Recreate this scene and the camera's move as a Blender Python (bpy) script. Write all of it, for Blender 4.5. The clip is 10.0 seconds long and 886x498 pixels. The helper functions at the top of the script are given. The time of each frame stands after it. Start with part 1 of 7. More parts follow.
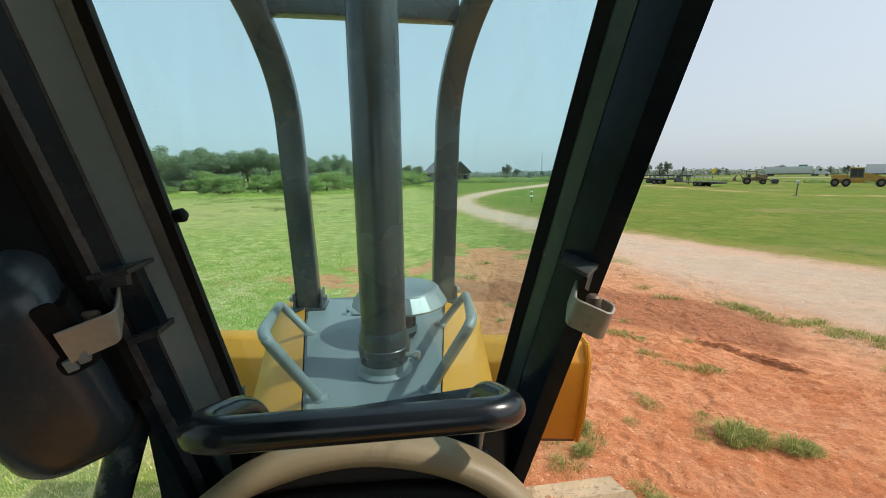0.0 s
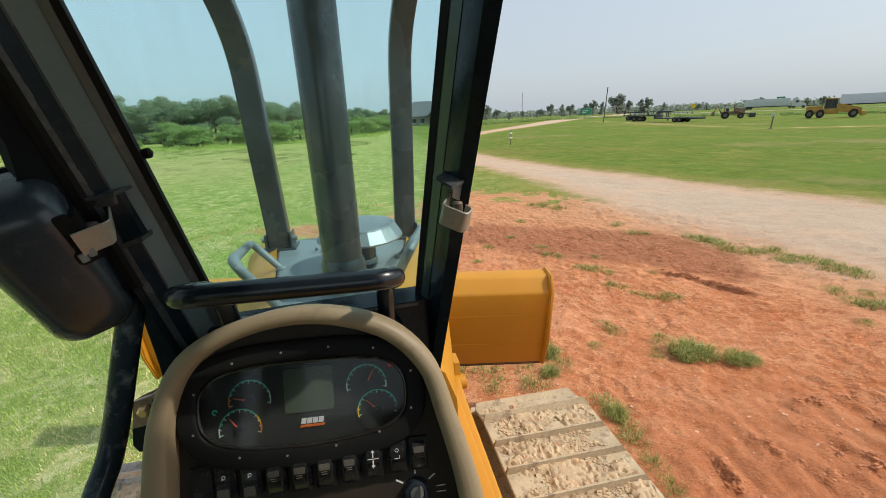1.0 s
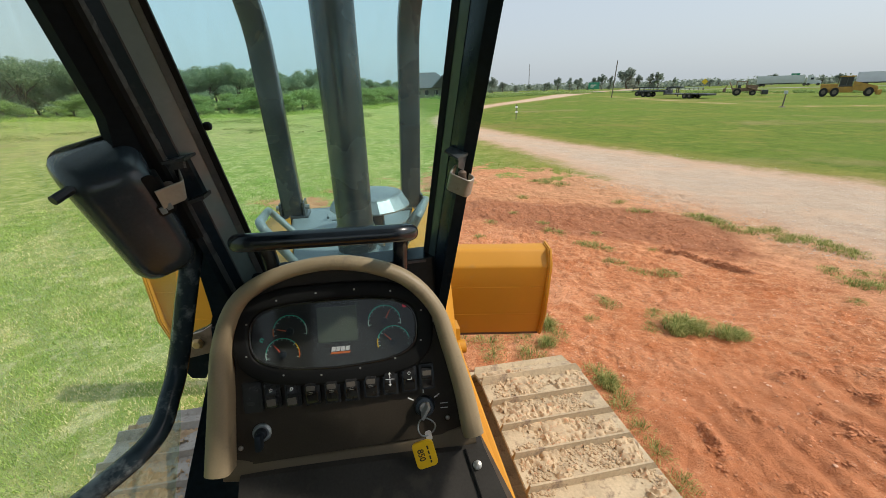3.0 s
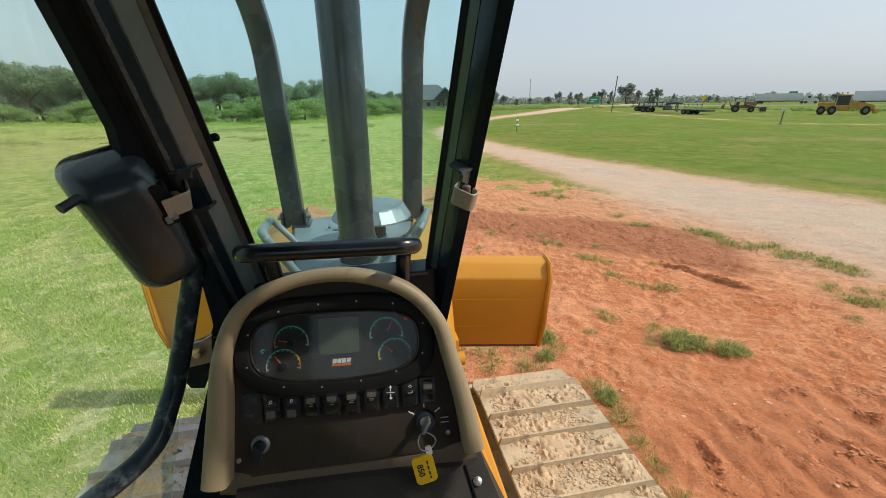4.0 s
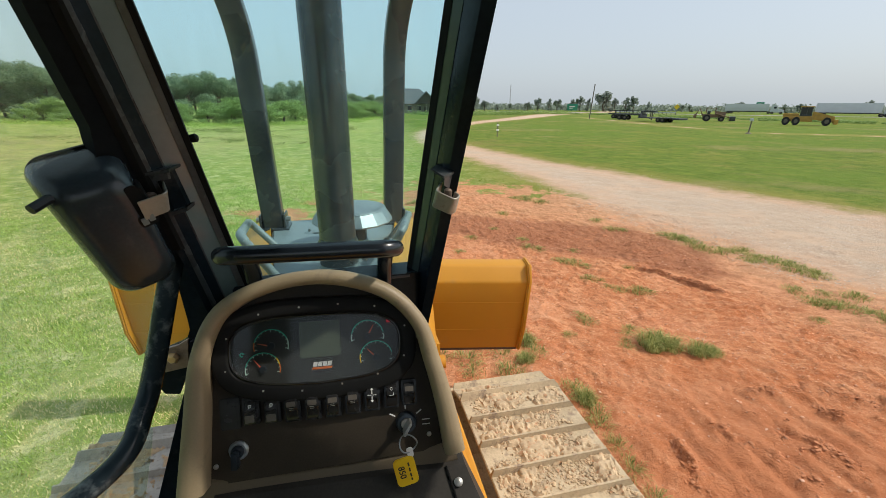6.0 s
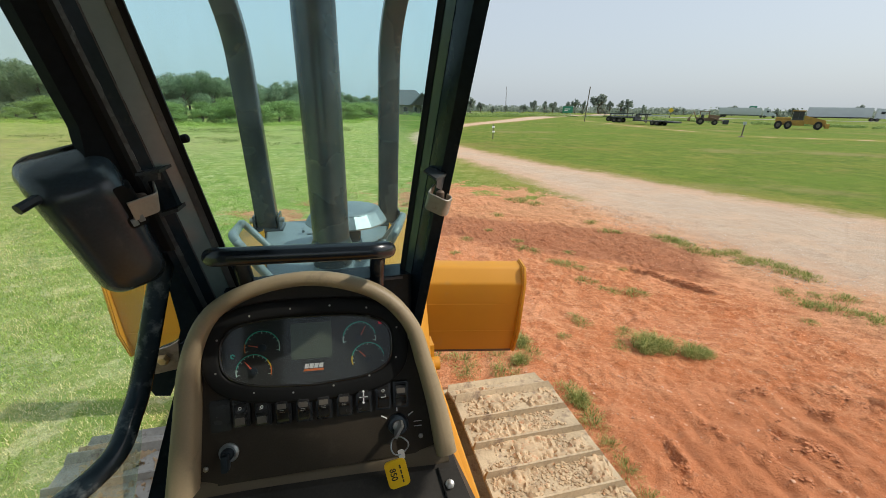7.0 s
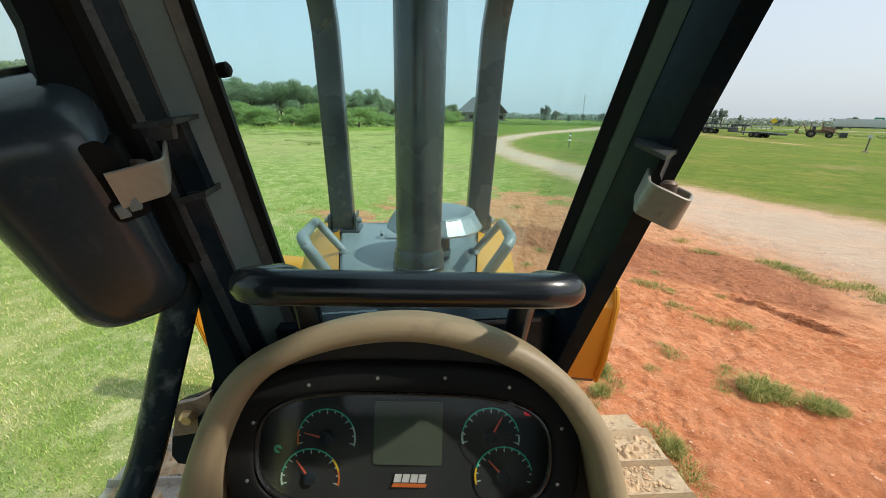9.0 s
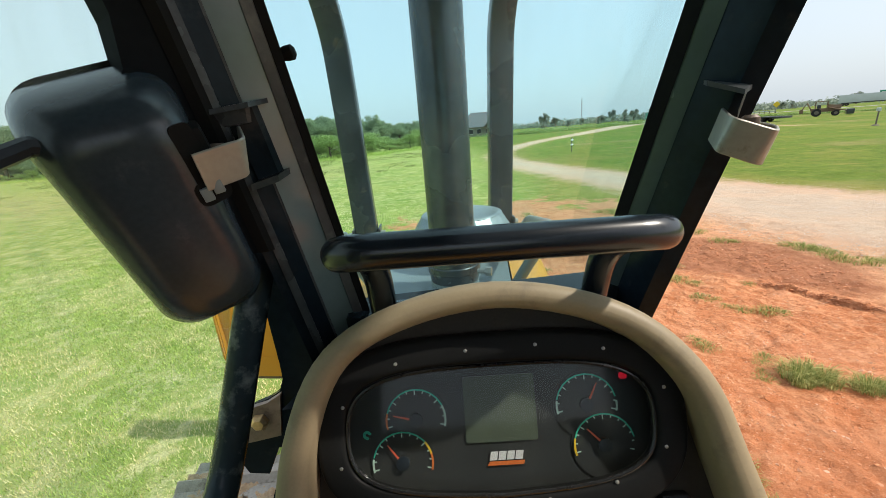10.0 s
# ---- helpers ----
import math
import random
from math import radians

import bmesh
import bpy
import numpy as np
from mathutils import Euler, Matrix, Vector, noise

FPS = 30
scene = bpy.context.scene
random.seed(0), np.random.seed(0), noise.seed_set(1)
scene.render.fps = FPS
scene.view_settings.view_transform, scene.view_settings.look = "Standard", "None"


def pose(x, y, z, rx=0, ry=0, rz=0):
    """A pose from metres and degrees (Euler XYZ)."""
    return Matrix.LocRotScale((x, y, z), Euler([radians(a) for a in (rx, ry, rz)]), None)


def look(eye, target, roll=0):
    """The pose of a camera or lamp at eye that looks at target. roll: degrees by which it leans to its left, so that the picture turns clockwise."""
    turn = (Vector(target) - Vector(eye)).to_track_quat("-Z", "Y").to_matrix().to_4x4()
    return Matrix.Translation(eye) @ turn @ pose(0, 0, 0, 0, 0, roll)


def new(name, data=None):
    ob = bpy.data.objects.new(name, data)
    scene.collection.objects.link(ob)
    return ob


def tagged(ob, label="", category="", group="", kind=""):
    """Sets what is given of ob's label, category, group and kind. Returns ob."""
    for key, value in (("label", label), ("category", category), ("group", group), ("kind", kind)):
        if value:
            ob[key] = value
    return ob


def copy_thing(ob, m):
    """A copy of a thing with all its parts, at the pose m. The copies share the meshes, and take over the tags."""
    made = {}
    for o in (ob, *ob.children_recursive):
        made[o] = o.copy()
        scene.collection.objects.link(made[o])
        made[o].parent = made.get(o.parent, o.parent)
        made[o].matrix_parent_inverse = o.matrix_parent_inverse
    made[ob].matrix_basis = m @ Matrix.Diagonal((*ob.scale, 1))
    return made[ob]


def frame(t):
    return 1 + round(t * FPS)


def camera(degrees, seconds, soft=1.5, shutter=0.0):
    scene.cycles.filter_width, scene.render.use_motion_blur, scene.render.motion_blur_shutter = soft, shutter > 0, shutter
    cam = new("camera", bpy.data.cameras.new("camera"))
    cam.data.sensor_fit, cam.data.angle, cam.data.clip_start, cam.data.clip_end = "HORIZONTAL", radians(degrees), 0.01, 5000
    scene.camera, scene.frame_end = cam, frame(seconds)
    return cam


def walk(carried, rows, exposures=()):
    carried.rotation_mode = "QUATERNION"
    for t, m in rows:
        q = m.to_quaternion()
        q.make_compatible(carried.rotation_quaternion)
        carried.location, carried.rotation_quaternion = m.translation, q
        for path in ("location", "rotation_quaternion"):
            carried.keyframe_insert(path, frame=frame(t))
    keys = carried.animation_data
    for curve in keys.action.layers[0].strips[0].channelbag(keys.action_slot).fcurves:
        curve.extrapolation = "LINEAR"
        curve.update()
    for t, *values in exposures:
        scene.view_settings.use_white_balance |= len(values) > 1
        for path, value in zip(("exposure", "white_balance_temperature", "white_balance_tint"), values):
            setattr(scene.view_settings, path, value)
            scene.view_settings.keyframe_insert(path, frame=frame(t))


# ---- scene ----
cam = camera(95.1, 10.0, soft=0.5)
PATH = [
    (0, (0.028, -0.291, 2.558), (0.319, 1.656, 2.202), -0.6),
    (0.5, (0.066, -0.346, 2.565), (0.393, 1.569, 2.089), -1.7),
    (1, (0.094, -0.445, 2.552), (0.451, 1.425, 1.939), -2.4),
    (1.5, (0.089, -0.534, 2.55), (0.462, 1.3, 1.845), -2.6),
    (2, (0.074, -0.547, 2.566), (0.44, 1.274, 1.824), -2.5),
    (2.5, (0.071, -0.546, 2.563), (0.419, 1.278, 1.822), -2.1),
    (4, (0.063, -0.544, 2.569), (0.406, 1.306, 1.89), -0.6),
    (4.5, (0.064, -0.545, 2.568), (0.428, 1.305, 1.901), -0.3),
    (5, (0.061, -0.551, 2.571), (0.451, 1.296, 1.909), -0.0),
    (5.5, (0.059, -0.55, 2.57), (0.474, 1.291, 1.907), 0.2),
    (7, (0.065, -0.552, 2.571), (0.524, 1.281, 1.916), 0.9),
    (7.5, (0.062, -0.549, 2.578), (0.507, 1.293, 1.937), 1.2),
    (8, (0.062, -0.54, 2.578), (0.449, 1.317, 1.947), 1.6),
    (8.5, (0.037, -0.393, 2.531), (0.329, 1.485, 1.906), 1.2),
    (9, (0.009, -0.278, 2.501), (0.155, 1.615, 1.872), 1.5),
    (9.5, (-0.015, -0.26, 2.476), (-0.088, 1.629, 1.825), -1.5),
    (9.6, (-0.03, -0.281, 2.474), (-0.188, 1.602, 1.819), -4.6),
    (9.7, (-0.048, -0.293, 2.473), (-0.11, 1.556, 1.712), -2.9),
    (9.8, (-0.067, -0.298, 2.467), (-0.089, 1.544, 1.689), -2.8),
    (9.9, (-0.061, -0.282, 2.459), (-0.025, 1.611, 1.816), -3.9),
    (10, (-0.044, -0.279, 2.462), (0.047, 1.642, 1.914), -4.5),
]
walk(cam, [(t, look(eye, target, roll)) for t, eye, target, roll in PATH],
     exposures=[(0, 0.05), (1.0, 0.0), (8.0, 0.0), (8.5, 0.1), (9.0, 0.2), (9.5, 0.3), (10.0, 0.38)])

# ---- light ----
SUN = Vector((0.649, -0.184, 0.738)).normalized()
world = bpy.data.worlds.new("hazy_sky")
scene.world = world
world.use_nodes = True
wn = world.node_tree.nodes
wl = world.node_tree.links
sky = wn.new("ShaderNodeTexSky")
sky.sky_type = "NISHITA"
sky.sun_disc = False
sky.sun_elevation = math.asin(SUN.z)
sky.sun_rotation = math.atan2(SUN.x, SUN.y)
sky.air_density, sky.dust_density, sky.ozone_density = 1.0, 4.0, 2.0
haze = wn.new("ShaderNodeMix")
haze.data_type = "RGBA"
haze.inputs["Factor"].default_value = 0.62
haze.inputs["B"].default_value = (6.0, 6.75, 7.35, 1)
wl.new(sky.outputs["Color"], haze.inputs["A"])
wl.new(haze.outputs["Result"], wn["Background"].inputs["Color"])
wn["Background"].inputs["Strength"].default_value = 0.125

sun_data = bpy.data.lights.new("sun", "SUN")
sun_data.energy, sun_data.angle, sun_data.color = 3.35, radians(1.2), (1.0, 0.93, 0.82)
sun = new("sun", sun_data)
sun.matrix_world = look(SUN * 40, (0, 0, 0))

# ---- materials ----
def mat(name, color, rough=0.6, metal=0.0, var=0.12, scale=4.0, fine=60.0, bump=0.15, spot=None, spot_at=0.62, coat=0.0,
        rvar=0.15, detail=5.0, vary=0.0, spec=0.5):
    """A surface with variation at two scales; spot: a second colour in patches (dust, rust, mud)."""
    m = bpy.data.materials.new(name)
    m.use_nodes = True
    n, l = m.node_tree.nodes, m.node_tree.links
    b = n["Principled BSDF"]
    tc = n.new("ShaderNodeTexCoord")
    n1, n2 = n.new("ShaderNodeTexNoise"), n.new("ShaderNodeTexNoise")
    n1.inputs["Scale"].default_value, n1.inputs["Detail"].default_value = scale, detail
    n2.inputs["Scale"].default_value, n2.inputs["Detail"].default_value = fine, 4
    for q in (n1, n2):
        l.new(tc.outputs["Object"], q.inputs["Vector"])
    mix = n.new("ShaderNodeMix")
    mix.data_type = "RGBA"
    c = Vector(color)
    mix.inputs["A"].default_value = (*(c * (1 - var)), 1)
    mix.inputs["B"].default_value = (*[min(1, v) for v in c * (1 + var)], 1)
    add = n.new("ShaderNodeMath")
    add.operation = "MULTIPLY_ADD"
    l.new(n2.outputs["Fac"], add.inputs[0])
    add.inputs[1].default_value = 0.5
    l.new(n1.outputs["Fac"], add.inputs[2])
    rng = n.new("ShaderNodeMapRange")
    rng.inputs[1].default_value, rng.inputs[2].default_value = 0.5, 1.0
    l.new(add.outputs[0], rng.inputs[0])
    l.new(rng.outputs[0], mix.inputs["Factor"])
    out = mix.outputs["Result"]
    if vary:
        oi, hs = n.new("ShaderNodeObjectInfo"), n.new("ShaderNodeHueSaturation")
        mr = n.new("ShaderNodeMapRange")
        mr.inputs[3].default_value, mr.inputs[4].default_value = 1 - vary, 1 + vary
        l.new(oi.outputs["Random"], mr.inputs[0])
        l.new(mr.outputs[0], hs.inputs["Value"])
        l.new(out, hs.inputs["Color"])
        out = hs.outputs["Color"]
    if spot:
        n3, cr, mx = n.new("ShaderNodeTexNoise"), n.new("ShaderNodeMapRange"), n.new("ShaderNodeMix")
        n3.inputs["Scale"].default_value, n3.inputs["Detail"].default_value = scale * 2.3, 8
        n3.inputs["Roughness"].default_value = 0.65
        l.new(tc.outputs["Object"], n3.inputs["Vector"])
        cr.inputs[1].default_value, cr.inputs[2].default_value = spot_at - 0.06, spot_at + 0.06
        l.new(n3.outputs["Fac"], cr.inputs[0])
        mx.data_type = "RGBA"
        mx.inputs["B"].default_value = (*spot, 1)
        l.new(out, mx.inputs["A"])
        l.new(cr.outputs[0], mx.inputs["Factor"])
        out = mx.outputs["Result"]
    l.new(out, b.inputs["Base Color"])
    rr = n.new("ShaderNodeMapRange")
    rr.inputs[3].default_value, rr.inputs[4].default_value = max(0.03, rough - rvar), min(1, rough + rvar)
    l.new(n1.outputs["Fac"], rr.inputs[0])
    l.new(rr.outputs[0], b.inputs["Roughness"])
    b.inputs["Metallic"].default_value = metal
    b.inputs["Specular IOR Level"].default_value = spec
    b.inputs["Coat Weight"].default_value = coat
    if bump:
        bp = n.new("ShaderNodeBump")
        bp.inputs["Strength"].default_value, bp.inputs["Distance"].default_value = bump, 0.2 / fine
        l.new(n2.outputs["Fac"], bp.inputs["Height"])
        l.new(bp.outputs[0], b.inputs["Normal"])
    return m


def glow(name, color, power):
    m = bpy.data.materials.new(name)
    m.use_nodes = True
    b = m.node_tree.nodes["Principled BSDF"]
    b.inputs["Base Color"].default_value = (*color, 1)
    b.inputs["Emission Color"].default_value = (*color, 1)
    b.inputs["Emission Strength"].default_value = power
    b.inputs["Roughness"].default_value = 0.5
    return m


def pane(name, tint, haze_amount, gloss, blur=0.02):
    """Thin tinted glass: clear view, faint dust film and a weak mirror gloss."""
    m = bpy.data.materials.new(name)
    m.use_nodes = True
    n, l = m.node_tree.nodes, m.node_tree.links
    n.remove(n["Principled BSDF"])
    tr, df, gl = n.new("ShaderNodeBsdfTransparent"), n.new("ShaderNodeBsdfDiffuse"), n.new("ShaderNodeBsdfGlossy")
    tr.inputs["Color"].default_value = (*tint, 1)
    df.inputs["Color"].default_value = (0.68, 0.68, 0.54, 1)
    gl.inputs["Roughness"].default_value = blur
    tc, nz, mp = n.new("ShaderNodeTexCoord"), n.new("ShaderNodeTexNoise"), n.new("ShaderNodeMapping")
    mp.inputs["Scale"].default_value = (9, 9, 2.5)
    mp.inputs["Rotation"].default_value = (0, 0.7, 0)
    nz.inputs["Scale"].default_value, nz.inputs["Detail"].default_value = 2.2, 7
    l.new(tc.outputs["Object"], mp.inputs["Vector"])
    l.new(mp.outputs[0], nz.inputs["Vector"])
    wipe, stroke, both = n.new("ShaderNodeTexNoise"), n.new("ShaderNodeMapping"), n.new("ShaderNodeMath")
    stroke.inputs["Scale"].default_value = (30, 30, 3)
    stroke.inputs["Rotation"].default_value = (0, -0.9, 0)
    wipe.inputs["Scale"].default_value, wipe.inputs["Detail"].default_value, wipe.inputs["Distortion"].default_value = 1.6, 6, 0.6
    l.new(tc.outputs["Object"], stroke.inputs["Vector"])
    l.new(stroke.outputs[0], wipe.inputs["Vector"])
    both.operation = "MULTIPLY"
    l.new(nz.outputs["Fac"], both.inputs[0])
    l.new(wipe.outputs["Fac"], both.inputs[1])
    mr = n.new("ShaderNodeMapRange")
    mr.inputs[1].default_value, mr.inputs[2].default_value = 0.17, 0.42
    mr.inputs[3].default_value, mr.inputs[4].default_value = haze_amount * 0.5, haze_amount * 2.6
    l.new(both.outputs[0], mr.inputs[0])
    m1, m2, m0 = n.new("ShaderNodeMixShader"), n.new("ShaderNodeMixShader"), n.new("ShaderNodeMixShader")
    ts = n.new("ShaderNodeBsdfTranslucent")
    ts.inputs["Color"].default_value = (0.86, 0.88, 0.74, 1)
    m0.inputs[0].default_value = 0.7
    l.new(df.outputs[0], m0.inputs[1])
    l.new(ts.outputs[0], m0.inputs[2])
    if haze_amount:
        l.new(mr.outputs[0], m1.inputs[0])
    else:
        m1.inputs[0].default_value = 0.0
    l.new(tr.outputs[0], m1.inputs[1])
    l.new(m0.outputs[0], m1.inputs[2])
    fr, fm = n.new("ShaderNodeFresnel"), n.new("ShaderNodeMath")
    fr.inputs["IOR"].default_value = 1.45
    fm.operation = "MULTIPLY"
    fm.inputs[1].default_value = gloss
    l.new(fr.outputs[0], fm.inputs[0])
    l.new(fm.outputs[0], m2.inputs[0])
    l.new(m1.outputs[0], m2.inputs[1])
    l.new(gl.outputs[0], m2.inputs[2])
    l.new(m2.outputs[0], n["Material Output"].inputs["Surface"])
    return m


def leaf_mat(name, a, b2, trans=0.25):
    m = bpy.data.materials.new(name)
    m.use_nodes = True
    n, l = m.node_tree.nodes, m.node_tree.links
    b = n["Principled BSDF"]
    geo, oi, ad, fr, mix = (n.new("ShaderNodeNewGeometry"), n.new("ShaderNodeObjectInfo"), n.new("ShaderNodeMath"),
                            n.new("ShaderNodeMath"), n.new("ShaderNodeMix"))
    mix.data_type = "RGBA"
    mix.inputs["A"].default_value, mix.inputs["B"].default_value = (*a, 1), (*b2, 1)
    ad.operation, fr.operation = "MULTIPLY_ADD", "FRACT"
    l.new(oi.outputs["Random"], ad.inputs[0])
    ad.inputs[1].default_value = 0.6
    l.new(geo.outputs["Random Per Island"], ad.inputs[2])
    l.new(ad.outputs[0], fr.inputs[0])
    l.new(fr.outputs[0], mix.inputs["Factor"])
    l.new(mix.outputs["Result"], b.inputs["Base Color"])
    b.inputs["Roughness"].default_value = 0.7
    b.inputs["Specular IOR Level"].default_value = 0.12
    tl, ms = n.new("ShaderNodeBsdfTranslucent"), n.new("ShaderNodeMixShader")
    l.new(mix.outputs["Result"], tl.inputs["Color"])
    ms.inputs[0].default_value = trans
    l.new(b.outputs[0], ms.inputs[1])
    l.new(tl.outputs[0], ms.inputs[2])
    l.new(ms.outputs[0], n["Material Output"].inputs["Surface"])
    return m


M_YELLOW = mat("yellow_paint", (0.545, 0.245, 0.015), 0.42, var=0.06, scale=2.5, fine=130, bump=0.05, spot=(0.48, 0.24, 0.045), spot_at=0.68)
M_GREY = mat("grey_paint", (0.185, 0.22, 0.235), 0.38, var=0.08, scale=5, fine=140, bump=0.05, spot=(0.26, 0.27, 0.25), spot_at=0.66)
M_SWEEP = mat("dark_grey_paint", (0.034, 0.041, 0.046), 0.27, var=0.25, scale=7, fine=90, bump=0.08, spot=(0.11, 0.09, 0.065), spot_at=0.67)
M_EXHAUST = mat("exhaust_steel", (0.058, 0.068, 0.074), 0.27, metal=0.6, var=0.3, scale=6, fine=70, bump=0.08, spot=(0.11, 0.115, 0.11), spot_at=0.64)
M_CHROME = mat("galvanised_steel", (0.27, 0.305, 0.32), 0.40, metal=0.55, var=0.2, scale=9, fine=80, bump=0.04)
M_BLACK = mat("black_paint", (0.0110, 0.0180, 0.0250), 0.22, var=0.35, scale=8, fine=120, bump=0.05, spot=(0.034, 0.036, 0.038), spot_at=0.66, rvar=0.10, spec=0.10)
M_EDGE = mat("worn_and_highlit_black", (0.050, 0.056, 0.060), 0.28, var=0.4, scale=16, fine=150, bump=0.08, spot=(0.075, 0.078, 0.078), spot_at=0.66, spec=0.25)
M_PIN = mat("brown_rusty_steel", (0.12, 0.085, 0.065), 0.5, metal=0.2, var=0.25, scale=20, fine=160, bump=0.2, spot=(0.16, 0.10, 0.06), spot_at=0.6)
M_STRIP = mat("worn_strip_metal", (0.080, 0.082, 0.082), 0.32, var=0.35, scale=14, fine=130, bump=0.08, spot=(0.15, 0.15, 0.145), spot_at=0.62, spec=0.5)
M_FRAME = mat("matt_black_frame", (0.0100, 0.0125, 0.0150), 0.75, var=0.3, scale=8, fine=120, bump=0.05, spec=0.04)
M_HINGE = mat("brown_hinge_steel", (0.30, 0.215, 0.165), 0.45, var=0.25, scale=20, fine=160, bump=0.1, spot=(0.18, 0.12, 0.08), spot_at=0.6)
M_BRASS = mat("brass_bolt", (0.80, 0.55, 0.27), 0.38, metal=0.3, var=0.2, scale=60, fine=260, bump=0.05, spot=(0.5, 0.32, 0.15), spot_at=0.62)
# left post facet: reflected sky put into a lighter base colour
M_SATIN = mat("facet_sky_sheen", (0.145, 0.195, 0.200), 0.20, var=0.12, scale=6, fine=90, bump=0.02, spot=(0.18, 0.225, 0.23), spot_at=0.68, spec=0.9)
# right post facet: darker copy, its weaker sheen put into the colour
M_FACET = mat("facet_dim_sheen", (0.052, 0.076, 0.072), 0.22, var=0.15, scale=6, fine=90, bump=0.03, spec=0.45)
M_RUBBER = mat("black_rubber", (0.006, 0.006, 0.006), 0.8, var=0.25, scale=10, fine=150, bump=0.1, spec=0.2)
M_ROCKER_LIT = mat("lit_rocker_face", (0.105, 0.092, 0.074), 0.35, var=0.2, scale=30, fine=300, bump=0.04, spec=0.5)
M_SWITCH = mat("satin_black_switch", (0.018, 0.018, 0.018), 0.22, var=0.2, scale=20, fine=300, bump=0.03, spec=0.6)
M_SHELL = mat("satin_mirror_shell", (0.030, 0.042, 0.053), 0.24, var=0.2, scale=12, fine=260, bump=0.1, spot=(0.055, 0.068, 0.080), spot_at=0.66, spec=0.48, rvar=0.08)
M_RAIL = mat("gloss_black_rail", (0.026, 0.040, 0.050), 0.17, var=0.3, scale=9, fine=90, bump=0.03, spot=(0.16, 0.19, 0.20), spot_at=0.61, rvar=0.08, spec=0.22)
M_PLASTIC = mat("black_plastic", (0.019, 0.026, 0.034), 0.32, var=0.2, scale=12, fine=260, bump=0.12, spot=(0.020, 0.025, 0.030), spot_at=0.7, spec=0.2)
M_PEDESTAL = mat("dusty_black_pedestal", (0.036, 0.033, 0.029), 0.5, var=0.25, scale=9, fine=260, bump=0.12, spot=(0.062, 0.054, 0.044), spot_at=0.62, spec=0.18)
M_PANEL = mat("panel_plastic", (0.041, 0.033, 0.024), 0.5, var=0.25, scale=9, fine=420, bump=0.12, spot=(0.054, 0.044, 0.033), spot_at=0.62, spec=0.2)
M_BEZEL = mat("bezel_plastic", (0.012, 0.0122, 0.012), 0.45, var=0.2, scale=14, fine=420, bump=0.08, spec=0.10)
M_DIAL = mat("dial_face", (0.036, 0.038, 0.037), 0.4, var=0.1, bump=0, spec=0.2)
M_TUBE = mat("gloss_black_tube", (0.009, 0.013, 0.018), 0.24, var=0.25, scale=9, fine=90, bump=0.0, spot=(0.06, 0.06, 0.055), spot_at=0.74, rvar=0.06, coat=0.15)
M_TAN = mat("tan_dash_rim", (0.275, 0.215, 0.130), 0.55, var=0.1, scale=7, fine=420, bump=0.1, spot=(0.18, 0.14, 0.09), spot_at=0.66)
# shaded copy of the tan rim, for the lower edge
M_TAN_SHADED = mat("shaded_tan_edge", (0.120, 0.092, 0.058), 0.55, var=0.12, scale=7, fine=420, bump=0.1, spot=(0.075, 0.058, 0.035), spot_at=0.66)
M_STRAP = mat("bare_steel_strap", (0.36, 0.345, 0.30), 0.45, metal=0.5, var=0.15, scale=20, fine=200, bump=0.06, spot=(0.2, 0.16, 0.11), spot_at=0.66)
M_SCREW = mat("screw_steel", (0.42, 0.41, 0.38), 0.35, metal=0.8, var=0.1, scale=30, fine=200, bump=0.0)
M_SHOE = mat("muddy_track_steel", (0.50, 0.40, 0.265), 0.85, var=0.25, scale=6, fine=70, bump=0.5, spot=(0.27, 0.20, 0.14), spot_at=0.58, vary=0.1)
M_MUD = mat("dried_mud", (0.49, 0.37, 0.235), 0.95, var=0.25, scale=14, fine=110, bump=0.6, spot=(0.50, 0.25, 0.13), spot_at=0.62)
# left track steel: greyer copy with the machine's shade in its colour
M_SHOE_SHADED = mat("shaded_track_steel", (0.35, 0.33, 0.29), 0.75, var=0.25, scale=6, fine=70, bump=0.4, spot=(0.16, 0.13, 0.11), spot_at=0.6, vary=0.1)
# the lens's faint film imitates grey reflections on it
M_LENS = pane("cluster_lens", (0.93, 0.95, 0.95), 0.009, 0.55, 0.06)
M_WIND = pane("windshield_glass", (0.855, 1.0, 1.0), 0.018, 0.15)
M_SIDE = pane("door_glass", (0.91, 0.98, 0.945), 0.045, 0.2)
M_WHITE = mat("white_print", (0.72, 0.72, 0.70), 0.6, var=0.05, bump=0)
M_ORANGE = mat("orange_print", (0.72, 0.17, 0.03), 0.6, var=0.05, bump=0)
M_TAG = mat("yellow_tag", (0.85, 0.55, 0.02), 0.35, var=0.06, scale=30, fine=200, bump=0.03)
M_INK = mat("black_ink", (0.02, 0.02, 0.02), 0.6, bump=0)
M_GREEN_PRINT = mat("green_print", (0.04, 0.58, 0.38), 0.6, var=0.1, bump=0)
M_RED = mat("red_needle", (0.75, 0.12, 0.06), 0.5, bump=0)
M_LCD = mat("lcd_glass", (0.080, 0.100, 0.070), 0.4, var=0.1, bump=0, spec=0.2)
M_TICK = mat("pale_green_print", (0.48, 0.66, 0.56), 0.6, var=0.1, bump=0)
M_REDLAMP = glow("red_lamp", (0.6, 0.01, 0.03), 0.35)
M_BARK = mat("bark", (0.12, 0.095, 0.07), 0.9, var=0.25, scale=3, fine=20, bump=0.6)
# oak leaves far lighter than foliage: air haze put into the colour
M_LEAF = leaf_mat("hazed_oak_leaves", (0.17, 0.24, 0.145), (0.40, 0.49, 0.31), 0.55)
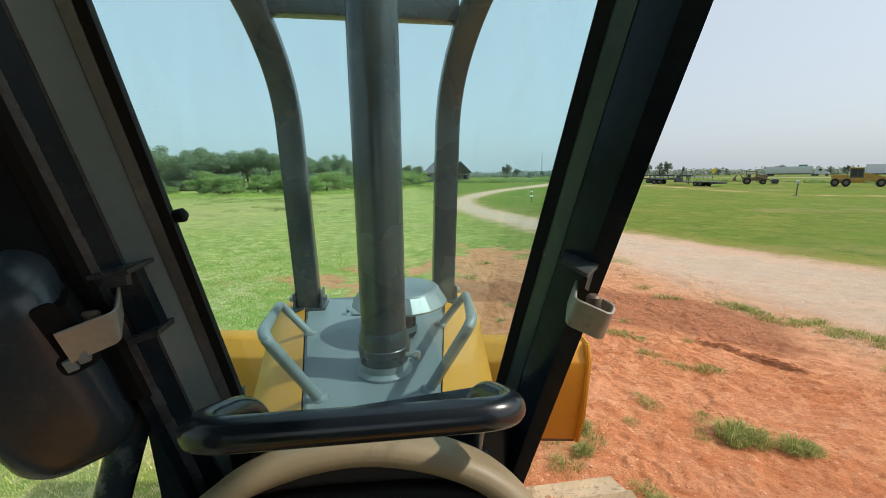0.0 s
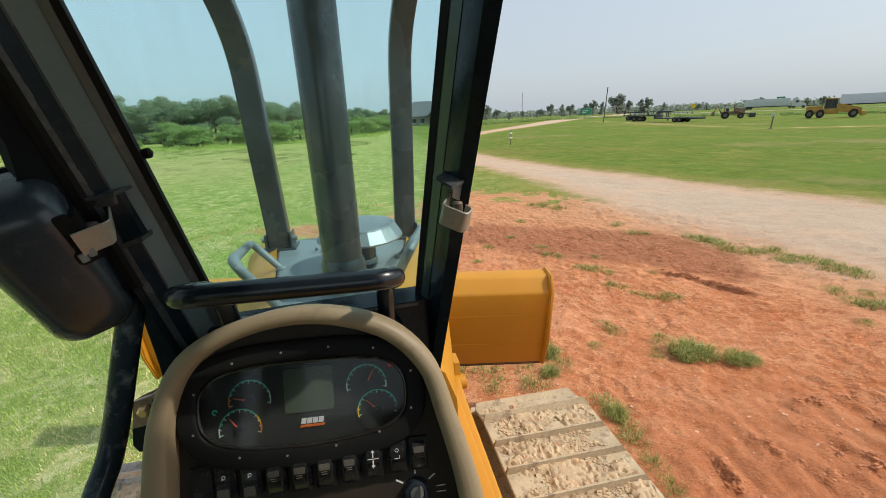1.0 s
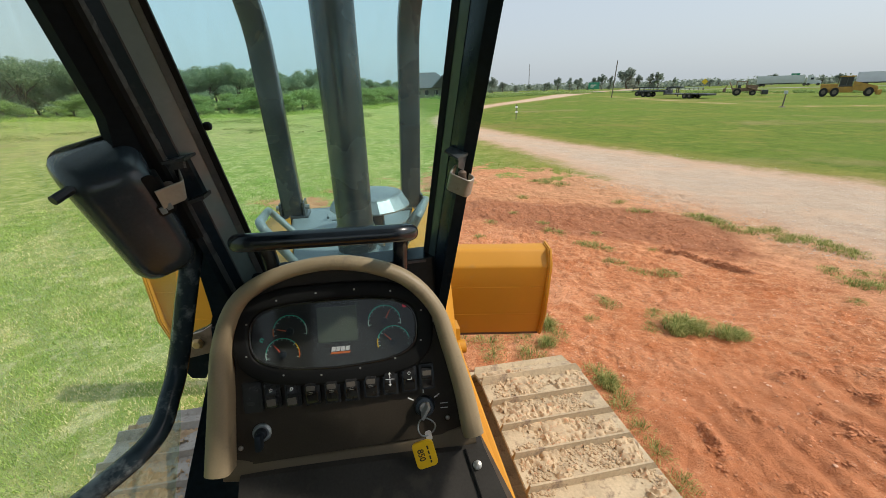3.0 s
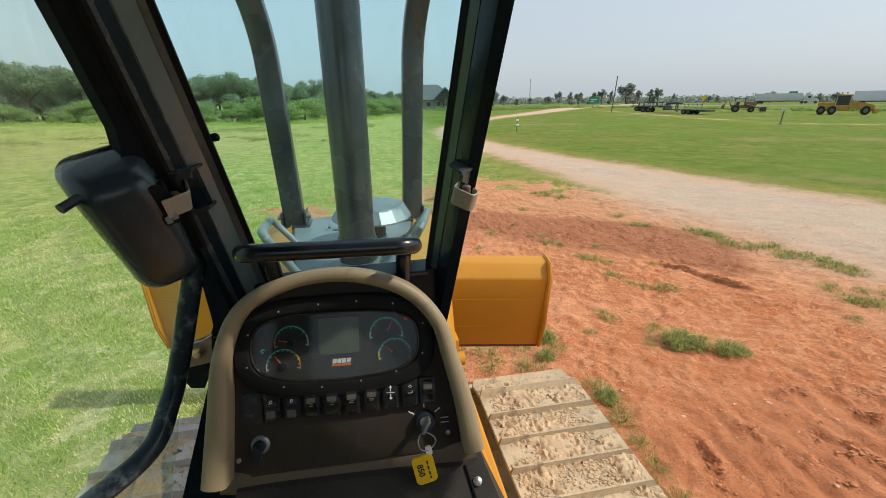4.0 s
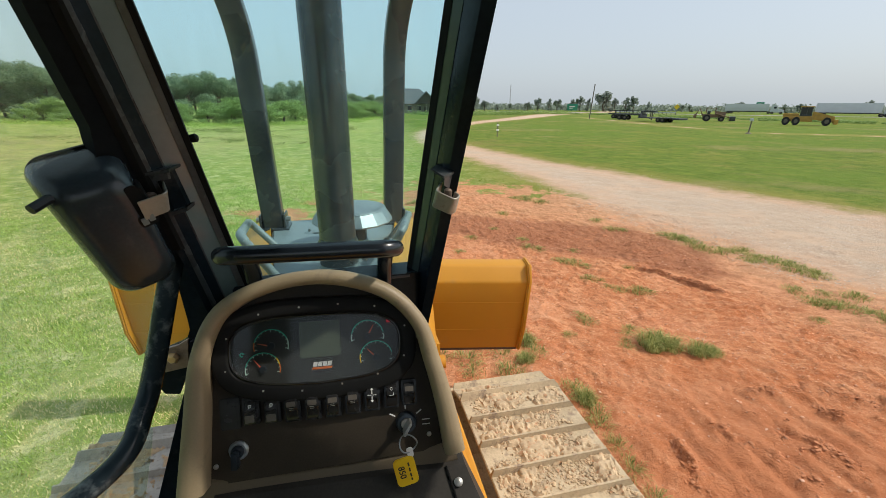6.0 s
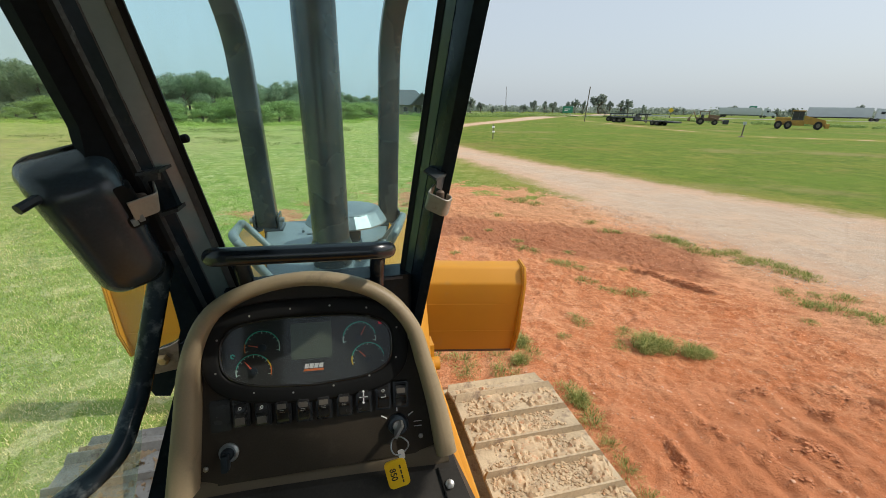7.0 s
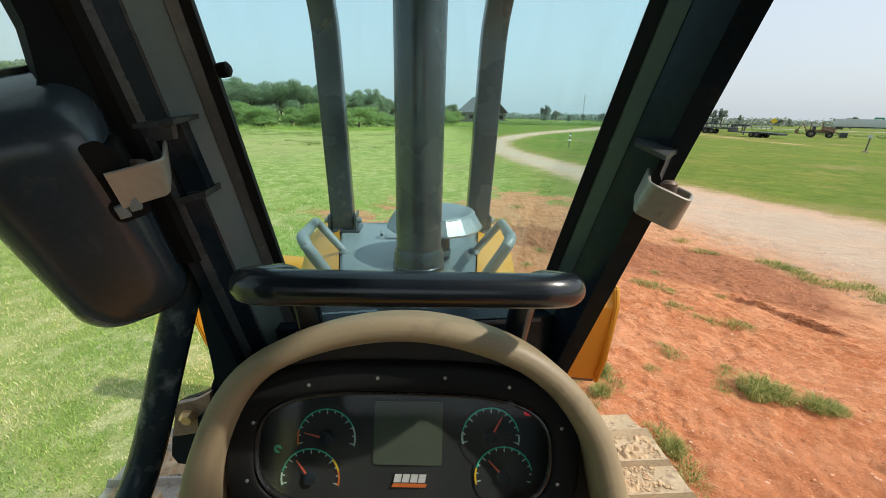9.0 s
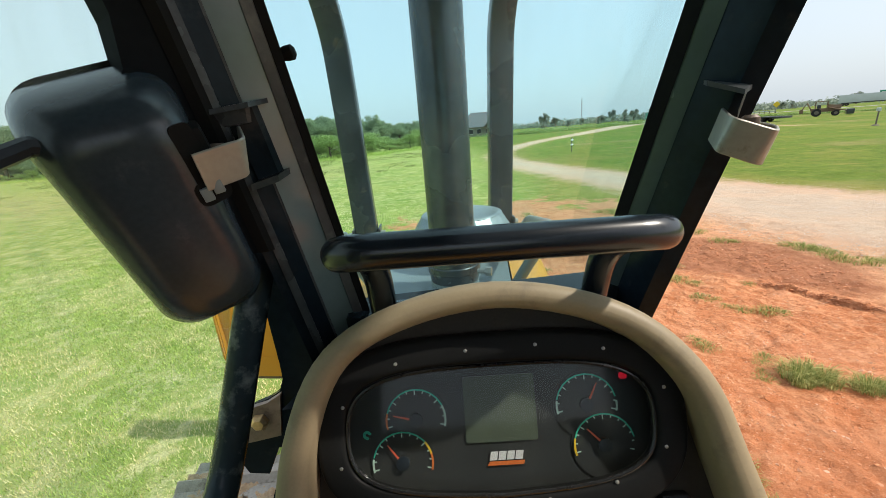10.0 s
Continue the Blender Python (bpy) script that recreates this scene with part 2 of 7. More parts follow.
M_WEED = leaf_mat("meadow_weeds", (0.20, 0.26, 0.07), (0.44, 0.41, 0.18), 0.4)
M_LEAF2 = leaf_mat("shrub_leaves", (0.19, 0.29, 0.085), (0.40, 0.51, 0.20), 0.5)
# horizon leaves paled and greyed, distance haze put into the colour
M_CEDAR = leaf_mat("hazed_cedar_leaves", (0.20, 0.245, 0.21), (0.37, 0.42, 0.36), 0.55)
M_BLADE = leaf_mat("grass_blades", (0.15, 0.225, 0.025), (0.34, 0.40, 0.08), 0.35)
M_TUFT = leaf_mat("tuft_blades", (0.15, 0.21, 0.045), (0.58, 0.55, 0.23), 0.4)
M_LAWN = leaf_mat("lawn_blades", (0.25, 0.385, 0.064), (0.59, 0.665, 0.215), 0.38)
M_DRY = leaf_mat("dry_grass_blades", (0.62, 0.55, 0.24), (0.88, 0.76, 0.44), 0.3)


# ---- mesh helpers ----
def thing(name, m, label, category, group="", kind=""):
    ob = new(name)
    ob.empty_display_size = 0.1
    ob.matrix_world = m
    return tagged(ob, label, category, group, kind)


def solid(name, bm, material, smooth=True):
    me = bpy.data.meshes.new(name)
    bmesh.ops.recalc_face_normals(bm, faces=bm.faces)
    bm.to_mesh(me)
    bm.free()
    me.materials.append(material)
    if smooth:
        me.shade_smooth()
        me.set_sharp_from_angle(angle=radians(38))
    return me


def part(name, bm, material, parent, label="", smooth=True):
    ob = new(name, solid(name, bm, material, smooth) if isinstance(bm, bmesh.types.BMesh) else bm)
    ob.parent = parent
    return tagged(ob, label) if label else ob


def join(*bms):
    out = bmesh.new()
    for b in bms:
        me = bpy.data.meshes.new("tmp")
        b.to_mesh(me)
        b.free()
        out.from_mesh(me)
        bpy.data.meshes.remove(me)
    return out


def moved(bm, m):
    bmesh.ops.transform(bm, matrix=m, verts=bm.verts)
    return bm


def box(x0, y0, z0, x1, y1, z1, bevel=0.0, segs=2):
    bm = bmesh.new()
    bmesh.ops.create_cube(bm, size=1, matrix=Matrix.LocRotScale(((x0 + x1) / 2, (y0 + y1) / 2, (z0 + z1) / 2), None,
                                                               (abs(x1 - x0), abs(y1 - y0), abs(z1 - z0))))
    if bevel:
        bmesh.ops.bevel(bm, geom=bm.edges[:], offset=bevel, segments=segs, affect="EDGES", profile=0.6)
    return bm


def smooth_path(pts, n=6):
    """Catmull-Rom through the points."""
    pts = [Vector(p) for p in pts]
    ext = [pts[0] * 2 - pts[1]] + pts + [pts[-1] * 2 - pts[-2]]
    out = []
    for i in range(1, len(ext) - 2):
        a, b, c, d = ext[i - 1:i + 3]
        for k in range(n):
            t = k / n
            out.append(0.5 * ((2 * b) + (c - a) * t + (2 * a - 5 * b + 4 * c - d) * t * t + (3 * b - a - 3 * c + d) * t ** 3))
    return out + [pts[-1]]


def bent(pts, radius, n=5):
    """A polyline with its corners rounded."""
    pts = [Vector(p) for p in pts]
    out = [pts[0]]
    for a, b, c in zip(pts, pts[1:], pts[2:]):
        r = min(radius, (a - b).length * 0.48, (c - b).length * 0.48)
        p, q = b + (a - b).normalized() * r, b + (c - b).normalized() * r
        for k in range(n + 1):
            t = k / n
            out.append(p * (1 - t) ** 2 + b * 2 * t * (1 - t) + q * t * t)
    return out + [pts[-1]]


def sweep(path, profile, up=(0, 0, 1), closed=False, cap=True, fat=None):
    """Carry a closed profile of (side, up) along a path."""
    path = [Vector(p) for p in path]
    bm, rings, n = bmesh.new(), [], len(path)
    for i, p in enumerate(path):
        if closed:
            t = path[(i + 1) % n] - path[i - 1]
        else:
            t = path[min(i + 1, n - 1)] - path[max(i - 1, 0)]
        t.normalize()
        s = t.cross(Vector(up)).normalized()
        u = s.cross(t)
        rings.append([bm.verts.new(p + s * a * (fat[i] if fat else 1) + u * b) for a, b in profile])
    k = len(profile)
    for i in range(n if closed else n - 1):
        a, b = rings[i], rings[(i + 1) % n]
        for j in range(k):
            bm.faces.new((a[j], a[(j + 1) % k], b[(j + 1) % k], b[j]))
    if cap and not closed:
        bm.faces.new(rings[0])
        bm.faces.new(rings[-1])
    return bm


def circle(r, n=14):
    return [(r * math.cos(2 * math.pi * k / n), r * math.sin(2 * math.pi * k / n)) for k in range(n)]


def rounded(w, h, r, n=4):
    """Rounded rectangle profile."""
    out = []
    for cx, cy, a0 in ((w / 2 - r, h / 2 - r, 0), (-w / 2 + r, h / 2 - r, 90), (-w / 2 + r, -h / 2 + r, 180), (w / 2 - r, -h / 2 + r, 270)):
        for k in range(n + 1):
            a = radians(a0 + 90 * k / n)
            out.append((cx + r * math.cos(a), cy + r * math.sin(a)))
    return out


def rod(pts, r, n=14, up=(0, 0, 1)):
    return sweep(pts, circle(r, n), up)


def lathe(profile, n=24, m=None):
    """Turn a profile of (radius, z) round z."""
    bm, rings = bmesh.new(), []
    for r, z in profile:
        rings.append([bm.verts.new((max(r, 1e-4) * math.cos(2 * math.pi * k / n), max(r, 1e-4) * math.sin(2 * math.pi * k / n), z)) for k in range(n)])
    for a, b in zip(rings, rings[1:]):
        for k in range(n):
            bm.faces.new((a[k], a[(k + 1) % n], b[(k + 1) % n], b[k]))
    bm.faces.new(rings[0])
    bm.faces.new(rings[-1])
    return moved(bm, m) if m else bm


def plate(poly, h0, h1, m=None, bevel=0.0):
    """A prism on a polygon in the xy plane, between two heights."""
    bm = bmesh.new()
    lo, hi = [bm.verts.new((x, y, h0)) for x, y in poly], [bm.verts.new((x, y, h1)) for x, y in poly]
    n = len(poly)
    bm.faces.new(lo)
    top = bm.faces.new(hi)
    for i in range(n):
        bm.faces.new((lo[i], lo[(i + 1) % n], hi[(i + 1) % n], hi[i]))
    bmesh.ops.recalc_face_normals(bm, faces=bm.faces)
    if bevel:
        bmesh.ops.bevel(bm, geom=[e for e in bm.edges if e.verts[0] in hi and e.verts[1] in hi], offset=bevel, segments=2, affect="EDGES")
    return moved(bm, m) if m else bm


def loft(a, b):
    """A prism between two polygons of 3D points."""
    bm = bmesh.new()
    va, vb = [bm.verts.new(p) for p in a], [bm.verts.new(p) for p in b]
    n = len(va)
    bm.faces.new(va)
    bm.faces.new(vb)
    for i in range(n):
        bm.faces.new((va[i], va[(i + 1) % n], vb[(i + 1) % n], vb[i]))
    return bm


XZ = Matrix(((1, 0, 0, 0), (0, 0, -1, 0), (0, 1, 0, 0), (0, 0, 0, 1)))
YZ = Matrix(((0, 0, 1, 0), (1, 0, 0, 0), (0, 1, 0, 0), (0, 0, 0, 1)))

# ---- ground ----
def rise(x, y):
    """The land climbs very gently away from the machine."""
    return 1.3 * (1 - math.exp(-0.0046 * max(0.0, math.hypot(x, y) - 25)))


ROAD = [(12.4, -30), (11.8, -6), (11.2, 2), (10.6, 6), (9.6, 9.3), (9.35, 12.5), (8.6, 17), (7.6, 23), (6.9, 30), (7.3, 36),
        (8.6, 42), (12.5, 51), (19.5, 63), (34, 82), (64, 124), (87, 149), (150, 215)]
ROAD_W = [3.4, 3.4, 3.4, 3.2, 2.95, 2.45, 1.95, 1.6, 1.35, 1.2, 1.2, 1.4, 1.5, 2.4, 4.2, 4.5, 5]
TRACK_2 = [(57, 95), (51, 72), (46, 52), (43, 37), (60, 22)]


def seg_dist(px, py, pts, widths=None):
    """Signed distance to a band along a polyline (negative inside)."""
    best = np.full(px.shape, 1e9)
    for i in range(len(pts) - 1):
        (ax, ay), (bx, by) = pts[i], pts[i + 1]
        dx, dy = bx - ax, by - ay
        t = np.clip(((px - ax) * dx + (py - ay) * dy) / (dx * dx + dy * dy), 0, 1)
        w = (widths[i] + (widths[i + 1] - widths[i]) * t) if widths else 0.9
        best = np.minimum(best, np.hypot(px - ax - t * dx, py - ay - t * dy) - w)
    return best


def axis(breaks):
    out = [breaks[0][0]]
    for (a, step), (b, _) in zip(breaks, breaks[1:]):
        n = max(1, round((b - a) / step))
        out += [a + (b - a) * (k + 1) / n for k in range(n)]
    return np.array(out)


GX = axis([(-1500, 400), (-300, 60), (-120, 12), (-40, 2.0), (-8, 0.4), (-4, 0.12), (1.1, 0.04), (2.0, 0.022), (5.6, 0.04), (7.6, 0.1), (14, 0.5), (30, 3), (90, 12), (300, 60), (600, 400), (1800, 1)])
GY = axis([(-600, 200), (-60, 10), (-10, 1.0), (-1, 0.15), (0.3, 0.022), (2.4, 0.03), (5.2, 0.045), (7, 0.08), (11, 0.25), (20, 1.0), (60, 4), (140, 15), (320, 60), (620, 400), (2600, 1)])
gx, gy = np.meshgrid(GX, GY, indexing="ij")
road_d = seg_dist(gx, gy, ROAD, ROAD_W)
track_d = seg_dist(gx, gy, TRACK_2)
# bare red earth: a worn apron round the machine that runs out to the gravel, and on ahead of the blade
dirt_pts = [(2.0, -9), (3.2, -2), (4.4, 3), (4.9, 6.0), (4.5, 8.2), (3.7, 10.4), (3.2, 12.2)]
dirt_w = [5.2, 5.2, 5.2, 4.4, 3.4, 2.3, 1.3]
dirt_d = seg_dist(gx, gy, dirt_pts, dirt_w)
dirt_d = np.maximum(dirt_d, -(gx + 0.55 - 0.09 * np.clip(gy - 2, 0, 8) ** 1.2) * 1.0)
dirt_d = np.minimum(dirt_d, seg_dist(gx, gy, [(-2.6, 10.2), (-0.8, 9.6), (1.0, 11.2), (3.2, 11.6), (5.6, 11.0)], [0.5, 1.0, 0.9, 1.0, 0.6]) * 0.8 + 0.3)
gz = np.vectorize(rise)(gx, gy)


def fbm(x, y, s, o=4, seed=0.0):
    return noise.fractal(Vector((x * s + seed, y * s - seed, seed)), 1.0, 2.0, o)


def bank_x(y):
    """The bank's foot, from its near end to its far one."""
    return np.interp(y, [3.8, 4.02, 4.37, 4.64, 4.93], [5.31, 5.19, 5.06, 4.93, 4.78])


# how strongly the clods and the hollows between them take the darker colour
clod_dark = np.zeros(gx.shape)
# clods broken out along the furrows: a stretch and its half width
CLODS = [(2.50, 1.53, 2.45, 1.24, 0.06), (2.44, 1.20, 2.55, 0.85, 0.10), (2.97, 1.64, 3.00, 1.42, 0.035), (3.00, 1.41, 3.06, 1.20, 0.05), (3.44, 1.40, 3.49, 1.22, 0.06),
         (3.62, 1.27, 3.67, 1.03, 0.055), (3.19, 1.22, 3.24, 1.00, 0.05), (3.66, 1.90, 4.30, 1.84, 0.045), (4.15, 1.58, 4.17, 1.32, 0.05), (2.62, 0.98, 2.78, 0.78, 0.06),
         (4.42, 1.72, 4.75, 1.35, 0.06)]
packed = np.exp(-(((gx - 3.1) / 1.5) ** 2 + ((gy - 1.3) / 1.1) ** 2))
swath_d = seg_dist(gx, gy, [(1.6, 8.8), (2.6, 8.2), (4.0, 7.2), (5.3, 6.3), (5.75, 5.4), (5.75, 4.6)], [0.1, 0.45, 0.75, 0.75, 0.5, 0.05])
near = (np.abs(gx) < 16) & (gy > -4) & (gy < 22)
for i, j in zip(*np.nonzero(near)):
    x, y = gx[i, j], gy[i, j]
    bare = 1 / (1 + math.exp(6 * dirt_d[i, j]))
    z = 0.05 * fbm(x, y, 0.35, 3, 3.1) + bare * 0.030 * fbm(x, y, 2.6, 5, 7.7)
    if bare > 0.2 and 0.9 < x < 7.5:
        z += bare * 0.016 * fbm(x, y, 10, 3, 1.9)
        # wheel marks along the damp swath
        band = math.exp(-(max(0.0, swath_d[i, j]) / 0.35) ** 2)
        z += band * bare * (0.028 * fbm(x, y, 5.5, 3, 3.3) + 0.012 * math.sin(26 * (x + 0.62 * y) + 2 * fbm(x, y, 1.5, 2, 6.6)) * max(0.0, fbm(x, y, 1.3, 2, 7.1) + 0.3))
    # shallow crawler furrows that run along the machine, with clods broken out here and there
    if bare > 0.2 and x > 1.2:
        w = x - 0.10 * (y - 1.5) + 0.05 * fbm(x, y, 0.9, 2, 2.2)
        env = 1 / (1 + math.exp(9 * (y - 1.85 - 0.25 * fbm(x, y, 0.9, 2, 8.0)))) / (1 + math.exp(-12 * (w - 2.42)))
        phase = 26.6 * (w - 2.49) + math.pi / 2 + 0.7 * fbm(x, y, 1.7, 3, 9.3)
        z += env * bare * (0.019 * math.sin(phase) * min(1.0, max(0.30, 0.6 + 1.2 * fbm(x, y, 2.2, 2, 3.7))) + 0.007 * fbm(x, y, 7, 3, 4.1))
        blob = 0.0
        if y < 2.3 and 2.2 < x < 5.0:
            for ax, ay, bx, by, rad in CLODS:
                t = min(1.0, max(0.0, ((x - ax) * (bx - ax) + (y - ay) * (by - ay)) / ((bx - ax) ** 2 + (by - ay) ** 2)))
                d = math.hypot(x - ax - t * (bx - ax), y - ay - t * (by - ay)) + 0.03 * fbm(x, y, 9, 3, 2.7)
                blob = max(blob, math.exp(-(max(0.0, d) / rad) ** 2))
            rough = abs(fbm(x, y, 9, 4, 5.5)) + 0.6 * abs(fbm(x, y, 23, 3, 8.8))
            blob *= min(1.0, max(0.0, 0.6 + 1.5 * fbm(x, y, 5, 3, 6.4)))
            z += blob * (0.066 - 0.092 * rough)
            clod_dark[i, j] = min(1.0, blob * (0.30 + 0.7 * rough))
            for off in (0.0, 0.045):
                g = x - (2.80 + off + 0.17 * (y - 1.42))
                if 0.5 < y < 1.6:
                    z -= 0.007 * math.exp(-(g / 0.011) ** 2)
        z += bare * 0.03 * max(0.0, fbm(x, y, 3.2, 5, 6.1) - 0.28)
        # a low broken bank: the ground drops towards the machine along it
        if 4.3 < x < 5.8 and 3.2 < y < 5.6:
            off = (x - bank_x(y)) + 0.035 * fbm(x, y, 6, 3, 1.5)
            along = min(1.0, max(0.0, (y - 3.70) / 0.25)) * min(1.0, max(0.0, (5.10 - y) / 0.35))
            lip = math.exp(-((off - 0.07) / 0.09) ** 2) if off > 0 else math.exp(-((off - 0.07) / 0.045) ** 2) - 0.5 * math.exp(-((off + 0.05) / 0.05) ** 2)
            z += along * lip * (0.045 + 0.05 * fbm(x, y, 7, 3, 2.5))
        # grouser marks pressed in slanting rows
        if 3.9 < x < 7.2 and 1.7 < y < 3.6:
            rows_in = min(1.0, max(0.0, (x - 3.9) / 0.6)) * min(1.0, max(0.0, (y - 1.7) / 0.3)) * min(1.0, max(0.0, (3.6 - y) / 0.4))
            z += rows_in * bare * 0.017 * math.sin(48 * (y + 0.42 * x) + 1.6 * fbm(x, y, 2.0, 3, 5.1)) * min(1.0, max(0.0, 0.45 + 1.6 * fbm(x, y, 2.6, 3, 4.4)))
        # crusts and flakes of trodden earth
        crust = fbm(x, y, 6.5, 4, 9.9)
        z += bare * 0.024 * min(1.0, max(0.0, (crust - 0.10) * 6)) * min(1.0, max(0.0, 0.5 + 1.5 * fbm(x, y, 0.9, 2, 4.9)))
    gz[i, j] += z
nx, ny = gx.shape
verts = np.stack([gx, gy, gz], -1).reshape(-1, 3)
ii, jj = np.meshgrid(np.arange(nx - 1), np.arange(ny - 1), indexing="ij")
a = (ii * ny + jj).ravel()
faces = np.stack([a, a + ny, a + ny + 1, a + 1], -1)
gme = bpy.data.meshes.new("ground")
gme.from_pydata(verts.tolist(), [], faces.tolist())
# foot of the bank: shade of the drop put into the ground colour
damp = np.exp(-((gx - bank_x(gy) - 0.01) / 0.045) ** 2) * np.exp(-((gy - 4.40) / 0.55) ** 4)
for key, values in (("packed", packed), ("afar", 1 / (1 + np.exp(-1.3 * (gy - 7.6 + 0.2 * gx)))), ("damp", np.maximum(damp, clod_dark)), ("swath", np.exp(-(np.maximum(swath_d, 0) / 0.5) ** 2)), ("gravel", np.minimum(road_d, track_d + 0.35)), ("earth", dirt_d), ("hay", np.exp(-((gy - 33 - 0.15 * gx) / 11) ** 2) / (1 + np.exp(0.5 * (gx + 6)))), ("meadow", (4.7 - gx + np.clip(gy, 0, 60) * 0.06) * 0.6)):
    at = gme.attributes.new(key, "FLOAT", "POINT")
    at.data.foreach_set("value", np.clip(values, -4, 4).ravel().astype(np.float32))
gme.shade_smooth()
ground = tagged(new("ground", gme), "red bare earth, gravel track and mown green grass field", "ground", kind="structure")


def height(x, y):
    """The ground's height under a point."""
    i = int(np.clip(np.searchsorted(GX, x) - 1, 0, nx - 2))
    j = int(np.clip(np.searchsorted(GY, y) - 1, 0, ny - 2))
    u, v = (x - GX[i]) / (GX[i + 1] - GX[i]), (y - GY[j]) / (GY[j + 1] - GY[j])
    return float((gz[i, j] * (1 - u) + gz[i + 1, j] * u) * (1 - v) + (gz[i, j + 1] * (1 - u) + gz[i + 1, j + 1] * u) * v)


def ground_material():
    m = bpy.data.materials.new("ground_cover")
    m.use_nodes = True
    n, l = m.node_tree.nodes, m.node_tree.links
    b = n["Principled BSDF"]
    tc = n.new("ShaderNodeTexCoord")

    def tex(scale, detail=6, rough=0.6, warp=0.0):
        q = n.new("ShaderNodeTexNoise")
        q.inputs["Scale"].default_value, q.inputs["Detail"].default_value = scale, detail
        q.inputs["Roughness"].default_value, q.inputs["Distortion"].default_value = rough, warp
        l.new(tc.outputs["Object"], q.inputs["Vector"])
        return q.outputs["Fac"]

    def ramp(fac, lo, hi, a=0.0, c=1.0):
        q = n.new("ShaderNodeMapRange")
        q.inputs[1].default_value, q.inputs[2].default_value = lo, hi
        q.inputs[3].default_value, q.inputs[4].default_value = a, c
        l.new(fac, q.inputs[0])
        return q.outputs[0]

    def blend(fac, a, c):
        q = n.new("ShaderNodeMix")
        q.data_type = "RGBA"
        for key, val in (("A", a), ("B", c)):
            if isinstance(val, tuple):
                q.inputs[key].default_value = (*val, 1)
            else:
                l.new(val, q.inputs[key])
        l.new(fac, q.inputs["Factor"])
        return q.outputs["Result"]

    def calc(op, a, c):
        q = n.new("ShaderNodeMath")
        q.operation = op
        for k, val in enumerate((a, c)):
            if isinstance(val, (int, float)):
                q.inputs[k].default_value = val
            else:
                l.new(val, q.inputs[k])
        return q.outputs[0]

    def toned(col, by):
        q = n.new("ShaderNodeMix")
        q.data_type, q.blend_type = "RGBA", "MULTIPLY"
        q.inputs["Factor"].default_value = 1.0
        l.new(col, q.inputs["A"])
        q.inputs["B"].default_value = (*by, 1)
        return q.outputs["Result"]

    def field(key):
        q = n.new("ShaderNodeAttribute")
        q.attribute_name = key
        return q.outputs["Fac"]

    big, mid, small, tiny = tex(0.18, 5), tex(1.1, 6), tex(7, 6, 0.65), tex(60, 4)
    grass = blend(ramp(mid, 0.35, 0.7), (0.105, 0.165, 0.026), (0.18, 0.25, 0.05))
    grass = blend(ramp(big, 0.52, 0.72), grass, (0.22, 0.235, 0.06))
    grass = blend(ramp(small, 0.56, 0.74, 0, 0.55), grass, (0.32, 0.29, 0.12))
    grass = blend(ramp(tiny, 0.25, 0.5, 0.55, 0), grass, (0.045, 0.08, 0.012))
    dry = blend(ramp(mid, 0.3, 0.72), (0.20, 0.29, 0.052), (0.36, 0.42, 0.11))
    dry = blend(ramp(tex(0.55, 8, 0.72, 0.5), 0.47, 0.60, 0, 0.55), dry, (0.52, 0.50, 0.20))
    dry = blend(ramp(tex(2.6, 8, 0.75), 0.50, 0.60, 0, 0.85), dry, (0.70, 0.62, 0.35))
    dry = blend(ramp(tex(3.4, 8, 0.7, 0.4), 0.54, 0.64, 0, 0.75), dry, (0.17, 0.27, 0.04))
    dry = blend(ramp(small, 0.5, 0.72, 0, 0.7), dry, (0.56, 0.50, 0.22))
    dry = blend(ramp(field("hay"), 0.15, 0.8, 0, 0.75), dry, (0.54, 0.47, 0.22))
    dry = blend(calc("MULTIPLY", field("hay"), ramp(tex(0.28, 8, 0.72, 0.5), 0.44, 0.58, 0, 0.8)), dry, (0.40, 0.33, 0.17))
    dry = blend(calc("MULTIPLY", field("hay"), ramp(tex(0.6, 8, 0.75, 0.5), 0.54, 0.62, 0, 0.7)), dry, (0.13, 0.19, 0.05))
    dry = blend(ramp(big, 0.5, 0.7, 0, 0.6), dry, (0.44, 0.43, 0.13))
    dry = blend(ramp(tiny, 0.28, 0.52, 0.6, 0), dry, (0.085, 0.13, 0.02))
    dry = blend(ramp(tex(0.85, 8, 0.7, 0.7), 0.50, 0.60, 0, 0.5), dry, (0.20, 0.31, 0.06))
    dry = blend(ramp(tex(1.9, 9, 0.75, 0.6), 0.53, 0.63, 0, 0.5), dry, (0.60, 0.53, 0.27))
    lines = n.new("ShaderNodeMapping")
    lines.inputs["Scale"].default_value = (1.5, 0.5, 1)
    far_n = n.new("ShaderNodeTexNoise")
    far_n.inputs["Scale"].default_value, far_n.inputs["Detail"].default_value, far_n.inputs["Roughness"].default_value = 1.0, 7, 0.7
    l.new(tc.outputs["Object"], lines.inputs["Vector"])
    l.new(lines.outputs[0], far_n.inputs["Vector"])
    grass = blend(ramp(far_n.outputs["Fac"], 0.55, 0.63, 0, 0.5), grass, (0.075, 0.12, 0.02))
    grass = blend(ramp(far_n.outputs["Fac"], 0.45, 0.36, 0, 0.5), grass, (0.23, 0.25, 0.06))
    verge = calc("ADD", field("gravel"), calc("MULTIPLY", calc("SUBTRACT", tex(0.8, 7, 0.7), 0.5), 4.0))
    grass = blend(ramp(verge, 2.2, 0.4, 0, 0.7), grass, (0.30, 0.26, 0.10))
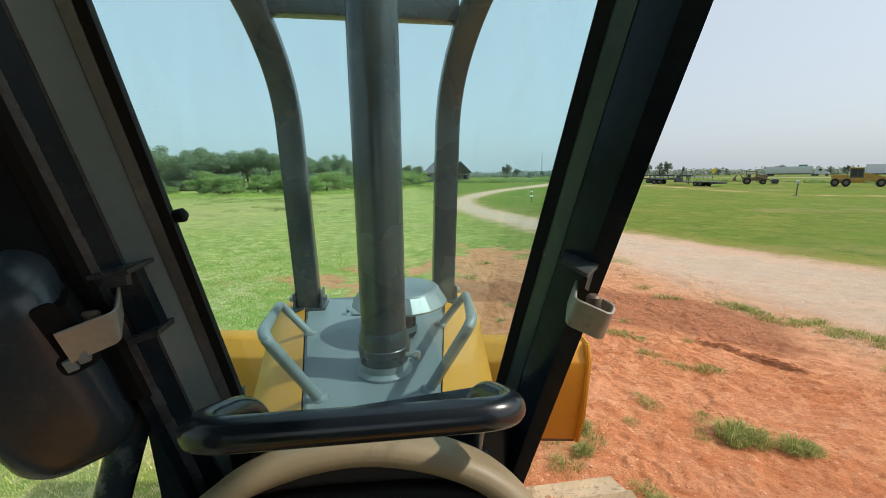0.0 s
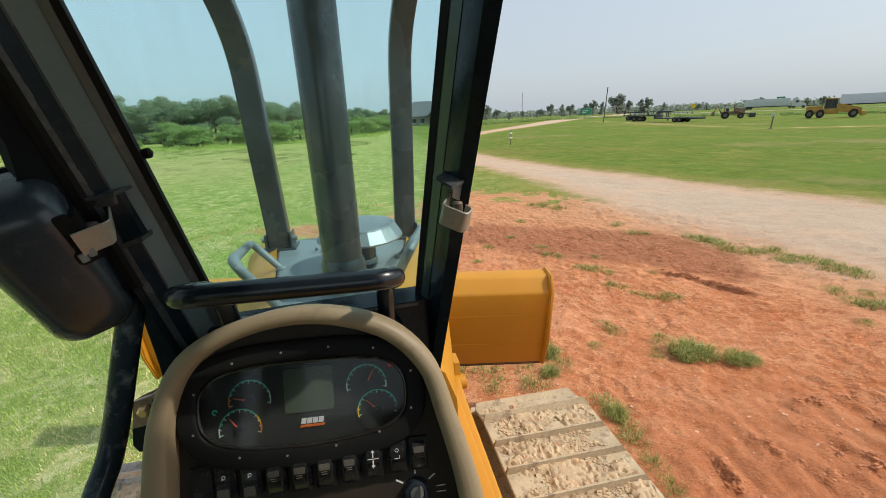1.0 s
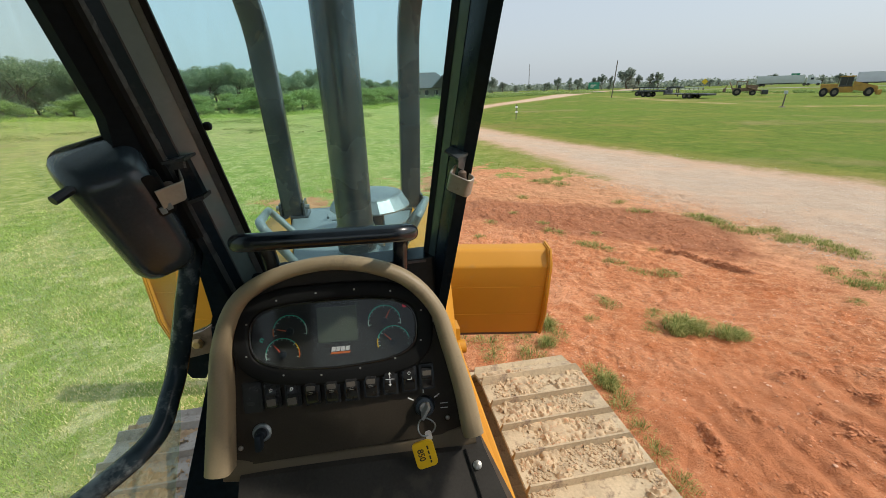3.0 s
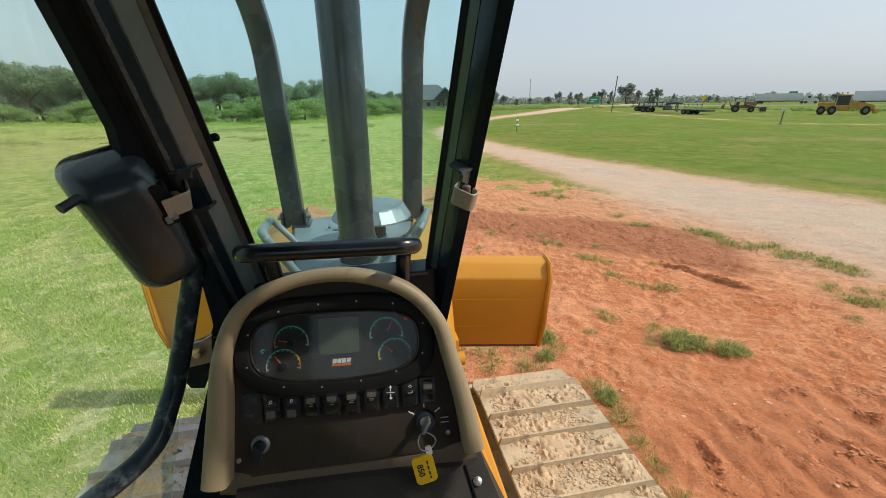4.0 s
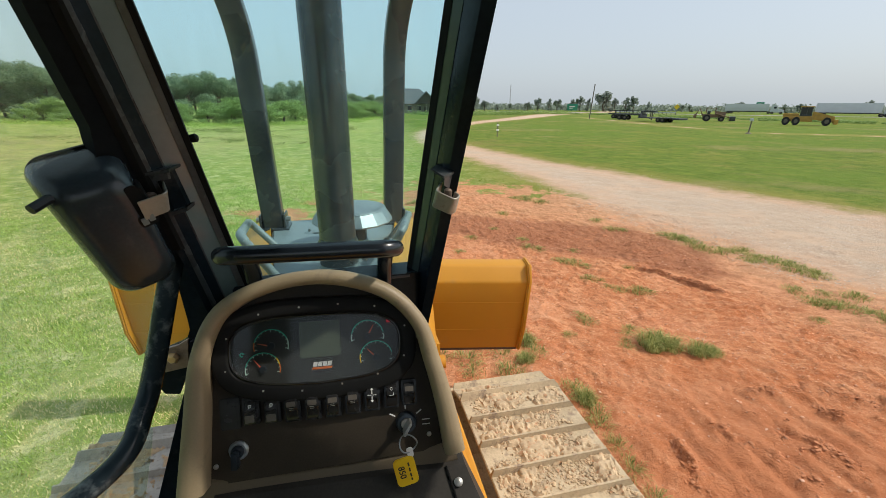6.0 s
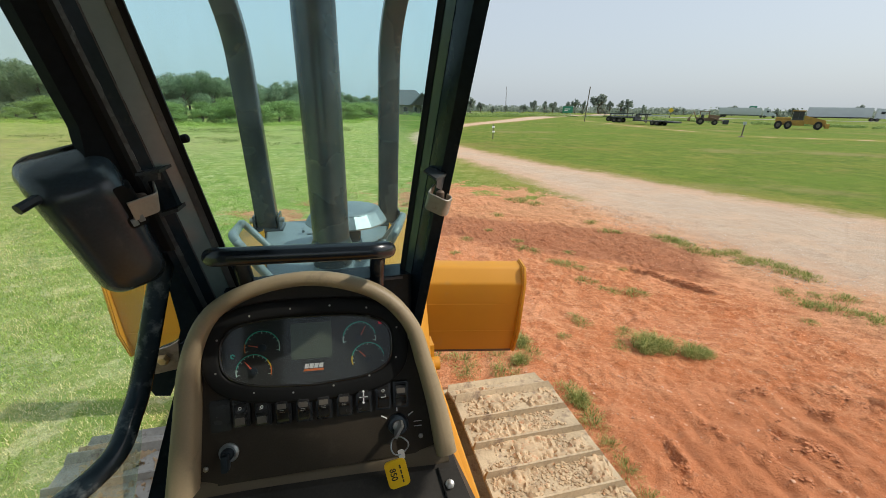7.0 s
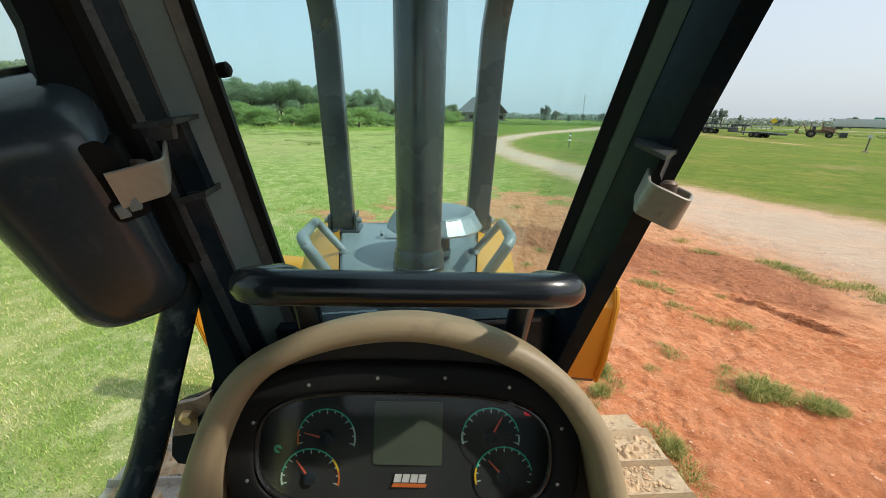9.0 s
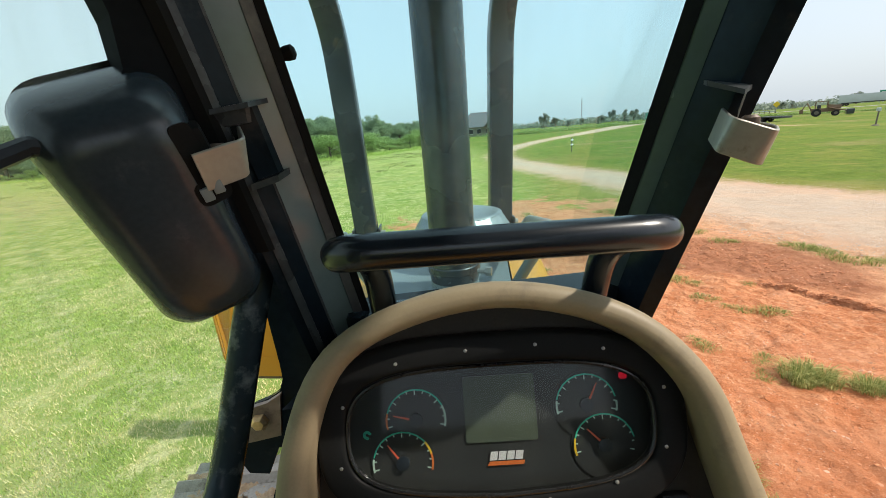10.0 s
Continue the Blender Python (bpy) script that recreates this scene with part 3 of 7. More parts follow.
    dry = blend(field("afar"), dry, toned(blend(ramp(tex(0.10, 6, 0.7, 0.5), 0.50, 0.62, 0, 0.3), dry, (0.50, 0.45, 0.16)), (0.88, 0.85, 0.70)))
    grass = blend(ramp(tex(1.7, 9, 0.78, 0.3), 0.50, 0.60, 0, 0.35), grass, (0.27, 0.28, 0.085))
    grass = blend(ramp(tex(2.9, 9, 0.78), 0.53, 0.62, 0, 0.45), grass, (0.055, 0.10, 0.015))
    grass = blend(ramp(tex(0.33, 8, 0.75, 0.6), 0.56, 0.64, 0, 0.6), grass, (0.30, 0.27, 0.10))
    grass = blend(ramp(tex(0.06, 5, 0.6, 0.8), 0.46, 0.60, 0, 0.5), grass, (0.13, 0.21, 0.035))
    grass = blend(ramp(tex(0.11, 6, 0.7, 1.0), 0.57, 0.66, 0, 0.55), grass, (0.27, 0.21, 0.10))
    grass = toned(grass, (0.90, 0.92, 0.62))
    dry = toned(dry, (1.0, 1.03, 1.06))
    grass = blend(ramp(calc("ADD", field("meadow"), calc("MULTIPLY", big, 2.0)), 0.0, 3.0), grass, dry)
    earth = blend(ramp(mid, 0.35, 0.68), (0.56, 0.20, 0.082), (0.64, 0.29, 0.145))
    earth = blend(ramp(small, 0.5, 0.72, 0, 0.5), earth, (0.68, 0.36, 0.20))
    earth = blend(ramp(tex(2.3, 8, 0.7, 0.6), 0.56, 0.7, 0, 0.5), earth, (0.40, 0.15, 0.072))
    earth = blend(ramp(tex(0.45, 5, 0.6, 0.8), 0.44, 0.64, 0, 0.5), earth, (0.44, 0.15, 0.062))
    earth = blend(ramp(tiny, 0.36, 0.56, 0.4, 0), earth, (0.28, 0.10, 0.05))
    gravel = blend(ramp(mid, 0.35, 0.7), (0.58, 0.455, 0.345), (0.70, 0.575, 0.45))
    gravel = blend(ramp(tex(38, 3, 0.7), 0.45, 0.7, 0, 0.6), gravel, (0.72, 0.62, 0.52))
    gravel = blend(ramp(tiny, 0.3, 0.55, 0.45, 0), gravel, (0.34, 0.26, 0.19))
    worn = calc("MULTIPLY", ramp(tex(0.07, 6, 0.7), 0.55, 0.66), 0.55)
    grass = blend(worn, grass, (0.30, 0.23, 0.11))
    earth = blend(ramp(calc("ADD", field("gravel"), calc("MULTIPLY", tex(1.6, 7, 0.7), 2.0)), 3.4, 1.2, 0, 0.9), earth, (0.58, 0.41, 0.275))
    earth = blend(ramp(tex(1.9, 8, 0.75, 1.2), 0.60, 0.68, 0, 0.6), earth, (0.24, 0.095, 0.052))
    earth = blend(ramp(calc("ADD", field("damp"), calc("MULTIPLY", calc("SUBTRACT", tex(6, 6, 0.7), 0.5), 1.6)), 0.25, 0.9, 0, 0.4), earth, (0.33, 0.135, 0.072))
    earth = blend(ramp(tex(24, 5, 0.75), 0.5, 0.72, 0, 0.55), earth, (0.70, 0.385, 0.225))
    earth = blend(ramp(tex(17, 5, 0.75), 0.54, 0.68, 0, 0.4), earth, (0.32, 0.12, 0.06))
    crack = n.new("ShaderNodeTexVoronoi")
    crack.feature, crack.inputs["Scale"].default_value = "DISTANCE_TO_EDGE", 5.0
    shift = n.new("ShaderNodeVectorMath")
    shift.operation = "MULTIPLY_ADD"
    nz = n.new("ShaderNodeTexNoise")
    nz.inputs["Scale"].default_value, nz.inputs["Detail"].default_value = 5.0, 5
    l.new(tc.outputs["Object"], nz.inputs["Vector"])
    l.new(nz.outputs["Color"], shift.inputs[0])
    shift.inputs[1].default_value = (0.35, 0.35, 0.35)
    l.new(tc.outputs["Object"], shift.inputs[2])
    l.new(shift.outputs[0], crack.inputs["Vector"])
    seam = calc("MULTIPLY", ramp(crack.outputs["Distance"], 0.0, 0.05, 1, 0), ramp(tex(1.3, 6, 0.7), 0.52, 0.62))
    earth = blend(calc("MULTIPLY", seam, 0.3), earth, (0.24, 0.09, 0.045))
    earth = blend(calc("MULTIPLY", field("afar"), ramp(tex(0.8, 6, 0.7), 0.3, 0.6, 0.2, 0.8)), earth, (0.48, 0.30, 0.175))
    speck = tex(150, 2, 0.6)
    earth = blend(ramp(speck, 0.62, 0.70, 0, 0.4), earth, (0.72, 0.43, 0.27))
    earth = blend(ramp(speck, 0.36, 0.28, 0, 0.35), earth, (0.20, 0.075, 0.04))
    mp, strk = n.new("ShaderNodeMapping"), n.new("ShaderNodeTexNoise")
    turn = n.new("ShaderNodeVectorRotate")
    turn.rotation_type, turn.inputs["Angle"].default_value = "Z_AXIS", radians(42)
    mp.inputs["Scale"].default_value = (0.7, 4.5, 1)
    strk.inputs["Scale"].default_value, strk.inputs["Detail"].default_value, strk.inputs["Roughness"].default_value = 1.6, 7, 0.65
    l.new(tc.outputs["Object"], turn.inputs["Vector"])
    l.new(turn.outputs[0], mp.inputs["Vector"])
    l.new(mp.outputs[0], strk.inputs["Vector"])
    earth = blend(ramp(strk.outputs["Fac"], 0.52, 0.66, 0, 0.5), earth, (0.76, 0.45, 0.27))
    earth = blend(ramp(strk.outputs["Fac"], 0.47, 0.34, 0, 0.5), earth, (0.34, 0.125, 0.06))
    grain = tex(75, 3, 0.65)
    earth = blend(ramp(grain, 0.57, 0.70, 0, 0.4), earth, (0.78, 0.47, 0.29))
    earth = blend(ramp(tex(4.5, 10, 0.78, 0.4), 0.515, 0.555, 0, 0.5), earth, (0.72, 0.40, 0.235))
    earth = blend(ramp(tex(11, 8, 0.76, 0.3), 0.57, 0.62, 0, 0.6), earth, (0.30, 0.105, 0.05))
    earth = blend(ramp(tex(19, 8, 0.74), 0.59, 0.63, 0, 0.6), earth, (0.90, 0.60, 0.42))
    earth = blend(ramp(grain, 0.42, 0.30, 0, 0.4), earth, (0.28, 0.10, 0.05))
    gravel = blend(ramp(strk.outputs["Fac"], 0.52, 0.66, 0, 0.4), gravel, (0.76, 0.64, 0.51))
    gravel = blend(ramp(speck, 0.60, 0.70, 0, 0.8), gravel, (0.74, 0.69, 0.61))
    gravel = blend(ramp(speck, 0.40, 0.30, 0, 0.5), gravel, (0.20, 0.165, 0.13))
    earth = blend(ramp(calc("ADD", field("damp"), calc("MULTIPLY", calc("SUBTRACT", tex(4.5, 8, 0.75, 0.4), 0.5), 2.4)), 0.35, 0.95, 0, 0.6), earth, (0.36, 0.15, 0.075))
    earth = blend(ramp(tex(31, 7, 0.78, 0.3), 0.58, 0.62, 0, 0.6), earth, (0.27, 0.10, 0.05))
    earth = blend(ramp(tex(36, 7, 0.78), 0.60, 0.65, 0, 0.45), earth, (0.80, 0.54, 0.38))
    gravel = blend(ramp(tex(22, 7, 0.8), 0.57, 0.62, 0, 0.6), gravel, (0.30, 0.25, 0.20))
    gravel = blend(ramp(tex(1.2, 8, 0.75, 0.5), 0.52, 0.62, 0, 0.4), gravel, (0.58, 0.50, 0.43))
    earth = blend(ramp(tex(0.75, 8, 0.7, 0.8), 0.52, 0.62, 0, 0.4), earth, (0.74, 0.40, 0.25))
    gravel = blend(ramp(tex(0.5, 7, 0.7, 0.8), 0.48, 0.6, 0, 0.5), gravel, (0.72, 0.52, 0.37))
    earth = blend(calc("MULTIPLY", field("packed"), ramp(tex(2.2, 6, 0.65, 0.4), 0.30, 0.55, 0.45, 0.85)), earth, (0.46, 0.195, 0.10))
    earth = blend(ramp(calc("ADD", field("swath"), calc("MULTIPLY", calc("SUBTRACT", tex(1.6, 8, 0.72, 0.8), 0.5), 1.6)), 0.30, 0.85, 0, 0.72), earth, (0.31, 0.135, 0.078))
    strewn = calc("ADD", field("gravel"), calc("MULTIPLY", calc("SUBTRACT", tex(1.4, 8, 0.75, 0.6), 0.5), 3.2))
    gravel = blend(ramp(strewn, -1.6, -0.1, 0, 0.75), gravel, (0.66, 0.44, 0.30))
    gravel = blend(ramp(tex(2.6, 9, 0.78, 0.5), 0.53, 0.60, 0, 0.5), gravel, (0.50, 0.38, 0.29))
    earth, gravel = toned(earth, (1.0, 0.895, 0.80)), toned(gravel, (0.86, 0.82, 0.785))
    wob = calc("MULTIPLY", calc("SUBTRACT", tex(0.9, 7, 0.65), 0.5), 4.2)
    fine = calc("MULTIPLY", calc("SUBTRACT", tex(6, 7, 0.75), 0.5), 2.2)
    loose = calc("MULTIPLY", calc("MULTIPLY", calc("SUBTRACT", tex(0.7, 6, 0.7, 0.6), 0.5), 7.0), field("afar"))
    e = calc("ADD", calc("ADD", calc("ADD", field("earth"), wob), fine), loose)
    g2 = calc("ADD", calc("ADD", field("gravel"), calc("MULTIPLY", wob, 0.5)), calc("MULTIPLY", fine, 0.7))
    col = blend(ramp(e, 0.2, -0.25), grass, earth)
    col = blend(ramp(g2, 0.42, -0.55), col, gravel)
    l.new(col, b.inputs["Base Color"])
    b.inputs["Roughness"].default_value = 0.95
    b.inputs["Specular IOR Level"].default_value = 0.15
    hsum = calc("SUBTRACT", calc("ADD", calc("ADD", calc("MULTIPLY", small, 1.0), calc("MULTIPLY", tex(25, 5, 0.7), 0.6)), calc("MULTIPLY", grain, 0.5)), calc("MULTIPLY", seam, 0.25))
    bp = n.new("ShaderNodeBump")
    bp.inputs["Strength"].default_value, bp.inputs["Distance"].default_value = 0.9, 0.036
    l.new(hsum, bp.inputs["Height"])
    l.new(bp.outputs[0], b.inputs["Normal"])
    return m


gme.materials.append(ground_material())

# ---- bulldozer ----
dozer = thing("bulldozer", Matrix(), "yellow and grey crawler bulldozer parked on red earth", "bulldozer")

HOOD = 2.10
HX = -0.004


def half(y):
    return 0.125 + (y - 0.40) * 0.165


# bonnet: grey centre plates, yellow shoulders
def hood_plate(y0, y1, z0, z1):
    poly = [(HX - half(y0), y0), (HX + half(y0), y0), (HX + half(y1), y1), (HX - half(y1), y1)]
    return plate(poly, z0, z1, bevel=0.006)


part("hood_top", hood_plate(0.30, 1.035, HOOD - 0.04, HOOD), M_GREY, dozer, "grey painted engine hood plate")
part("hood_front_plate", hood_plate(1.043, 1.30, HOOD - 0.06, HOOD - 0.012), M_GREY, dozer, "grey painted hood nose plate")
for s in (-1, 1):
    def shoulder(y):
        h = half(y)
        return [(HX + s * (h + 0.004), y, HOOD - 0.004), (HX + s * (h + 0.075), y, HOOD - 0.030), (HX + s * (h + 0.125), y, HOOD - 0.075),
                (HX + s * (h + 0.15), y, HOOD - 0.15), (HX + s * (h + 0.155), y, 1.25), (HX + s * (h + 0.004), y, 1.25)]
    part("hood_side", loft(shoulder(0.30), shoulder(1.32)), M_YELLOW, dozer, "yellow painted hood side panel")
    # grab handles
    pts = [(s * 0.115, 0.52, HOOD - 0.002), (s * 0.191, 0.427, HOOD + 0.185), (s * 0.277, 0.907, HOOD + 0.095), (s * 0.195, 0.897, HOOD - 0.002)]
    h = part("grab_handle", rod(bent(pts, 0.05), 0.0115), M_GREY, dozer, "bent grey tube handle on the hood")
    for q in (pts[0], pts[-1]):
        part("weld_foot", lathe([(0.019, 0), (0.019, 0.004), (0.013, 0.012)], 14, Matrix.Translation((q[0], q[1], HOOD - 0.001))), M_GREY, h)
    # sweeps over the hood
    path = bent([(s * 0.246, 1.20, 2.06), (s * 0.276, 1.20, 2.86), (s * 0.335, 1.02, 3.10), (s * 0.46, 0.30, 3.24), (s * 0.55, -0.2, 3.24)], 0.30, 9)
    part("sweep", sweep(path, rounded(0.082, 0.062, 0.008), up=(0, 1, 0.15)), M_SWEEP, dozer, "dark grey curved limb riser tube")
    foot = part("sweep_bracket", join(box(s * 0.247 - 0.062, 1.145, 2.085, s * 0.247 + 0.062, 1.255, 2.095, 0.003),
                                      box(s * 0.247 - 0.050, 1.155, 2.09, s * 0.247 - 0.043, 1.245, 2.15, 0.002),
                                      box(s * 0.247 + 0.043, 1.155, 2.09, s * 0.247 + 0.050, 1.245, 2.15, 0.002)), M_SWEEP, dozer)
    part("bolt", rod([(s * 0.247 - 0.066, 1.19, 2.125), (s * 0.247 + 0.066, 1.19, 2.125)], 0.011, 8), M_SCREW, foot)
part("sweep_crossbar", box(-0.29, 1.06, 3.035, 0.29, 1.11, 3.10, 0.006), M_SWEEP, dozer, "dark grey cross tube between the risers")
part("nose", box(-0.36, 1.30, 1.0, 0.36, 1.42, 2.02, 0.02), M_YELLOW, dozer)
part("hood_latch", join(box(-0.085, 1.06, HOOD - 0.014, 0.03, 1.12, HOOD - 0.002, 0.003),
                        rod([(-0.10, 1.075, HOOD + 0.002), (-0.10, 1.10, HOOD + 0.006)], 0.006, 8)), M_GREY, dozer)

# exhaust
ex = part("exhaust_stack", lathe([(0.052, HOOD + 0.055), (0.0525, HOOD + 0.30), (0.054, 2.75), (0.054, 3.22), (0.047, 3.22), (0.047, 2.9)], 32,
                                 Matrix.Translation((0.022, 0.625, 0))), M_EXHAUST, dozer, "dark weathered steel exhaust pipe")
part("collar", lathe([(0.066, HOOD - 0.001), (0.066, HOOD + 0.006), (0.057, HOOD + 0.014), (0.056, HOOD + 0.05)], 32,
                     Matrix.Translation((0.022, 0.625, 0))), M_GREY, ex, "grey painted exhaust base")
part("sleeve", lathe([(0.0565, HOOD + 0.03), (0.0585, HOOD + 0.05), (0.0585, HOOD + 0.092), (0.053, HOOD + 0.108)], 32,
                     Matrix.Translation((0.022, 0.625, 0))), M_EXHAUST, ex)
part("clamp", lathe([(0.059, HOOD + 0.052), (0.061, HOOD + 0.054), (0.061, HOOD + 0.068), (0.059, HOOD + 0.070)], 32,
                    Matrix.Translation((0.022, 0.625, 0))), M_EXHAUST, ex)
part("clamp_bolt", join(rod([(0.070, 0.575, HOOD + 0.06), (0.100, 0.565, HOOD + 0.06)], 0.006, 8),
                        rod([(0.088, 0.57, HOOD + 0.06), (0.100, 0.565, HOOD + 0.06)], 0.0105, 6)), M_SCREW, ex)

# air pre-cleaner
PC = Matrix.Translation((0.070, 0.855, 0))
pc = part("precleaner_cap", lathe([(0.137, HOOD + 0.096), (0.138, HOOD + 0.101), (0.114, HOOD + 0.138)], 16, PC @ Matrix.Rotation(0.2, 4, "Z")), M_CHROME, dozer,
          "dull galvanised intake cap with folded skirt", smooth=False)
part("cap_top", lathe([(0.115, HOOD + 0.1385), (0.112, HOOD + 0.1415), (0.098, HOOD + 0.1440), (0.05, HOOD + 0.1465), (0.02, HOOD + 0.147)], 40, PC), M_CHROME, pc)
part("neck", lathe([(0.046, HOOD - 0.002), (0.046, HOOD + 0.100)], 28, PC), M_SWEEP, pc)
part("neck_band", lathe([(0.048, HOOD + 0.012), (0.049, HOOD + 0.014), (0.049, HOOD + 0.026), (0.048, HOOD + 0.028)], 28, PC), M_CHROME, pc)

# blade: folded back with two seams, end plates, cutting edge
blade_m = Matrix.Translation((-0.130, 2.465, 1.028)) @ Matrix.Rotation(radians(-8.57), 4, "Z") @ Matrix.Rotation(radians(1.63), 4, "Y")
BL = 1.582


def blade_strip(pts):
    lo = [(-BL, y, z) for y, z in pts]
    hi = [(BL, y, z) for y, z in pts]
    return moved(loft(lo, hi), blade_m)


blade = part("blade", blade_strip([(0.0, 0.232), (0.002, 0.248), (0.010, 0.262), (0.066, 0.347), (0.078, 0.360), (0.095, 0.367), (0.20, 0.37), (0.14, 0.2), (0.12, 0.0), (0.16, -0.3),
                                   (0.20, -0.44), (0.12, -0.438), (0.06, -0.219), (0.024, 0.052)]), M_YELLOW, dozer, "yellow painted dozer blade seen from behind")
for z, y in ((0.052, 0.024), (-0.219, 0.060)):
    part("seam", moved(box(-BL, y - 0.003, z - 0.003, BL, y + 0.02, z + 0.003, 0.001), blade_m), M_YELLOW, blade)
for s in (-1, 1):
    pts = [(-0.030, 0.262), (0.03, 0.385), (0.21, 0.392), (0.24, -0.45), (0.085, -0.452), (0.0, -0.2)]
    end = loft([(s * (BL - 0.012), y, z) for y, z in pts], [(s * (BL + 0.020), y, z) for y, z in pts])
    bmesh.ops.bevel(end, geom=end.edges[:], offset=0.010, segments=2, affect="EDGES")
    part("end_plate", moved(end, blade_m), M_YELLOW, blade, "yellow painted blade end plate with worn edge")
part("cutting_edge", moved(box(-BL, 0.14, -0.475, BL, 0.17, -0.43, 0.004), blade_m), M_PIN, blade, "earth-stained steel cutting edge")

# push frame and body sides beside the track
for s in (-1, 1):
    x = s * 0.465 - 0.02
    arm = part("push_arm", sweep([(x, 0.0, 1.12), (x + s * 0.02, 1.2, 1.12), (x + s * 0.10, 2.36 if s > 0 else 2.54, 1.0)], rounded(0.06, 0.20, 0.010)), M_YELLOW, dozer,
               "yellow painted push frame arm")
    for y, z in ((1.42, 1.16), (1.62, 1.15)):
        part("pin", rod([(x + s * 0.03, y, z), (x + s * 0.10, y, z)], 0.040, 12), M_YELLOW, arm)
    part("lug", plate([(-0.09, -0.1), (0.09, -0.1), (0.10, 0.05), (0.04, 0.12), (-0.06, 0.12)], 0, 0.03,
                      Matrix.Translation((x + s * 0.045, 1.50, 1.15)) @ YZ), M_YELLOW, arm)
    part("side_frame", box(s * 0.36, -0.6, 0.75, s * 0.452, 1.35, 1.26, 0.012), M_YELLOW, dozer, "yellow painted frame side")
part("belly", box(-0.36, -1.2, 0.55, 0.36, 1.5, 1.45, 0.03), M_YELLOW, dozer)

# tracks
def shoe_mesh(name, material):
    w = 0.332
    base = plate([(-0.097, -w), (0.097, -w), (0.097, w), (-0.097, w)], -0.016, 0.0, bevel=0.004)
    bar = loft([(-0.095, -w, -0.004), (-0.074, -w + 0.0, -0.004), (-0.082, -w + 0.030, 0.040), (-0.092, -w + 0.030, 0.040)],
               [(-0.095, w, -0.004), (-0.074, w, -0.004), (-0.082, w - 0.014, 0.040), (-0.092, w - 0.014, 0.040)])
    return solid(name, join(base, bar), material)


def crumbs(rng, count, w, l):
    """Dried mud lumps on one stretch of track."""
    bm = bmesh.new()
    ico = bmesh.new()
    bmesh.ops.create_icosphere(ico, subdivisions=1, radius=1)
    vs = [v.co.copy() for v in ico.verts]
    fs = [[v.index for v in f.verts] for f in ico.faces]
    ico.free()
    for _ in range(count):
        r = 0.0018 + 0.009 * rng.random() ** 4
        while True:
            x, y = rng.uniform(-l, l), rng.uniform(-w, w)
            if noise.noise(Vector((x * 4 + 9, y * 4, 0.3))) + 0.25 * noise.noise(Vector((x * 15, y * 15, 5))) + rng.uniform(-0.25, 0.25) > 0:
                break
        sc = Vector((rng.uniform(0.7, 1.5), rng.uniform(0.7, 1.5), rng.uniform(0.4, 0.9))) * r
        new_v = [bm.verts.new((x + v.x * sc.x * rng.uniform(0.8, 1.2), y + v.y * sc.y * rng.uniform(0.8, 1.2), v.z * sc.z)) for v in vs]
        for f in fs:
            bm.faces.new([new_v[k] for k in f])
    return bm


def mud_sheet(w, l, level):
    """An uneven crust that leaves parts of the plates bare."""
    bm = bmesh.new()
    step = 0.0075
    na, nb = int(2 * l / step), int(2 * w / step)
    grid = {}
    for a in range(na + 1):
        for b in range(nb + 1):
            x, y = -l + a * step, -w + b * step
            big = noise.fractal(Vector((x * 5.5 + 3, y * 3.8, 1.7)), 1.0, 2.0, 5)
            lump = noise.fractal(Vector((x * 38, y * 38, 6.1)), 0.8, 2.0, 4)
            mid = 1 - (abs(y + 0.03) / w) ** 3
            h = (big * 0.9 + 0.30 * mid + 0.18 * lump - level + 0.38) * 0.075 * (0.7 + 0.6 * lump)
            if h > -0.004:
                grid[a, b] = bm.verts.new((x + 0.003 * lump, y + 0.003 * big, min(h, 0.018) + 0.005 * lump - 0.002))
    for a, b in list(grid):
        q = [(a, b), (a + 1, b), (a + 1, b + 1), (a, b + 1)]
        if all(k in grid for k in q):
            bm.faces.new([grid[k] for k in q])
    return bm


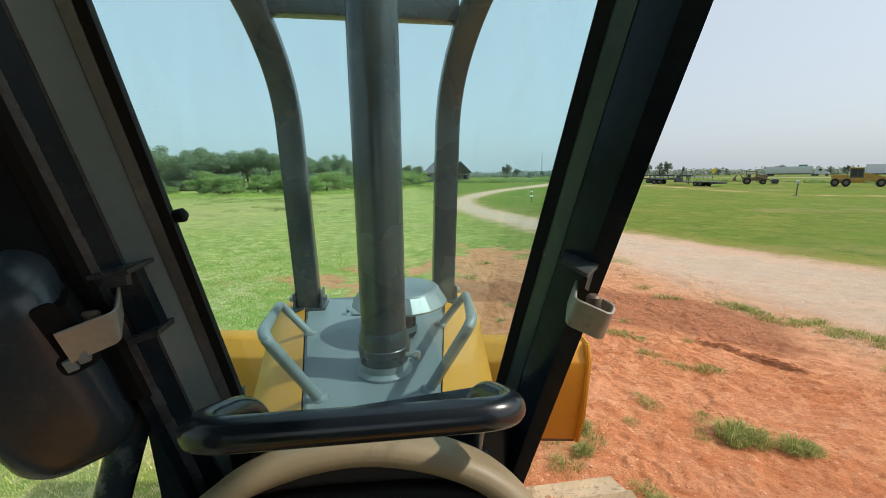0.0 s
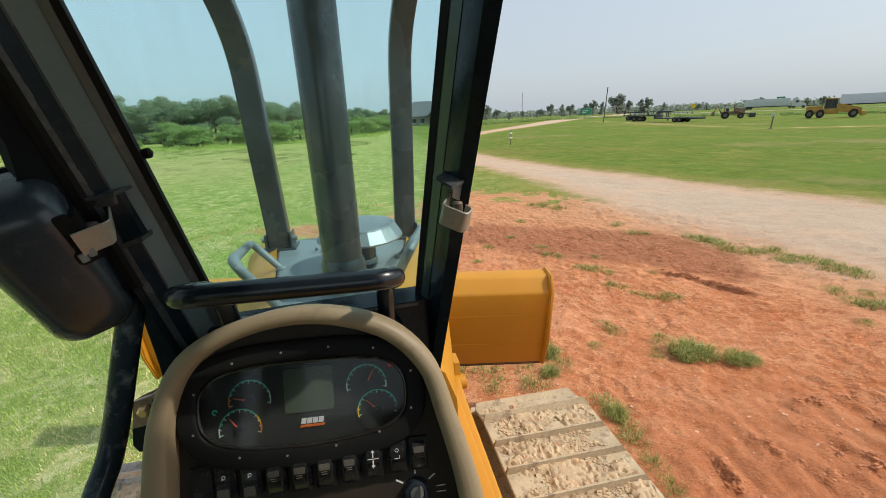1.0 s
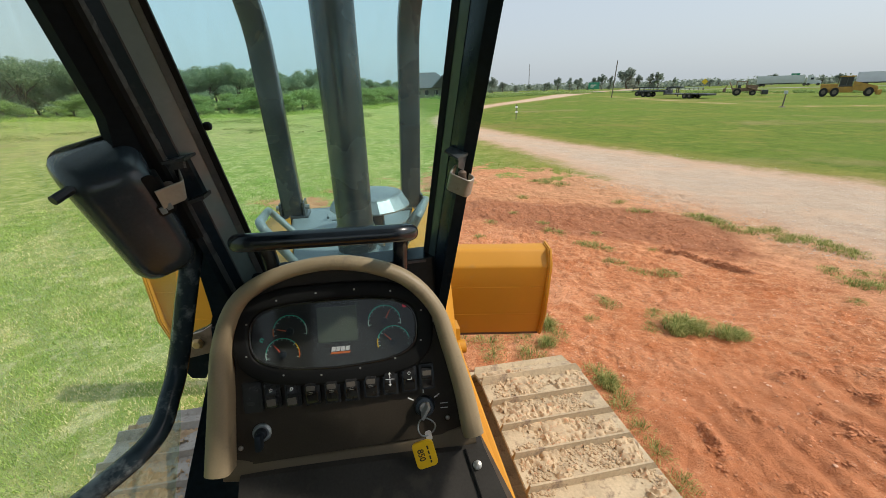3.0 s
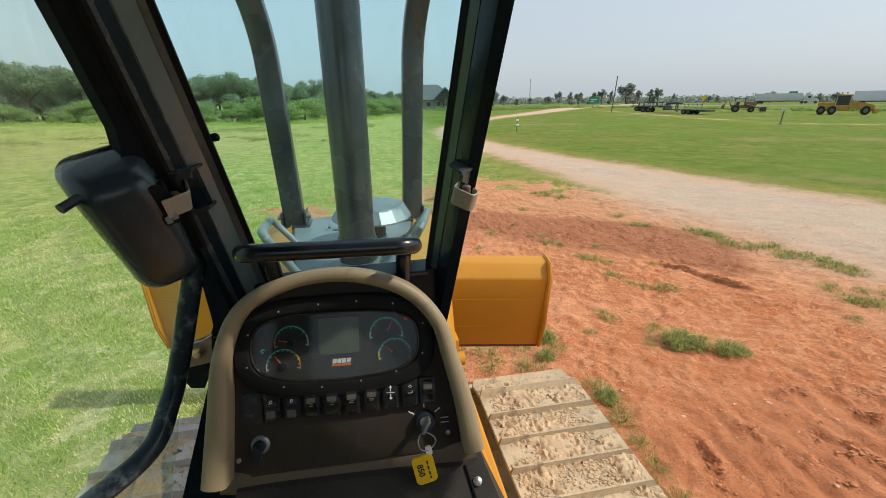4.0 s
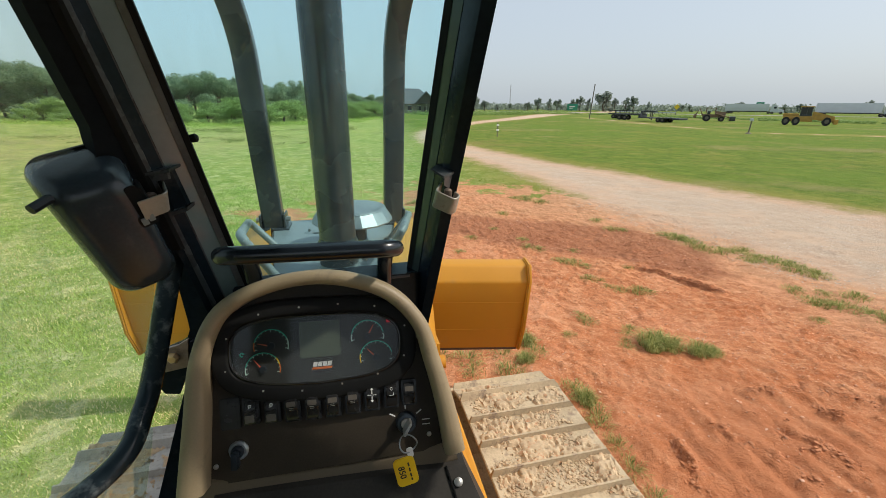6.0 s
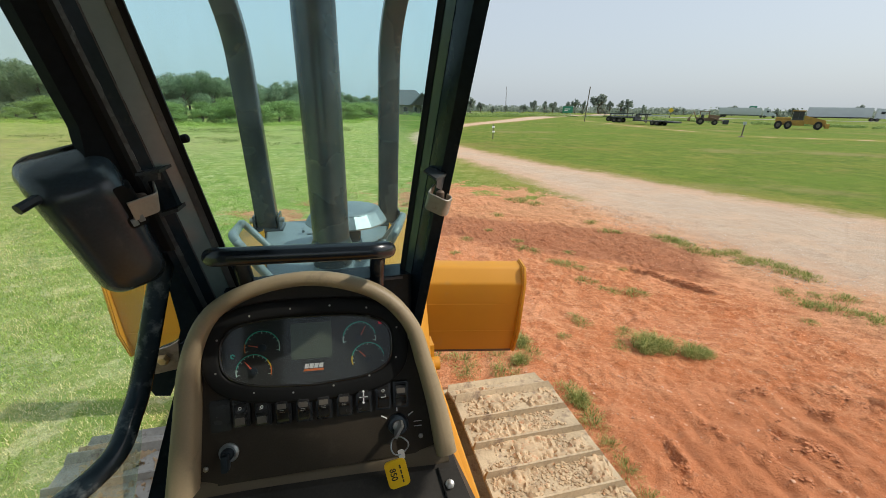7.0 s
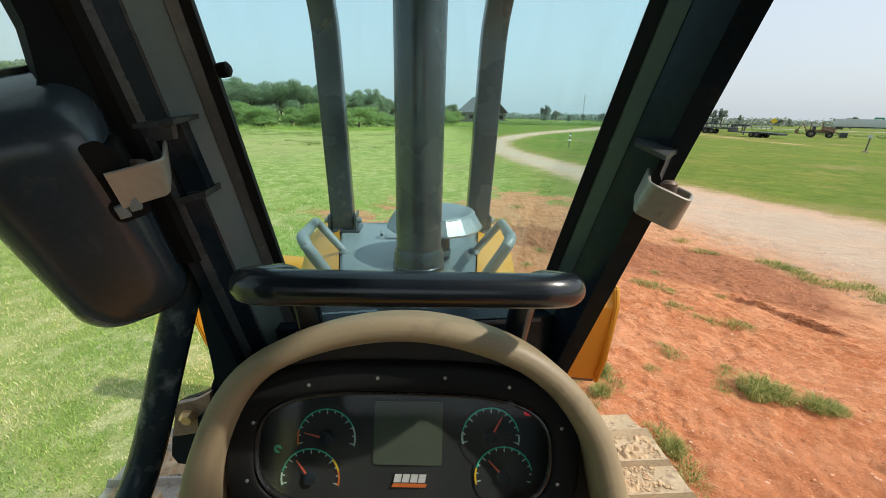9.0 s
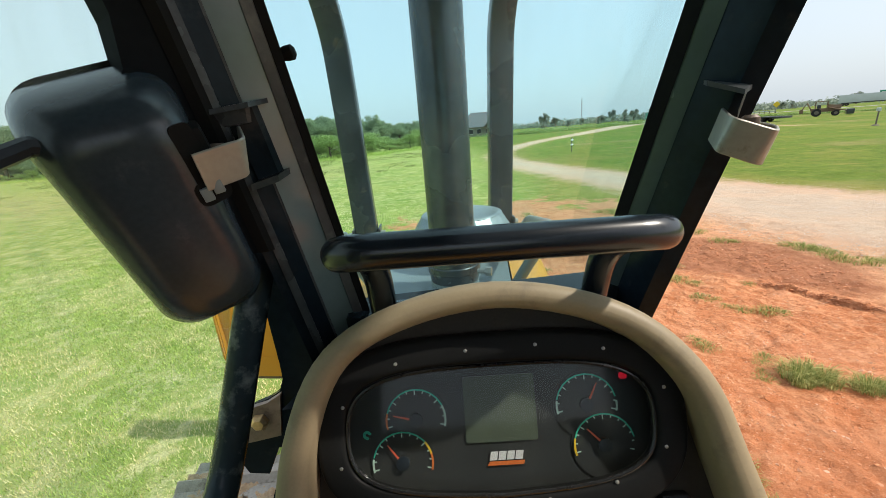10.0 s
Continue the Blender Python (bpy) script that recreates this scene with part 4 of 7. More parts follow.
TOP, RAD, FRONT, REAR, PITCH = 0.862, 0.40, 1.37, -1.35, 0.1857
for s, xc, material in ((1, 0.978, M_SHOE), (-1, -1.045, M_SHOE_SHADED)):
    track = part("track", join(box(xc - 0.10, REAR, 0.2, xc + 0.10, FRONT, TOP - 0.12, 0.03),
                               lathe([(RAD - 0.06, -0.08), (RAD - 0.06, 0.08)], 28, Matrix.Translation((xc, FRONT, TOP - RAD)) @ Matrix.Rotation(radians(90), 4, "Y")),
                               lathe([(RAD - 0.06, -0.08), (RAD - 0.06, 0.08)], 28, Matrix.Translation((xc, REAR, TOP - RAD)) @ Matrix.Rotation(radians(90), 4, "Y"))),
                 M_SHOE, dozer, "crawler track caked with dried mud" if s > 0 else "crawler track, the machine's shade put into its grey colour")
    me = shoe_mesh("shoe", material)
    run = FRONT - REAR
    total = 2 * run + 2 * math.pi * RAD
    n = round(total / PITCH)
    for k in range(n):
        d = (k * total / n + 0.055) % total
        if d < run:
            m = Matrix.Translation((xc, FRONT - d, TOP))
            ang = 0
        elif d < run + math.pi * RAD:
            ang = (d - run) / RAD
            m = Matrix.Translation((xc, REAR - RAD * math.sin(ang), TOP - RAD + RAD * math.cos(ang)))
        elif d < 2 * run + math.pi * RAD:
            ang = math.pi
            m = Matrix.Translation((xc, REAR + (d - run - math.pi * RAD), TOP - 2 * RAD))
        else:
            ang = math.pi + (d - 2 * run - math.pi * RAD) / RAD
            m = Matrix.Translation((xc, FRONT - RAD * math.sin(ang), TOP - RAD + RAD * math.cos(ang)))
        ob = part("shoe", me, None, track)
        ob.matrix_basis = m @ Matrix.Rotation(ang, 4, "X") @ Matrix.Rotation(radians(90), 4, "Z")
    rng = random.Random(5 + s)
    lie = Matrix.Translation((xc, 0.86, TOP + 0.003)) @ Matrix.Rotation(radians(90), 4, "Z")
    mud = part("mud", moved(crumbs(rng, 5200 if s > 0 else 900, 0.31, 0.62), lie), M_MUD, track, "crumbled dried mud", smooth=False)
    tagged(mud, kind="stuff")
    crust = part("mud_crust", moved(mud_sheet(0.31, 0.64, 0.60 if s > 0 else 0.66), lie), M_MUD, track, "caked dried mud")
    tagged(crust, kind="stuff")

# ---- cab ----
cab = thing("cab", Matrix.Translation((0, 0, 0)), "black operator cab frame with narrow tinted windshield", "cab")


def post(line, offsets, z0, z1):
    def ring(z):
        (x0, y0), (dx, dy) = line
        return [(x0 + dx * (z - 2.5) + a, y0 + dy * (z - 2.5) + b, z) for a, b in offsets]
    return loft(ring(z0), ring(z1))


LEFT = ((-0.131, 0.058), (-0.13, -0.22))
RIGHT = ((0.180, 0.095), (0.075, -0.40))
Z0, Z1 = 1.85, 3.05
part("left_post", post(LEFT, [(-0.020, -0.002), (-0.061, -0.036), (-0.075, 0.01), (-0.03, 0.05), (-0.012, 0.02)], Z0, Z1), M_BLACK, cab, "black painted windshield post")
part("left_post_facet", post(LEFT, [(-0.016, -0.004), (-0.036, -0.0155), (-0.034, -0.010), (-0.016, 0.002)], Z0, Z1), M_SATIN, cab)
# narrow lighter strip painted in for the highlight on the facet's edge
part("left_post_glint", post(LEFT, [(-0.0362, -0.0160), (-0.0376, -0.0170), (-0.0378, -0.0135), (-0.0365, -0.0130)], Z0, Z1), M_EDGE, cab)
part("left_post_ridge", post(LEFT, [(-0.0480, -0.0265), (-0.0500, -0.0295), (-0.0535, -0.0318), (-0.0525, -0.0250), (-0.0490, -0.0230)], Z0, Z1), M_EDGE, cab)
part("left_worn_strip", post(LEFT, [(-0.0072, -0.0026), (-0.0152, -0.0050), (-0.0152, 0.010), (-0.0072, 0.012)], Z0, Z1), M_STRIP, cab, "worn brownish metal strip")
part("left_rubber", post(LEFT, [(0.0, 0.0), (-0.0070, -0.0020), (-0.0070, 0.014), (-0.004, 0.016)], Z0, Z1), M_RUBBER, cab)
part("right_post", post(RIGHT, [(0.016, -0.026), (0.030, -0.064), (0.047, -0.070), (0.046, 0.0), (0.02, 0.02)], Z0, Z1), M_BLACK, cab, "black painted windshield post")
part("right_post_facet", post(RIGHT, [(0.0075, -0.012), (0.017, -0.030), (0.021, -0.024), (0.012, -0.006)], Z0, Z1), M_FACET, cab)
part("right_rubber", post(RIGHT, [(0.0, 0.0), (0.0075, -0.0135), (0.012, -0.004), (0.008, 0.01)], Z0, Z1), M_RUBBER, cab)


def lx(z):
    return LEFT[0][0] + LEFT[1][0] * (z - 2.5), LEFT[0][1] + LEFT[1][1] * (z - 2.5)


def rx_(z):
    return RIGHT[0][0] + RIGHT[1][0] * (z - 2.5), RIGHT[0][1] + RIGHT[1][1] * (z - 2.5)


# windshield pane and its sill
ZL, ZR = 2.298, 2.272
a, b = [lx(z) for z in (ZL, Z1)], [rx_(z) for z in (ZR, Z1)]
wind = loft([(a[0][0] - 0.004, a[0][1] + 0.008, ZL), (b[0][0] + 0.004, b[0][1] + 0.006, ZR), (b[1][0] + 0.004, b[1][1] + 0.006, Z1), (a[1][0] - 0.004, a[1][1] + 0.008, Z1)],
            [(a[0][0] - 0.004, a[0][1] + 0.013, ZL), (b[0][0] + 0.004, b[0][1] + 0.011, ZR), (b[1][0] + 0.004, b[1][1] + 0.011, Z1), (a[1][0] - 0.004, a[1][1] + 0.013, Z1)])
w = part("windshield", wind, M_WIND, cab, "green tinted dusty glass windshield")
w.visible_shadow = False
part("windshield_sill", loft([(a[0][0] - 0.02, a[0][1] - 0.02, ZL), (b[0][0] + 0.02, b[0][1] - 0.03, ZR), (b[0][0] + 0.02, b[0][1] + 0.03, ZR), (a[0][0] - 0.02, a[0][1] + 0.03, ZL)],
                             [(a[0][0] - 0.01, a[0][1] + 0.06, 1.75), (b[0][0] + 0.01, b[0][1] + 0.06, 1.75), (b[0][0] + 0.02, b[0][1] + 0.10, 1.75), (a[0][0] - 0.02, a[0][1] + 0.10, 1.75)]),
     M_BLACK, cab, "black painted cowl under the windshield")
part("sill_strip", sweep([(a[0][0], a[0][1] - 0.022, ZL - 0.004), (b[0][0], b[0][1] - 0.033, ZR - 0.004)], rounded(0.004, 0.006, 0.0015, 2)), M_EDGE, cab)

# closed left door: front frame, glass, bent handrail
WIDE, SLIM = [(-0.063, -0.036), (-0.098, -0.058), (-0.116, -0.038), (-0.085, -0.010)], [(-0.063, -0.036), (-0.080, -0.046), (-0.102, -0.025), (-0.085, -0.010)]
MID = [((p + 2 * r) / 3, (q + 2 * t) / 3) for (p, q), (r, t) in zip(WIDE, SLIM)]


def door_ring(z, offsets):
    return [(LEFT[0][0] + LEFT[1][0] * (z - 2.5) + p, LEFT[0][1] + LEFT[1][1] * (z - 2.5) + q, z) for p, q in offsets]


door = part("left_door", join(loft(door_ring(2.38, WIDE), door_ring(2.495, WIDE)), loft(door_ring(2.495, WIDE), door_ring(2.515, MID)), loft(door_ring(2.515, MID), door_ring(2.545, SLIM)), loft(door_ring(2.545, SLIM), door_ring(Z1, SLIM))), M_FRAME, cab, "black framed glass cab door, closed")
part("door_seal", post(LEFT, [(-0.049, -0.026), (-0.055, -0.036), (-0.063, -0.0375), (-0.060, -0.028)], 2.38, Z1), M_RUBBER, door)


def door_edge(z):
    x, y = lx(z)
    return x - 0.101, y - 0.024


def pane_point(z, f, out=0.0):
    """A point of the door glass: f = 0 at the post, 1 at the rear edge."""
    x, y = door_edge(z)
    back = -0.62 - 0.08 * (z - 1.75) / 1.3
    return (x + (-0.80 - x) * f - out, y + (back - y) * f + out, z)


outline = [(Z1, 0), (2.36, 0), (2.20, 0.075), (2.08, 0.13), (1.75, 0.30), (1.75, 1), (Z1, 1)]
glass = loft([pane_point(z, f) for z, f in outline], [pane_point(z, f, 0.001) for z, f in outline])
dg = part("door_glass", glass, M_SIDE, door, "clear dusty glass pane")
dg.visible_shadow = False
rail = [(-0.192, 0.088, 2.375), (-0.207, 0.07, 2.316), (-0.242, 0.045, 2.19), (-0.252, 0.012, 2.147), (-0.264, -0.04, 2.115), (-0.33, -0.11, 2.09), (-0.45, -0.24, 2.06)]
part("door_handrail", rod(smooth_path(rail, 7), 0.0146, 18), M_RAIL, door, "gloss black bent handrail")
gusset = [(-0.216, 2.345), (-0.213, 2.281), (-0.211, 2.237), (-0.211, 2.218), (-0.217, 2.203), (-0.229, 2.196), (-0.246, 2.19), (-0.257, 2.184), (-0.27, 2.136), (-0.275, 2.111),
          (-0.27, 2.099), (-0.248, 2.095), (-0.231, 2.13), (-0.12, 2.115), (-0.12, 2.345)]
part("post_gusset", plate([(x, z) for x, z in gusset], -0.126, -0.120, XZ), M_BLACK, cab)
hp = part("hinge_plate", plate([(-0.251, 2.190), (-0.23, 2.195), (-0.214, 2.204), (-0.222, 2.152), (-0.249, 2.148), (-0.264, 2.146)], -0.118, -0.112, XZ), M_HINGE, cab, "brown hinge plate")
part("hinge_bolt", lathe([(0.0095, 0), (0.0095, 0.005), (0.006, 0.008)], 6, Matrix.Translation((-0.2405, 0.1115, 2.174)) @ Matrix.Rotation(radians(90), 4, "X")), M_BRASS, hp, "brass-coloured hinge bolt")

# window knob on the left rubber
part("pane_knob", lathe([(0.003, 0), (0.0045, 0.010), (0.0055, 0.014), (0.0055, 0.019), (0.003, 0.021)], 14,
                        Matrix.Translation((-0.148, 0.062, 2.526)) @ Matrix.Rotation(radians(80), 4, "Y")), M_RUBBER, cab)

# unseen roof and rear, over and behind the seat; walls limit light inside
part("roof", box(-0.80, -1.75, 3.05, 0.56, -0.08, 3.14, 0.03), M_BLACK, cab, "black steel cab roof")
for s in (-1, 1):
    part("rear_post", box(s * 0.66 - 0.05, -1.72, 1.3, s * 0.66 + 0.05, -1.60, 3.05, 0.01), M_BLACK, cab)
# unseen wall; its opening is sized to light dash and lens
part("rear_panel", join(box(-0.61, -1.68, 1.3, 0.61, -1.64, 2.30), box(-0.61, -1.68, 2.97, 0.61, -1.64, 3.05), box(-0.61, -1.68, 2.30, -0.52, -1.64, 2.97), box(0.52, -1.68, 2.30, 0.61, -1.64, 2.97)), M_BLACK, cab,
     "unseen black rear wall, its opening sized to light the dash")
# unseen solid side walls, added to keep light out of the cab
part("left_light_block", box(-0.82, -1.60, 1.3, -0.79, -0.70, 3.05), M_BLACK, cab)
part("right_light_block", box(0.63, -1.60, 1.3, 0.66, -0.96, 3.05), M_BLACK, cab)
# unseen block on the roof edge, added to keep sun off the dash
part("dash_shade_block", join(box(0.62, -0.305, 2.62, 0.66, -0.24, 3.10, 0.006), box(0.54, -0.305, 3.06, 0.618, -0.24, 3.10)), M_BLACK, cab)
part("floor_plate", box(-0.24, -1.60, 1.40, 0.34, 0.25, 1.44, 0.004), M_BLACK, cab)


# hinge brackets on both posts: a black folded shelf, a bent steel strap and a rusty pin below it
def hinge(shelf, cheek, strap, pin):
    br = part("hinge_bracket", join(loft(shelf, [(x, y, z - 0.0035) for x, y, z in shelf]), loft(cheek, [(x + 0.002, y + 0.003, z) for x, y, z in cheek])), M_EDGE, cab,
              "black hinge bracket on the post")
    part("strap", sweep(bent(strap, 0.006, 4), rounded(0.0024, 0.026, 0.0008, 1), up=(0.16, -0.24, 0.96)), M_STRAP, br, "bent bare steel strap")
    part("pin", lathe([(0.006, -0.012), (0.006, 0.008), (0.004, 0.010)], 14, Matrix.Translation(pin)), M_PIN, br, "rusty hinge pin")


hinge([(0.181, 0.037, 2.485), (0.196, 0.017, 2.476), (0.215, 0.034, 2.480), (0.198, 0.066, 2.488)],
      [(0.198, 0.018, 2.4765), (0.213, 0.034, 2.480), (0.208, 0.036, 2.455), (0.197, 0.022, 2.462)],
      [(0.197, 0.044, 2.452), (0.1805, 0.0125, 2.4455), (0.2065, 0.001, 2.434), (0.217, 0.014, 2.437), (0.212, 0.024, 2.440)], (0.202, 0.016, 2.448))
hinge([(-0.190, 0.026, 2.489), (-0.157, 0.028, 2.493), (-0.150, 0.056, 2.498), (-0.186, 0.050, 2.495)],
      [(-0.188, 0.027, 2.489), (-0.160, 0.030, 2.492), (-0.162, 0.034, 2.480), (-0.184, 0.033, 2.477)],
      [(-0.182, -0.007, 2.449), (-0.158, 0.010, 2.4565), (-0.172, 0.040, 2.466)], (-0.178, 0.016, 2.457))
part("hinge_stop", join(loft([(-0.169, 0.036, 2.436), (-0.150, 0.042, 2.441), (-0.146, 0.060, 2.445), (-0.166, 0.056, 2.440)],
                             [(-0.169, 0.036, 2.431), (-0.150, 0.042, 2.436), (-0.146, 0.060, 2.440), (-0.166, 0.056, 2.435)])), M_EDGE, cab)
part("hinge_back", loft([(-0.176, 0.036, 2.490), (-0.160, 0.040, 2.494), (-0.152, 0.052, 2.440), (-0.166, 0.047, 2.434)],
                        [(-0.174, 0.044, 2.490), (-0.158, 0.048, 2.494), (-0.150, 0.060, 2.440), (-0.164, 0.055, 2.434)]), M_BLACK, cab)

# grab bar over the dashboard
hoop = thing("grab_bar", Matrix.Translation((0.01, 0.13, 2.30)), "gloss black bent tube grab bar below the windshield", "grab bar")
pts = [(-0.083, 0.075, 2.255), (-0.086, 0.045, 2.370), (-0.107, -0.037, 2.396), (0.124, -0.037, 2.391), (0.110, 0.045, 2.364), (0.108, 0.08, 2.255)]
part("bar", moved(rod(bent(pts, 0.034, 8), 0.0118, 20), Matrix.Translation((-0.01, -0.13, -2.30))), M_TUBE, hoop)
for x in (-0.083, 0.110):
    part("foot_flange", moved(box(x - 0.018, 0.06, 2.246, x + 0.018, 0.12, 2.256, 0.003), Matrix.Translation((-0.01, -0.13, -2.30))), M_BLACK, hoop)

# mirror head folded against the left post, its back to the seat
mm = Matrix(((0.8786, -0.4595, -0.1302, -0.2385), (0.4040, 0.8604, -0.3105, 0.049), (0.2547, 0.2202, 0.9416, 2.418), (0, 0, 0, 1))) @ Matrix.Scale(0.93, 4)
mirror = thing("rear_view_mirror", mm, "black plastic mirror head, seen from behind, on the post", "mirror")


def mirror_ring(y, x0, x1, z0, z1, r):
    cx, cz = (x0 + x1) / 2, (z0 + z1) / 2
    out = []
    for a, b in rounded(x1 - x0, z1 - z0, r, 6):
        k = max(0.0, -b) / (z1 - z0)
        out.append((cx + a * (1 - (1.25 if a > 0 else 0.30) * k * k) + 0.006 * k, y, cz + b))
    return out


def skin(rings):
    bm = bmesh.new()
    vs = [[bm.verts.new(p) for p in r] for r in rings]
    n = len(rings[0])
    for p, q in zip(vs, vs[1:]):
        for k in range(n):
            bm.faces.new((p[k], p[(k + 1) % n], q[(k + 1) % n], q[k]))
    bm.faces.new(vs[0])
    bm.faces.new(vs[-1])
    return bm


part("shell", skin([mirror_ring(y, *q) for y, q in ((0.0, (-0.052, 0.050, -0.090, 0.113, 0.020)), (-0.010, (-0.051, 0.050, -0.089, 0.112, 0.020)), (-0.030, (-0.048, 0.048, -0.085, 0.107, 0.022)),
                                                    (-0.048, (-0.043, 0.046, -0.080, 0.101, 0.024)), (-0.061, (-0.036, 0.042, -0.072, 0.092, 0.026)), (-0.068, (-0.028, 0.036, -0.062, 0.082, 0.024)),
                                                    (-0.070, (-0.018, 0.026, -0.050, 0.072, 0.020)))]), M_SHELL, mirror)
part("mirror_lip", skin([mirror_ring(0.0005, -0.053, 0.052, -0.093, 0.116, 0.027), mirror_ring(0.007, -0.053, 0.052, -0.093, 0.116, 0.027)]), M_RUBBER, mirror)
part("mirror_glass", skin([mirror_ring(0.0075, -0.048, 0.047, -0.088, 0.111, 0.024), mirror_ring(0.010, -0.048, 0.047, -0.088, 0.111, 0.024)]), M_CHROME, mirror, "silvered mirror glass")
# raised black plates and a block stand in for shade inside the recesses
part("arm_slot_shade", moved(plate(rounded(0.014, 0.054, 0.004, 3), 0, 0.003), Matrix.Translation((0.0385, -0.0642, 0.048)) @ Matrix.Rotation(radians(16), 4, "Z") @ Matrix.Rotation(radians(90), 4, "X")), M_RUBBER, mirror)
part("adjuster_arm", rod([mm.inverted() @ Vector(q) for q in ((-0.246, -0.020, 2.470), (-0.256, -0.034, 2.472), (-0.264, -0.050, 2.465))], 0.0062, 8), M_PLASTIC, mirror)
part("socket_shade", box(0.034, -0.0645, 0.026, 0.0515, -0.030, 0.070, 0.005), M_RUBBER, mirror)
part("pocket_shade", moved(plate(rounded(0.024, 0.018, 0.006, 3), 0, 0.003), Matrix.Translation((0.0390, -0.0640, 0.026)) @ Matrix.Rotation(radians(16), 4, "Z") @ Matrix.Rotation(radians(90), 4, "X")), M_RUBBER, mirror)
for x, z in ((0.035, 0.026), (0.0435, 0.029)):
    part("clip", box(x - 0.0036, -0.0715, z - 0.005, x + 0.0036, -0.062, z + 0.005, 0.001), M_GREY, mirror, "grey metal mirror clip")

# ---- dashboard ----
DASH = Matrix.Translation((0.008, 0.003, 2.27)) @ Matrix.Rotation(radians(-4), 4, "Z") @ Matrix(((1, 0, 0, 0), (0, 0.355, -0.935, 0), (0, 0.935, 0.355, 0), (0, 0, 0, 1)))
dash = thing("dashboard", DASH, "black instrument dashboard with a tan moulded rim", "dashboard")
rim_c = [(-0.174, -0.2145, 0.034), (-0.166, -0.12, 0.028), (-0.1575, -0.035, 0.0225), (-0.128, 0.027, 0.021), (-0.066, 0.0585, 0.0205), (0.012, 0.0665, 0.0205), (0.092, 0.0435, 0.021),
         (0.1405, -0.004, 0.022), (0.160, -0.065, 0.024), (0.177, -0.135, 0.027), (0.187, -0.199, 0.030)]
rim_path = smooth_path([(x, y, 0.004) for x, y, _ in rim_c], 6)
rim_wide = [p.x / 0.0205 for p in smooth_path([(w2, 0, 0) for _, _, w2 in rim_c], 6)]
part("rim", sweep(rim_path, rounded(0.0205, 0.060, 0.0100, 5), up=(0, 0, 1), fat=rim_wide), M_TAN, dash, "tan moulded plastic rim")
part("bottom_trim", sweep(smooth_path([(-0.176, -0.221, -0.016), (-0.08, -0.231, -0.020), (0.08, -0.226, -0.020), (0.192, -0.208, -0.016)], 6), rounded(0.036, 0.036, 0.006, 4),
                          up=(0, 0, 1)), M_TAN_SHADED, dash, "tan moulded lower edge, shade put into its colour")
inner = [(p.x * 0.985, p.y - 0.004) for p in rim_path]
pinv = DASH.inverted()


def to_dash(pts):
    return [tuple(pinv @ Vector(p)) for p in pts]


part("pedestal", loft(to_dash([(-0.175, 0.02, 2.25), (0.150, 0.0, 2.25), (0.13, 0.16, 2.25), (-0.13, 0.16, 2.25)]),
                      to_dash([(-0.215, -0.11, 1.44), (0.235, -0.13, 1.44), (0.235, 0.24, 1.44), (-0.215, 0.24, 1.44)])), M_BLACK, dash, "black steel console under the dash")
part("kick_panel", loft(to_dash([(-0.15, -0.075, 2.055), (0.205, -0.10, 2.06), (0.205, -0.06, 2.06), (-0.15, -0.06, 2.055)]),
                        to_dash([(-0.15, -0.21, 1.95), (0.252, -0.235, 1.955), (0.252, -0.12, 1.955), (-0.15, -0.12, 1.95)])), M_PEDESTAL, dash)

KICK = pinv @ look(Vector((0.190, -0.1165, 2.046)), Vector((0.190, -0.1165, 2.046)) + Vector((-0.05, -0.62, 0.78)))
part("kick_pin", lathe([(0.0065, 0), (0.0065, -0.0035), (0.004, -0.005), (0.0015, -0.0055)], 12, KICK), M_SCREW, dash)
part("kick_seam", sweep(to_dash([(0.176, -0.0985, 2.062), (0.206, -0.236, 1.9555)]), rounded(0.0025, 0.003, 0.0008, 2)), M_RUBBER, dash)

part("cowl", plate([(-0.165, -0.02), (-0.190, -0.06), (-0.2013, -0.0916), (-0.2415, -0.2441), (-0.29, -0.43), (-0.12, -0.43), (-0.12, -0.02)], -0.036, -0.031), M_BLACK, dash)

# instrument cluster: dials sunk behind the lens, in a raised bezel
DIAL = -0.0055


def oval(w0, n=44, grow=0.0):
    out = []
    for k in range(n):
        a = 2 * math.pi * k / n
        c, s2 = math.cos(a), math.sin(a)
        x = math.copysign(abs(c) ** 0.55, c) * (0.119 + grow)
        y = math.copysign(abs(s2) ** 0.62, s2) * (0.0495 + grow)
        out.append((x - 0.005, y - 0.0365 - 0.10 * (x * x) * (1 if y < 0 else 1.3) + (0.006 if y < 0 else 0) * abs(x) / 0.12))
    return out


def frame_plate(outer, hole, h0, h1):
    """A flat plate with one opening."""
    bm = bmesh.new()
    for loop in (outer, hole):
        vs = [bm.verts.new((x, y, h1)) for x, y in loop]
        for p, q in zip(vs, vs[1:] + vs[:1]):
            bm.edges.new((p, q))
    bmesh.ops.triangle_fill(bm, edges=bm.edges[:], use_beauty=True)
    made = bmesh.ops.extrude_face_region(bm, geom=bm.faces[:])["geom"]
    bmesh.ops.translate(bm, vec=(0, 0, h0 - h1), verts=[v for v in made if isinstance(v, bmesh.types.BMVert)])
    return bm


part("face_panel", frame_plate(inner, oval(0, 44, 0.004), -0.012, 0.0), M_PANEL, dash, "black textured panel")
cl = part("instrument_cluster", plate(oval(0, 44, 0.006), -0.016, DIAL), M_DIAL, dash, "black instrument cluster with four gauges")
part("cluster_bezel", sweep([(x, y, 0.004) for x, y in oval(0, 60, 0.0125)], rounded(0.024, 0.016, 0.0045, 3), up=(0, 0, 1), closed=True), M_BEZEL, cl)
